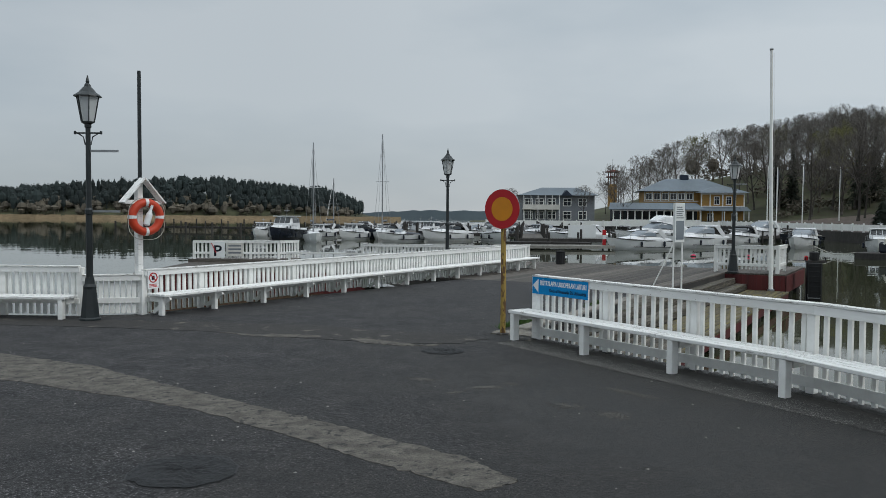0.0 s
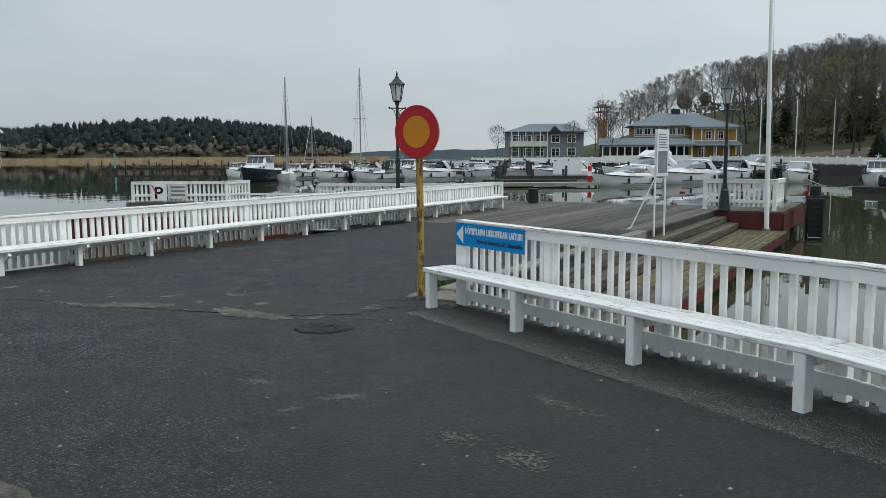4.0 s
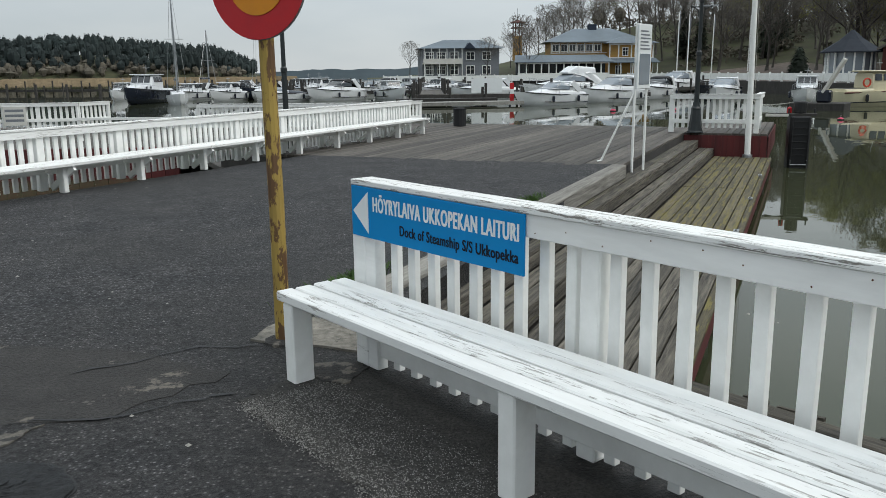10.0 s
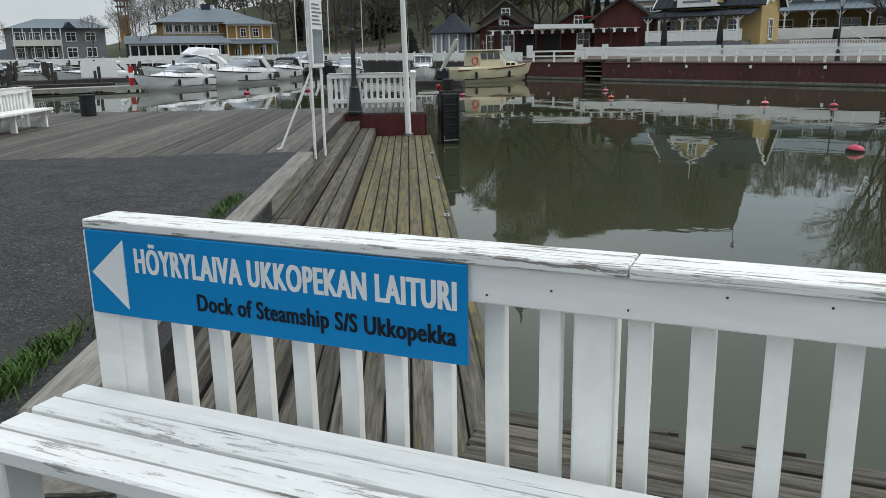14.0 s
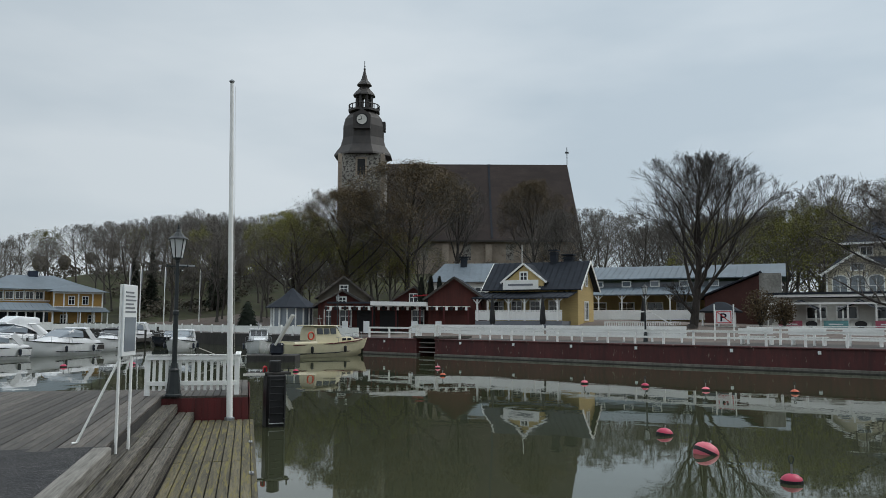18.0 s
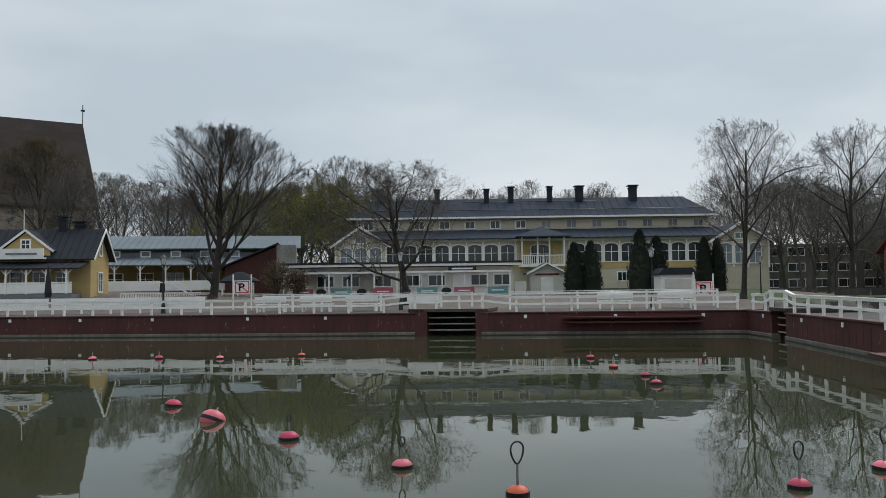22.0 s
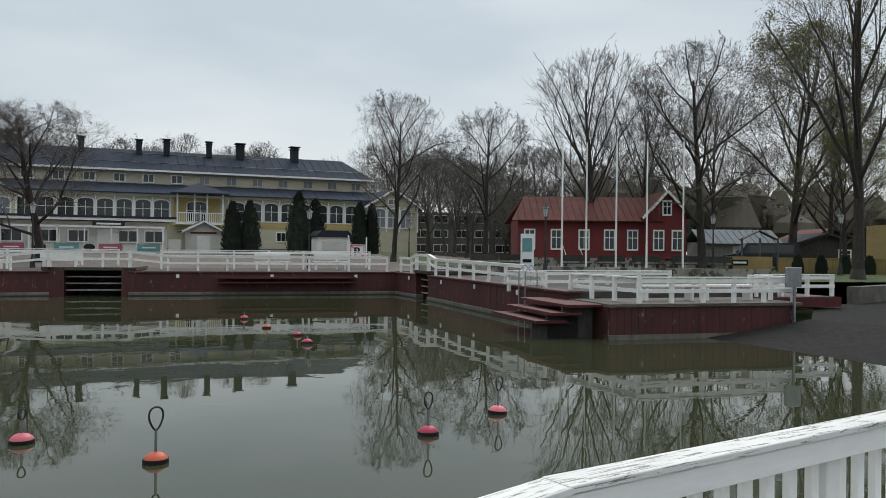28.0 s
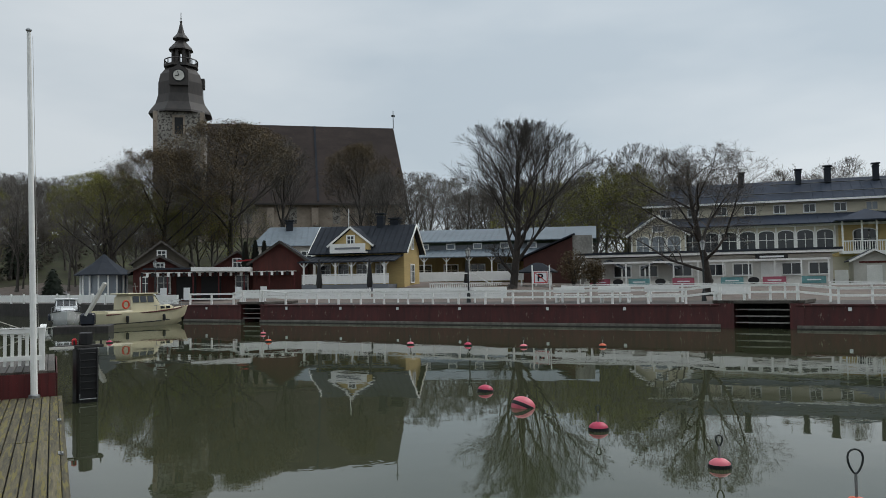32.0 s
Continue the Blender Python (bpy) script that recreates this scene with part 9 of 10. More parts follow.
for i in range(5):
    part("porch_post", Mesh().box(1.4 + 2.0 * i, 1.54 + 2.0 * i, -4.05, -3.9, 0.2, 2.8), WHITE, yellow)
for i in range(6):
    window(yellow, -6.75 + 1.4 * i, 4.75, 0.95, 1.0, rows=1)
ver = thing("veranda", pose(36.5, 134.6, 0, 0, 0, -4), "white columned veranda with blue-grey roof", "veranda")
part("back_wall", Mesh().box(-7.4, 7.4, 2.6, 2.8, 0.3, 3.0), PANE, ver)
sheet_roof(ver, [(-8, -0.6, 2.9), (8, -0.6, 2.9), (7.4, 3.2, 4.05), (-7.4, 3.2, 4.05)], ROOF_LIGHT, 0.8)
for i in range(13):
    part("column", Mesh().box(-7.3 + 1.21 * i, -7.12 + 1.21 * i, -0.1, 0.1, 0.3, 2.9), WHITE, ver)
part("balustrade", Mesh().box(-7.4, 7.4, -0.05, 0.05, 0.5, 1.15), WHITE, ver)
part("frieze", Mesh().box(-7.4, 7.4, -0.08, 0.08, 2.6, 2.9), WHITE, ver)
look_tower = thing("lookout_tower", pose(36.6, 171, 4.6, 0, 0, 10), "small ochre lookout tower with a red roof", "tower")
look_tower.scale = (0.75, 0.75, 0.85)
part("shaft", Mesh().box(-1.0, 1.0, -1.0, 1.0, -1, 4.6), OCHRE, look_tower)
for x in (-0.9, 0.9):
    for y in (-0.9, 0.9):
        part("post", Mesh().box(x - 0.12, x + 0.12, y - 0.12, y + 0.12, 4.6, 7.7), ROOF_RED, look_tower)
part("platform", Mesh().box(-1.4, 1.4, -1.4, 1.4, 6.3, 6.6), ROOF_RED, look_tower)
part("roof", Mesh().lathe([(2.5, 7.6), (2.4, 7.75), (0.3, 8.3), (0.05, 8.4)], 4, turn=math.pi / 4), ROOF_RED, look_tower)
part("mast", Mesh().tube([(0, 0, 8.3), (0, 0, 11.0)], 0.06, 5), STEEL, look_tower)
for x, y, h in ((33.0, 160, 6.5), (35.2, 158, 7.5), (38.5, 160, 8.5), (40.5, 163, 10.5), (37.0, 164, 8.0)):
    WOOD_B.plant(x, y, land_z(x, y), h, "bare brownish tree beside the lookout tower", x * 31, 1.1, "woodland trees")
wall_m = thing("quay_fence", facing((7, 124.2), (41.5, 117.4)), "long white promenade fence on the marina quay", "fence", kind="structure")
ln_m = math.dist((7, 124.2), (41.5, 117.4))
part("wall", Mesh().box(0, ln_m, 0.3, 1.0, -2.0, 0.15), DARK_WOOD, wall_m)
part("panel", Mesh().box(0, ln_m, 0.2, 0.28, 0.15, 0.95), WHITE, wall_m)
part("slab", Mesh().box(0, ln_m, 0.3, 22.0, -0.2, 0.17), PAVING, wall_m)
for i in range(int(ln_m / 2)):
    part("post", Mesh().box(i * 2.0, i * 2.0 + 0.14, 0.10, 0.2, -0.2, 1.1), WHITE, wall_m)
plan[0] = ACROSS
wall_n = thing("quay_fence", facing((41.5, 117.4), (36.2, 52.2)), "long white promenade fence above dark piles", "fence", kind="structure")
pts_n = [(39.61, 121.76), (38.6, 95), (38.5, 72), (37.0, 60), (35.9, 52.4)]
MN = facing((41.5, 117.4), (36.2, 52.2)).inverted()
for a, b in zip(pts_n, pts_n[1:]):
    la, lb = MN @ Vector((*a, 0)), MN @ Vector((*b, 0))
    part("panel", Mesh().beam((la.x, la.y, 0.62), (lb.x, lb.y, 0.62), 0.08, 0.62), WHITE, wall_n)
    part("pile_front", Mesh().beam((la.x, la.y, -0.9), (lb.x, lb.y, -0.9), 0.5, 2.2), DARK_WOOD, wall_n)
    mid, far_side = (la + lb) / 2, Vector((0, 1, 0))
    part("slab", Mesh().beam((la.x, la.y + 3.4, 0.05), (lb.x, lb.y + 3.4, 0.05), 7.0, 0.3), PAVING, wall_n)
    for k in range(int((lb - la).length / 2.2)):
        p = la.lerp(lb, k * 2.2 / (lb - la).length)
        part("post", Mesh().box(p.x, p.x + 0.13, p.y - 0.12, p.y + 0.02, 0.1, 1.05), WHITE, wall_n)

# flagpoles, lamps, signs and benches on the promenade
for x, y, h in ((40.7, -6.3, 6.6), (40.5, -7.5, 6.6), (40.3, -9.0, 6.7), (40.0, -10.5, 6.7), (39.7, -12.3, 6.7)):
    ob = thing("flagpole", pose(x, y, 0.2), "slim white flagpole in the park", "flagpole", "flagpoles")
    part("pole", Mesh().tube([(0, 0, 0), (0, 0, h)], [0.055, 0.035], 8), WHITE, ob)
    part("finial", Mesh().lathe([(0.03, h), (0.05, h + 0.04), (0.01, h + 0.09)], 8), STEEL, ob)
plan[0] = HERE
for x, y, h in ((56.9, 124.9, 8.8), (62.7, 124.9, 8.8), (50.2, 122, 8.8), (48.0, 113.2, 8.0)):
    ob = thing("flagpole", pose(x, y, 0.8), "white flagpole with a furled pennant", "flagpole", "flagpoles")
    part("pole", Mesh().tube([(0, 0, -0.4), (0, 0, h)], [0.09, 0.06], 8), WHITE, ob)
    part("pennant", Mesh().wall_prism([(0.08, h - 0.2), (0.26, h - 0.6), (0.20, h - 2.4), (0.10, h - 3.4)], -0.03, 0.03), HOUSE_GREY, ob, "limp pale pennant")
plan[0] = ACROSS
for x, y in ((41.9, 32.9), (45.1, 19.9), (38.9, -4.9), (47.2, 6.2), (40.2, 61.0), (44.5, -16.5), (64.0, -1.5), (41.0, -22.0)):
    street_lamp(pose(x, y, 0.22, 0, 0, x * 7), 3.45, "dark iron lantern lamp post on the promenade", arm=False)
for x, y, t in ((47.4, 31.0, -65), (51.5, 3.3, -88)):
    ob = thing("parking_sign", pose(x, y, 0.2, 0, 0, t), "white no-parking board on two posts", "sign", "harbour parking boards")
    part("post", Mesh().box(-0.55, -0.47, 0, 0.08, 0, 2.0 if t < -70 else 2.3), WHITE, ob)
    part("post", Mesh().box(0.55, 0.63, 0, 0.08, 0, 1.9 if t < -70 else 2.3), WHITE, ob)
    zb = 0.62 if t < -70 else 1.1
    part("board", Mesh().box(-0.46, 0.52, -0.04, 0.0, zb, zb + 0.82), PLAIN_WHITE, ob)
    part("border", Mesh().box(-0.40, 0.46, -0.055, -0.042, zb + 0.05, zb + 0.10).box(-0.40, 0.46, -0.055, -0.042, zb + 0.72, zb + 0.77).box(-0.40, -0.35, -0.055, -0.042, zb + 0.10, zb + 0.72).box(0.41, 0.46, -0.055, -0.042, zb + 0.10, zb + 0.72), RED, ob, "red border")
    text_part("lettering", "P", 0.68, PLAIN_BLACK, ob, pose(-0.17, -0.06, zb + 0.17, 90, 0, 0), "black P with a red slash", 0.36, 0.012)
    part("slash", Mesh().beam((-0.34, -0.07, zb + 0.72), (0.40, -0.07, zb + 0.10), 0.01, 0.05), RED, ob)
info = thing("info_board", pose(37.1, -3.5, 0.2, 0, 0, -110), "tall white information board on a post", "notice board")
part("panel", Mesh().cbox(-0.30, 0.30, 0, 0.05, 0.25, 1.95, 0.01), PLAIN_WHITE, info)
part("map_print", Mesh().box(-0.22, 0.22, -0.015, 0.0, 1.15, 1.75), TEAL, info, "coloured map print")
part("text_block", Mesh().box(-0.2, 0.2, -0.015, 0.0, 0.65, 0.8), PLAIN_BLACK, info, "dark line of lettering")
part("post", Mesh().box(-0.05, 0.05, 0.05, 0.12, -0.1, 1.9), STEEL, info)
for x, y, t in ((49.1, -4.2, -100), (49.0, -6.0, -100), (47.5, -9.5, -95), (47.2, -11.6, -95), (46.8, -13.6, -95), (46.5, -16.0, -95), (45.9, -17.8, -95)):
    ob = thing("park_bench", pose(x, y, 0.22, 0, 0, t), "dark slatted park bench on the lawn", "bench", "park benches")
    part("seat", Mesh().box(-0.85, 0.85, 0, 0.42, 0.40, 0.45), DARK_WOOD, ob)
    part("backrest", Mesh().box(-0.85, 0.85, 0.42, 0.47, 0.55, 0.92), DARK_WOOD, ob)
    for x0 in (-0.7, 0.62):
        part("leg", Mesh().box(x0, x0 + 0.08, 0.02, 0.45, 0, 0.40), IRON, ob)
structure("wall_stone", Mesh().beam((43.5, 1.0, 0.35), (37.0, -15.5, 0.35), 0.35, 0.5), FIELDSTONE, "low dark stone retaining wall by the lawn", "wall")
apartments = thing("apartment_house", pose(132, -24, 0, 0, 0, -100), "distant grey apartment house behind bare trees", "apartment house")
part("wall", Mesh().box(-14, 14, 0, 10, 0, 7.5), DARK_CONCRETE, apartments)
for k in range(3):
    for i in range(8):
        window(apartments, -12 + 3.4 * i, 1.0 + 2.4 * k, 2.2, 1.1, -0.05, rows=1)


# ---- boats and marina ----
plan[0] = HERE
def hull_mesh(L, B, D, bow=0.55, flat=0.85):
    """A motor-boat hull: bow at +x, keel under the water."""
    me, n = Mesh(), 11
    for i in range(n):
        u = i / (n - 1)
        x = -L / 2 + L * u
        w = B / 2 * (flat + (1 - flat) * min(1, u * 4)) * (1 - max(0, (u - 0.45) / 0.55) ** 2.2)
        sheer = D * (1 + 0.35 * u ** 2)
        keel = -0.35 + 0.42 * max(0, (u - 0.6) / 0.4) ** 2 * (D + 0.35)
        x2 = x + (bow * u ** 3)
        for s in (-1, 1):
            pts = [(x, 0.02 * s, keel), (x, s * w * 0.72, keel + 0.22), (x + (x2 - x) * 0.5, s * w * 0.93, sheer * 0.45), (x2, s * w, sheer)]
            me.v += pts if s < 0 else pts
    for i in range(n - 1):
        for s in (0, 1):
            for k in range(3):
                a = i * 8 + s * 4 + k
                f = (a, a + 1, a + 9, a + 8)
                me.f.append(f if s else f[::-1])
                me.k.append(0)
    me.f.append((0, 1, 2, 3, 7, 6, 5, 4))
    me.k.append(0)
    return me


def deck_mesh(L, B, D, bow=0.55, flat=0.85, drop=0.05):
    me, n = Mesh(), 11
    for i in range(n):
        u = i / (n - 1)
        w = B / 2 * (flat + (1 - flat) * min(1, u * 4)) * (1 - max(0, (u - 0.45) / 0.55) ** 2.2) * 0.97
        z = D * (1 + 0.35 * u ** 2) - drop
        x = -L / 2 + L * u + bow * u ** 3
        me.v += [(x, -w, z), (x, 0, z + 0.06), (x, w, z)]
    for i in range(n - 1):
        for k in (0, 1):
            a = i * 3 + k
            me.f.append((a, a + 3, a + 4, a + 1))
            me.k.append(0)
    return me


def loft(sections):
    """A rounded cabin shape through cross-sections (x, half width below, half width above, z below, z above)."""
    me = Mesh()
    for x, wb, wt, z0, z1 in sections:
        me.v += [(x, -wb, z0), (x, -wb * 0.6 - wt * 0.4, z0 + (z1 - z0) * 0.6), (x, -wt, z0 + (z1 - z0) * 0.88), (x, -wt * 0.72, z1), (x, wt * 0.72, z1), (x, wt, z0 + (z1 - z0) * 0.88), (x, wb * 0.6 + wt * 0.4, z0 + (z1 - z0) * 0.6), (x, wb, z0)]
    for i in range(len(sections) - 1):
        for k in range(7):
            me.f.append((i * 8 + k, i * 8 + k + 1, i * 8 + k + 9, i * 8 + k + 8))
            me.k.append(0)
    e = (len(sections) - 1) * 8
    me.f += [tuple(range(7, -1, -1)), tuple(range(e, e + 8))]
    me.k += [0, 0]
    return me


def motor_boat(m, L=7.0, B=2.6, D=0.95, label="white motor cruiser moored at the marina", hull=None, cabin="sport", stripe=None, group="moored motor boats", fly=False):
    ob = thing("motor_boat", m, label, "boat", group)
    hm = hull or GELCOAT
    top = IVORY if hull is IVORY else GELCOAT
    k = L / 6.6
    part("hull", hull_mesh(L, B, D), hm, ob, "", None, True)
    part("deck", deck_mesh(L, B, D), top, ob, "", None, True)
    part("rubbing_strake", Mesh().tube([(-L / 2, -B / 2 * 0.86, D * 0.93), (0, -B / 2 * 1.01, D * 1.02), (L * 0.28, -B / 2 * 0.86, D * 1.15), (L / 2 + 0.5, 0, D * 1.34), (L * 0.28, B / 2 * 0.86, D * 1.15), (0, B / 2 * 1.01, D * 1.02), (-L / 2, B / 2 * 0.86, D * 0.93)], 0.04, 5), stripe or BLACK, ob)
    for s in (-1, 1):
        part("boot_stripe", Mesh().tube([(-L / 2, s * B / 2 * 0.80, D * 0.30), (0, s * B / 2 * 0.94, D * 0.34), (L * 0.22, s * B / 2 * 0.82, D * 0.42)], 0.028, 4), NAVY, ob, "dark stripe along the hull")
    if cabin == "sport":  # low raked cabin, wrap-round windscreen, dark panel for the cockpit's shade
        part("coachroof", loft([(L * 0.43, B * 0.05, B * 0.03, D * 1.18, D * 1.25), (L * 0.28, B * 0.26, B * 0.18, D * 1.05, D + 0.34 * k), (L * 0.12, B * 0.37, B * 0.29, D, D + 0.48 * k), (-L * 0.03, B * 0.41, B * 0.34, D * 0.95, D + 0.52 * k)]), GELCOAT, ob, "", None, True)
        part("windscreen", loft([(L * 0.13, B * 0.30, B * 0.26, D + 0.43 * k, D + 0.47 * k), (L * 0.02, B * 0.37, B * 0.30, D + 0.46 * k, D + 0.86 * k), (-L * 0.06, B * 0.39, B * 0.33, D + 0.46 * k, D + 0.98 * k), (-L * 0.19, B * 0.40, B * 0.35, D + 0.40 * k, D + 0.90 * k)]), PANE if stripe else PALE_PANE, ob, "raked tinted windscreen")
        part("coaming", loft([(-L * 0.02, B * 0.42, B * 0.38, D * 0.9, D + 0.42 * k), (-L * 0.25, B * 0.43, B * 0.39, D * 0.9, D + 0.36 * k), (-L * 0.47, B * 0.41, B * 0.37, D * 0.85, D + 0.20 * k)]), GELCOAT, ob)
        # dark panel on the closed coaming paints the cockpit hollow's shade
        part("cockpit", Mesh().add([(-L * 0.20, -B * 0.32, D + 0.385 * k), (-L * 0.20, B * 0.32, D + 0.385 * k), (-L * 0.44, B * 0.30, D + 0.245 * k), (-L * 0.44, -B * 0.30, D + 0.245 * k)], [(0, 1, 2, 3)]), BLACK if stripe else NAVY, ob, "dark panel for the shaded cockpit hollow")
        part("windscreen_frame", Mesh().tube([(L * 0.02, -B * 0.36, D + 0.62 * k), (-L * 0.06, -B * 0.33, D + 0.99 * k), (-L * 0.06, B * 0.33, D + 0.99 * k), (L * 0.02, B * 0.36, D + 0.62 * k)], 0.028, 5), STEEL, ob)
        part("radar_arch", loft([(-L * 0.20, B * 0.40, B * 0.36, D + 0.98 * k, D + 1.06 * k), (-L * 0.28, B * 0.40, B * 0.36, D + 1.02 * k, D + 1.12 * k)]).beam((-L * 0.36, -B * 0.40, D + 0.2), (-L * 0.24, -B * 0.37, D + 1.04 * k), 0.07, 0.34).beam((-L * 0.36, B * 0.40, D + 0.2), (-L * 0.24, B * 0.37, D + 1.04 * k), 0.07, 0.34), GELCOAT, ob, "raked white radar arch")
        if stripe or fly:
            part("canopy", loft([(-L * 0.05, B * 0.36, B * 0.30, D + 0.95 * k, D + 1.04 * k), (-L * 0.16, B * 0.39, B * 0.32, D + 0.80 * k, D + 1.16 * k), (-L * 0.32, B * 0.40, B * 0.33, D + 0.36 * k, D + 1.10 * k), (-L * 0.45, B * 0.39, B * 0.30, D + 0.22 * k, D + 0.5 * k)]), GELCOAT if fly else BLACK, ob, "white hardtop" if fly else "black canvas canopy")
        if fly:
            part("flybridge", loft([(L * 0.02, B * 0.28, B * 0.22, D + 1.0 * k, D + 1.12 * k), (-L * 0.10, B * 0.36, B * 0.33, D + 1.0 * k, D + 1.55 * k), (-L * 0.34, B * 0.36, B * 0.33, D + 1.0 * k, D + 1.45 * k)]), GELCOAT, ob, "white flybridge")
    elif cabin == "wheel":  # upright wheelhouse behind a low trunk cabin
        w, z1 = B * 0.36, D + 1.12 * k
        part("coachroof", loft([(L * 0.40, B * 0.10, B * 0.07, D * 1.15, D * 1.24), (L * 0.30, B * 0.25, B * 0.22, D * 1.05, D + 0.42 * k), (L * 0.06, w, w * 0.9, D, D + 0.50 * k)]), top, ob)
        part("wheelhouse", loft([(L * 0.13, w, w * 0.90, D * 0.95, D + 0.55 * k), (L * 0.07, w, w * 0.88, D * 0.95, z1), (-L * 0.20, w, w * 0.88, D * 0.92, z1), (-L * 0.21, w, w * 0.88, D * 0.9, z1 - 0.05)]), top, ob)
        part("wheelhouse_roof", Mesh().cbox(-L * 0.25, L * 0.10, -w, w, z1, z1 + 0.07, 0.025), top, ob)
        for i in range(3):
            x0 = -L * 0.19 + i * L * 0.085
            for s in (-1, 1):
                part("side_window", Mesh().beam((x0 + L * 0.034, s * w * 0.985, D + 0.62 * k), (x0 + L * 0.034, s * w * 0.915, D + 1.0 * k), L * 0.068, 0.03), PANE, ob)
        for i in (-1, 0, 1):
            part("front_window", Mesh().beam((L * 0.127, i * w * 0.55, D + 0.60 * k), (L * 0.082, i * w * 0.55, D + 1.04 * k), w * 0.48, 0.03), PANE, ob)
        for i in range(2):
            for s in (-1, 1):
                part("porthole", Mesh().cbox(L * 0.13 + i * L * 0.08, L * 0.18 + i * L * 0.08, s * w * (0.97 - 0.10 * i) - 0.02, s * w * (0.97 - 0.10 * i) + 0.02, D + 0.18 * k, D + 0.34 * k, 0.015), PANE, ob)
        part("coaming", loft([(-L * 0.20, B * 0.41, B * 0.38, D * 0.9, D + 0.20 * k), (-L * 0.47, B * 0.39, B * 0.36, D * 0.85, D + 0.16 * k)]), top, ob)
        # hollow's shade painted as a dark panel above the coaming
        part("cockpit", Mesh().add([(-L * 0.23, -B * 0.31, D + 0.205 * k), (-L * 0.23, B * 0.31, D + 0.205 * k), (-L * 0.45, B * 0.29, D + 0.175 * k), (-L * 0.45, -B * 0.29, D + 0.175 * k)], [(0, 1, 2, 3)]), DARK_WOOD, ob, "dark panel for the shaded cockpit hollow")
        part("mast", Mesh().tube([(-L * 0.05, 0, z1), (-L * 0.07, 0, z1 + 0.7 * k)], 0.022, 5).tube([(-L * 0.065, -0.25 * k, z1 + 0.5 * k), (-L * 0.065, 0.25 * k, z1 + 0.5 * k)], 0.016, 4), STEEL, ob)
    else:  # open boat with console and cover
        part("console", loft([(L * 0.14, B * 0.22, B * 0.16, D * 0.9, D + 0.14 * k), (L * 0.05, B * 0.30, B * 0.26, D * 0.9, D + 0.42 * k), (-L * 0.05, B * 0.30, B * 0.27, D * 0.8, D + 0.42 * k)]), GELCOAT, ob)
        part("windscreen", Mesh().beam((L * 0.09, 0, D + 0.36 * k), (L * 0.03, 0, D + 0.74 * k), B * 0.52, 0.03), PALE_PANE, ob)
        part("cover", loft([(-L * 0.04, B * 0.38, B * 0.26, D * 0.9, D + 0.38 * k), (-L * 0.28, B * 0.41, B * 0.25, D * 0.9, D + 0.30 * k), (-L * 0.47, B * 0.40, B * 0.26, D * 0.85, D + 0.12 * k)]), NAVY if stripe else DARK_CONCRETE, ob, "canvas cockpit cover")
        part("outboard", Mesh().cbox(-L * 0.5 - 0.42, -L * 0.5 - 0.02, -0.16, 0.16, D * 0.75, D + 0.34, 0.05).box(-L * 0.5 - 0.28, -L * 0.5 - 0.12, -0.06, 0.06, -0.2, D * 0.76), BLACK, ob, "black outboard engine")
    rail = Mesh()
    for s in (-1, 1):
        rail.tube([(L * 0.02, s * B * 0.46, D + 0.38), (L * 0.28, s * B * 0.38, D * 1.15 + 0.38), (L * 0.52, s * 0.08, D * 1.34 + 0.42)], 0.016, 4)
        for x, y, z in ((L * 0.05, s * B * 0.46, D), (L * 0.28, s * B * 0.38, D * 1.12), (L * 0.44, s * B * 0.2, D * 1.25)):
            rail.tube([(x, y, z), (x, y, z + 0.40)], 0.013, 4)
    part("pulpit_rail", rail, STEEL, ob)
    for x in (-L * 0.3, L * 0.12):
        for s in (-1, 1):
            part("fender", Mesh().lathe([(0.03, 0), (0.09, 0.06), (0.09, 0.36), (0.03, 0.42)], 8), NAVY if top is GELCOAT else BLACK, ob, "", pose(x, s * (B / 2 + 0.05), D * 0.35))
    return ob


Z = WATER - 0.02
motor_boat(pose(15.2, 58.9, Z, 0, 0, 205), 5.1, 2.0, 0.72, "white sport cruiser with dark stripe at the pontoon")
motor_boat(pose(20.8, 63.2, Z, 0, 0, 212), 6.4, 2.3, 0.8, "white motor cruiser with long low cabin")
motor_boat(pose(19.3, 70.5, Z, 0, 0, 200), 7.0, 2.5, 1.0, "tall white flybridge cruiser behind the others", fly=True)
motor_boat(pose(26.5, 69.0, Z, 0, 0, 230), 5.6, 2.1, 0.8, "white sport boat with a black canopy", stripe=BLACK)
motor_boat(pose(33.5, 82.5, Z, 0, 0, 222), 7.0, 2.5, 1.0, "white cruiser with a black-framed windscreen")
motor_boat(pose(35.8, 78.0, Z, 0, 0, 215), 6.0, 2.2, 0.7, "black-hulled open motor boat at the quay", hull=NAVY, cabin="open")
motor_boat(pose(12.6, 69.5, Z, 0, 0, 190), 5.4, 2.2, 0.85, "small white cabin boat with a side banner", cabin="sport")
motor_boat(pose(33.4, 59.0, Z, 0, 0, 240), 5.6, 2.0, 0.75, "white motor boat moored at the red quay", cabin="wheel")
motor_boat(pose(30.0, 64.5, Z, 0, 0, 235), 5.4, 2.0, 0.75, "white motor boat moored at the quay", cabin="sport")
plan[0] = ACROSS
motor_boat(pose(31.2, 49.7, TIDE - 0.02, 0, 0, 6), 6.4, 2.2, 0.85, "ivory wheelhouse boat with a brown strake", hull=IVORY, cabin="wheel", stripe=MAROON)
ring = part("lifebuoy", Mesh().torus(0.22, 0.05, 20, 8), ORANGE, bpy.data.objects["motor_boat.009"], "orange lifebuoy on the cabin", pose(-1.75, -0.80, 1.35))
plan[0] = HERE
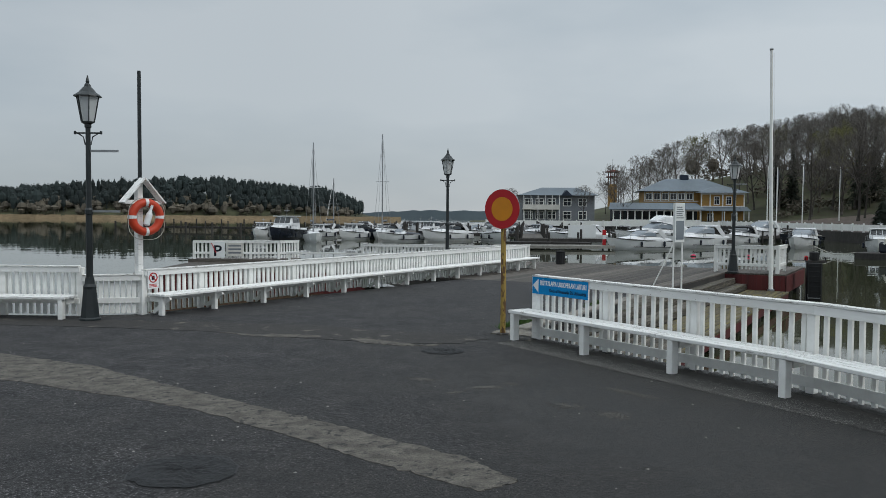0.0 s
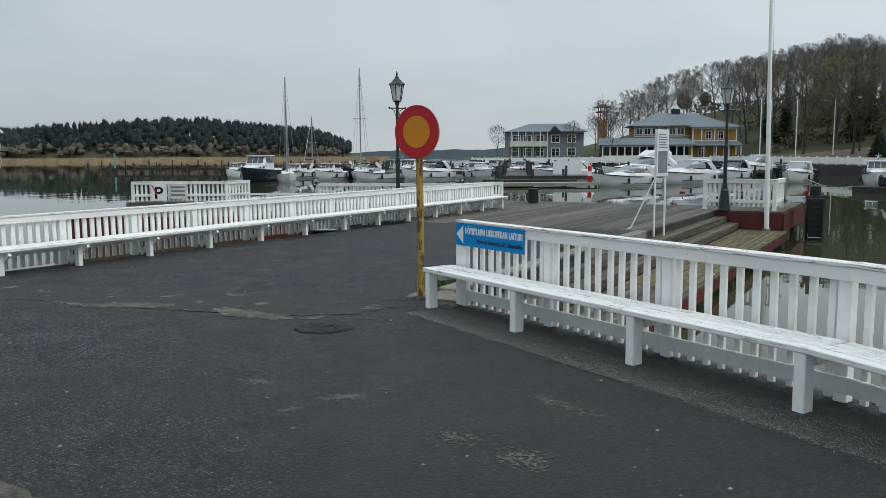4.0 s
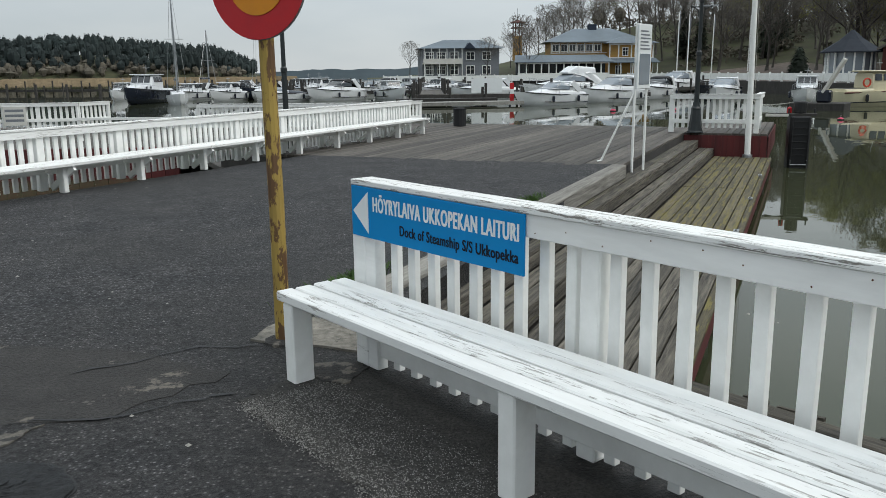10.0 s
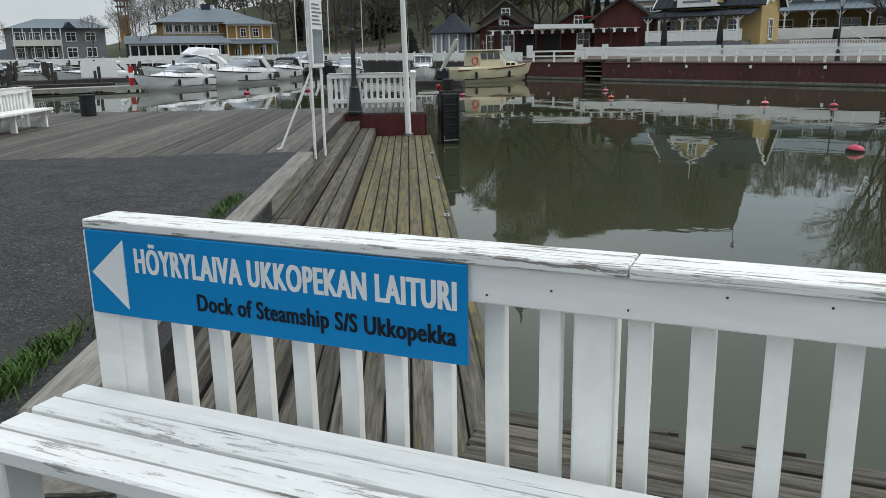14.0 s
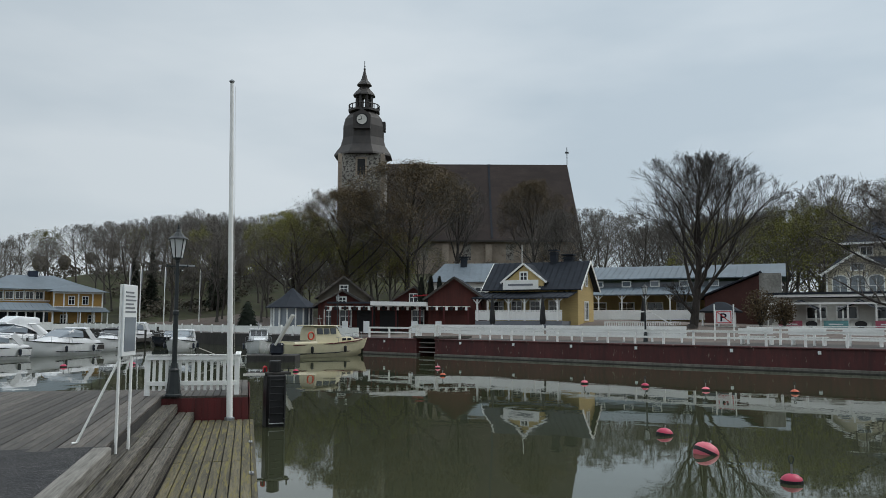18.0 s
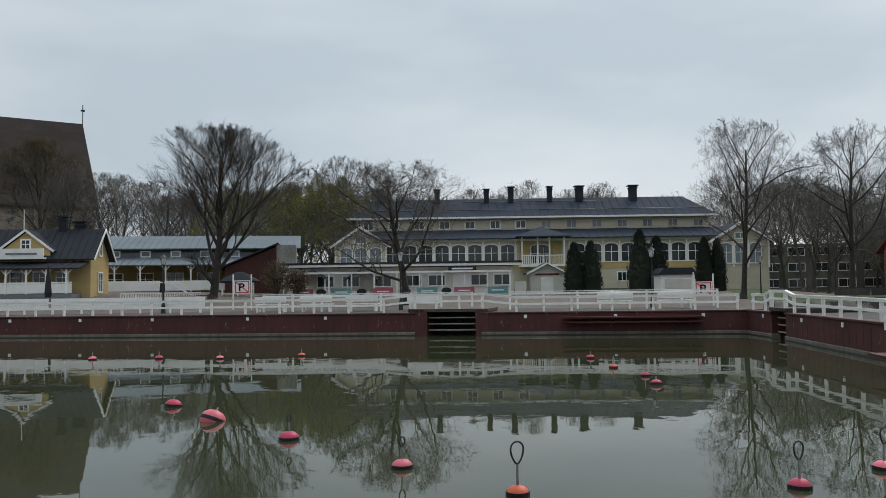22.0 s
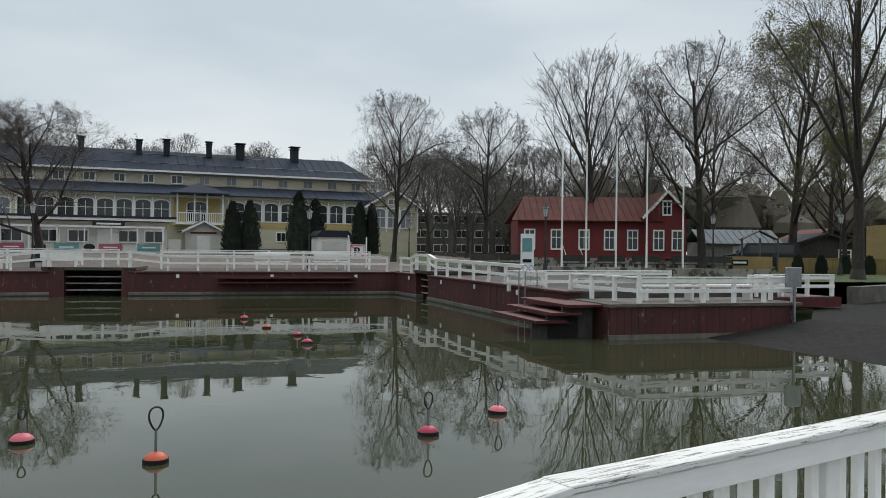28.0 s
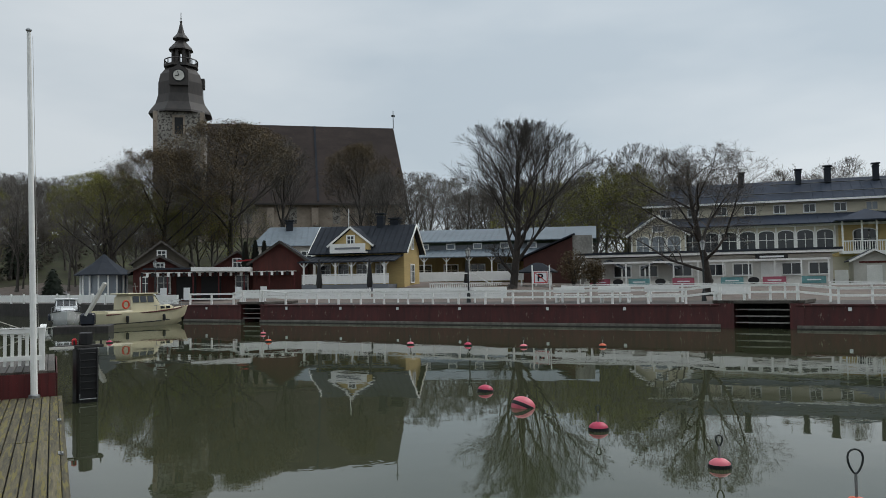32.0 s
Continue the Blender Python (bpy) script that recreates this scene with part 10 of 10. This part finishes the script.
motor_boat(pose(-14.7, 75.0, Z, 0, 0, 262), 7.6, 2.6, 1.0, "navy-hulled motor yacht with white superstructure", hull=NAVY, cabin="wheel")
motor_boat(pose(-19.0, 84.6, Z, 0, 0, 265), 4.8, 1.9, 0.75, "small white wheelhouse boat at the jetty", cabin="wheel")
kinds = [("wheel", None, "small white wheelhouse boat at the jetty"), ("sport", BLACK, "white sport boat with a dark canopy"), ("open", True, "open white boat under a navy cover")]
r8 = random.Random(4)
for i, (x, y) in enumerate(((-8.6, 78), (-5.8, 83), (-3.6, 74), (-1.0, 84), (0.8, 76), (3.4, 86), (5.6, 77), (-11.8, 90), (-7.2, 94), (-2.5, 95), (2.2, 96), (7.5, 93), (10.5, 84), (-4.4, 104), (4.8, 105), (9.5, 104), (-9.8, 105), (13.5, 96), (-12.5, 82), (-10.2, 99), (-6.5, 110), (-1.5, 112), (1.5, 91), (3.0, 113), (7.0, 111), (6.2, 99), (11.0, 111), (-0.6, 101), (-8.4, 87), (10.6, 92))):
    cb, st, lb = kinds[i % 3]
    motor_boat(pose(x, y, Z, 0, 0, r8.choice((225, 250, 290, 315, 60, 120))), r8.uniform(4.4, 6.0), r8.uniform(1.7, 2.1), r8.uniform(0.6, 0.85), lb, cabin=cb, stripe=BLACK if st else None, hull=NAVY if i in (1, 8, 13) else None)


def sail_boat(x, y, turn, L, h, label):
    ob = thing("sailing_boat", pose(x, y, Z, 0, 0, turn), label, "sailing boat", "sailing boats")
    part("hull", hull_mesh(L, L * 0.3, 0.66, 0.4, 0.6), GELCOAT, ob, "", None, True)
    part("deck", deck_mesh(L, L * 0.3, 0.66, 0.4, 0.6), GELCOAT, ob, "", None, True)
    part("coachroof", Mesh().wall_prism([(L * 0.22, 0.64), (L * 0.16, 0.92), (-L * 0.12, 1.0), (-L * 0.14, 0.62)], -L * 0.09, L * 0.09), GELCOAT, ob)
    part("mast", Mesh().tube([(L * 0.08, 0, 0.9), (L * 0.08, 0, h)], [0.085, 0.06], 6), STEEL, ob)
    part("boom", Mesh().tube([(L * 0.08, 0, 1.9), (-L * 0.34, 0, 1.9)], 0.11, 6), NAVY, ob, "boom with a furled blue sail")
    part("spreader", Mesh().tube([(L * 0.08, -0.7, h * 0.55), (L * 0.08, 0.7, h * 0.55)], 0.03, 4), STEEL, ob)
    part("rigging", Mesh().tube([(L * 0.08, 0, h), (L * 0.5, 0, 1.1)], 0.014, 3).tube([(L * 0.08, 0, h), (-L * 0.48, 0, 0.9)], 0.014, 3).tube([(L * 0.08, 0, h), (L * 0.06, -L * 0.14, 1.0)], 0.014, 3).tube([(L * 0.08, 0, h), (L * 0.06, L * 0.14, 1.0)], 0.014, 3), STEEL, ob)
    return ob


sail_boat(-11.5, 71.5, 285, 5.4, 9.0, "white sailing boat with a bare mast")
sail_boat(-13.1, 96.0, 80, 6.0, 6.9, "small sailing boat with a slim mast")
sail_boat(-5.8, 80.8, 265, 6.4, 10.7, "white sailing boat with a very tall mast")


def jetty_walk(p, q, w, label="dark timber marina jetty on piles"):
    ln = math.dist(p, q)
    ob = thing("marina_jetty", facing(p, q), label, "jetty", "marina jetties")
    part("walkway", Mesh().box(0, ln, -w / 2, w / 2, -0.35, -0.22), GREY_WOOD, ob)
    part("edge", Mesh().box(0, ln, -w / 2 - 0.05, -w / 2, -0.50, -0.20), DARK_WOOD, ob)
    for i in range(int(ln / 2.6) + 1):
        for s in (-1, 1):
            part("support_post", Mesh().tube([(i * 2.6, s * (w / 2 + 0.08), -2.3), (i * 2.6, s * (w / 2 + 0.08), 0.30 + 0.28 * ((i * 7 + s) % 3))], 0.10, 6), DARK_WOOD, ob)
    return ob


for p, q, w in (((-20, 86.5), (16, 81.0), 1.6), ((-16, 100), (18, 99), 1.6), ((8, 66.5), (14, 124), 1.8), ((6.5, 65.0), (24, 64.5), 1.5), ((-3, 79.5), (-3.4, 100), 1.2), ((30, 78), (37, 84), 1.5), ((-46, 118), (-18, 110), 1.6)):
    jetty_walk(p, q, w)
pontoon = thing("pontoon", pose(0, 0, 0), "pale floating pontoon before the motor boats", "pontoon", kind="structure")
part("deck", Mesh().beam((4.2, 57.5, -0.62), (13.0, 58.6, -0.62), 1.8, 0.22), CONCRETE, pontoon)
part("deck", Mesh().beam((5.0, 62.0, -0.55), (12.0, 61.5, -0.55), 1.4, 0.3), DARK_WOOD, pontoon)
beacon = thing("fire_point", pose(12.4, 58.2, -0.5), "red and white harbour fire-fighting post", "post")
part("post", Mesh().box(-0.12, 0.12, -0.10, 0.10, 0, 1.15), RED, beacon)
part("band", Mesh().box(-0.125, 0.125, -0.105, 0.105, 0.45, 0.75), PLAIN_WHITE, beacon)
part("mast", Mesh().tube([(0, 0, 1.15), (0, 0, 1.7)], 0.03, 6), WHITE, beacon)
banner = solid("banner", Mesh().box(-1.2, 1.2, 0, 0.04, 0.0, 1.1), PLAIN_WHITE, "white advertising banner on the small boat", "banner", m=pose(12.4, 67.8, -0.2))
for i in range(7):  # poles out in the bay
    solid("mooring_post", Mesh().tube([(0, 0, -2), (0, 0, 0.55)], 0.14, 6), DARK_WOOD, "dark mooring post standing in the bay", "post", "mooring posts", m=pose(-46 + i * 4.4, 112 - i * 3.4, 0))
navmark = solid("navigation_mark", Mesh().tube([(0, 0, -2), (0, 0, 1.9)], 0.13, 8), TEAL, "green navigation mark at the end of the jetty", "navigation mark", m=pose(-44.5, 117.5, 0))

plan[0] = ACROSS
# raised gangway on a float behind the pile
gang = thing("gangway", pose(25.4, 45.9, TIDE, 0, 0, -42), "raised pale gangway on a small blue float", "gangway")
gang.matrix_basis = gang.matrix_basis @ Matrix.Scale(1.2, 4)
part("float", Mesh().cbox(-1.2, 1.0, -0.7, 0.7, -0.2, 0.32, 0.03), DARK_WOOD, gang)
part("cover", Mesh().cbox(-0.25, 0.35, -0.25, 0.25, 0.32, 0.85, 0.08), NAVY, gang, "blue tarpaulin cover")
part("plank", Mesh().beam((0.0, 0, 0.75), (0.75, 0, 2.15), 0.62, 0.10), OFF_WHITE, gang, "slanting aluminium gangway")
part("rope", Mesh().tube([(-1.2, 0, 0.3), (-2.4, 0.1, 0.15), (-3.6, 0.2, 0.6)], 0.02, 4), ROPE, gang)


# ---- mooring buoys ----
def mooring_buoy(x, y, r, mat_, label, eye=0.0, tilt=(0, 0)):
    r *= 0.928 * (0.82 if eye == 0 and r > 0.29 else (0.68 if x < 20 else 0.56))
    eye *= 0.65
    ob = thing("mooring_buoy", pose(2.05 + 0.928 * (x - 2.05), 6.24 + 0.928 * (y - 6.24), TIDE, tilt[0], tilt[1], 0), label, "buoy", "mooring buoys")
    prof = [(r * 0.55, -r * 0.75), (r * 0.9, -r * 0.35), (r, 0.0), (r * 0.98, r * 0.22), (r * 0.86, r * 0.48), (r * 0.55, r * 0.72), (r * 0.18, r * 0.82)]
    part("float", Mesh().lathe(prof, 20), mat_, ob, "", None, True)
    part("waterline_growth", Mesh().lathe([(r * 1.012, -0.02), (r * 1.016, 0.02), (r * 1.008, 0.045)], 20), BLACK, ob, "dark waterline growth")
    part("stem", Mesh().tube([(0, 0, r * 0.7), (0, 0, r * 0.7 + 0.08 + eye * 0.30)], 0.016, 6), STEEL, ob)
    if eye:
        z0 = r * 0.7 + 0.08 + eye * 0.30
        loop = [(math.sin(a) * eye * 0.13 * (1.0 - 0.35 * math.cos(a)), 0, z0 + eye * 0.22 * (1 - math.cos(a))) for a in [2 * math.pi * i / 16 for i in range(17)]]
        part("eye", Mesh().tube(loop, 0.011, 6), IRON, ob, "tall wire mooring eye", pose(0, 0, 0, 0, 0, -60))
    return ob


for x, y, r, mm, lb, eye, tilt in (
        (15.72, 14.54, 0.30, PINK, "large faded pink mooring buoy lying tilted", 0.0, (12, 24)), (14.16, 12.23, 0.25, BUOY_RED, "flat red mooring buoy with wire eye", 0.40, (0, 0)),
        (17.30, 16.41, 0.27, BUOY_RED, "flat red mooring buoy on still water", 0.0, (4, 6)), (11.36, 7.98, 0.21, CORAL, "faded orange mooring buoy with tall wire eye", 0.85, (0, 0)),
        (12.33, 4.72, 0.21, BUOY_RED, "red mooring buoy with tall wire eye", 0.72, (0, 0)), (13.57, 3.49, 0.21, PINK, "faded pink mooring buoy with tall wire eye", 0.70, (3, 0)),
        (22.6, 6.29, 0.28, BUOY_RED, "round red mooring buoy on still water", 0.0, (0, 8)), (12.49, 9.76, 0.22, PINK, "pale pink mooring buoy with wire eye", 0.45, (0, 0)),
        (27.7, 26.5, 0.28, PINK, "faded pink mooring buoy near the quay", 0.35, (0, 0)), (28.3, 24.1, 0.28, BUOY_RED, "red mooring buoy near the quay", 0.35, (0, 0)),
        (28.5, 21.7, 0.27, PINK, "faded pink mooring buoy near the quay", 0.35, (0, 0)), (29.9, 19.1, 0.27, CORAL, "faded orange mooring buoy near the quay", 0.35, (0, 0)),
        (29.9, 8.4, 0.27, BUOY_RED, "red and pale mooring buoy near the quay", 0.30, (0, 0)), (26.7, 7.5, 0.24, CORAL, "faded orange mooring buoy with wire eye", 0.80, (0, 0)),
        (24.5, 6.56, 0.24, BUOY_RED, "red mooring buoy with wire eye", 0.70, (0, 0)), (30.2, 37.9, 0.28, PINK, "faded pink mooring buoy near the moored boat", 0.2, (0, 0)),
        (26.5, 33.5, 0.26, CORAL, "faded orange mooring buoy near the quay", 0.3, (0, 0)), (22.9, 40.0, 0.26, BUOY_RED, "red mooring buoy near the moored boat", 0.2, (0, 0)),
        (15.8, 51.0, 0.26, BUOY_RED, "red mooring buoy near the motor boats", 0.3, (0, 0)), (19.4, 51.0, 0.26, BUOY_RED, "red mooring buoy near the motor boats", 0.3, (0, 0))):
    mooring_buoy(x, y, r, mm, lb, eye, tilt)
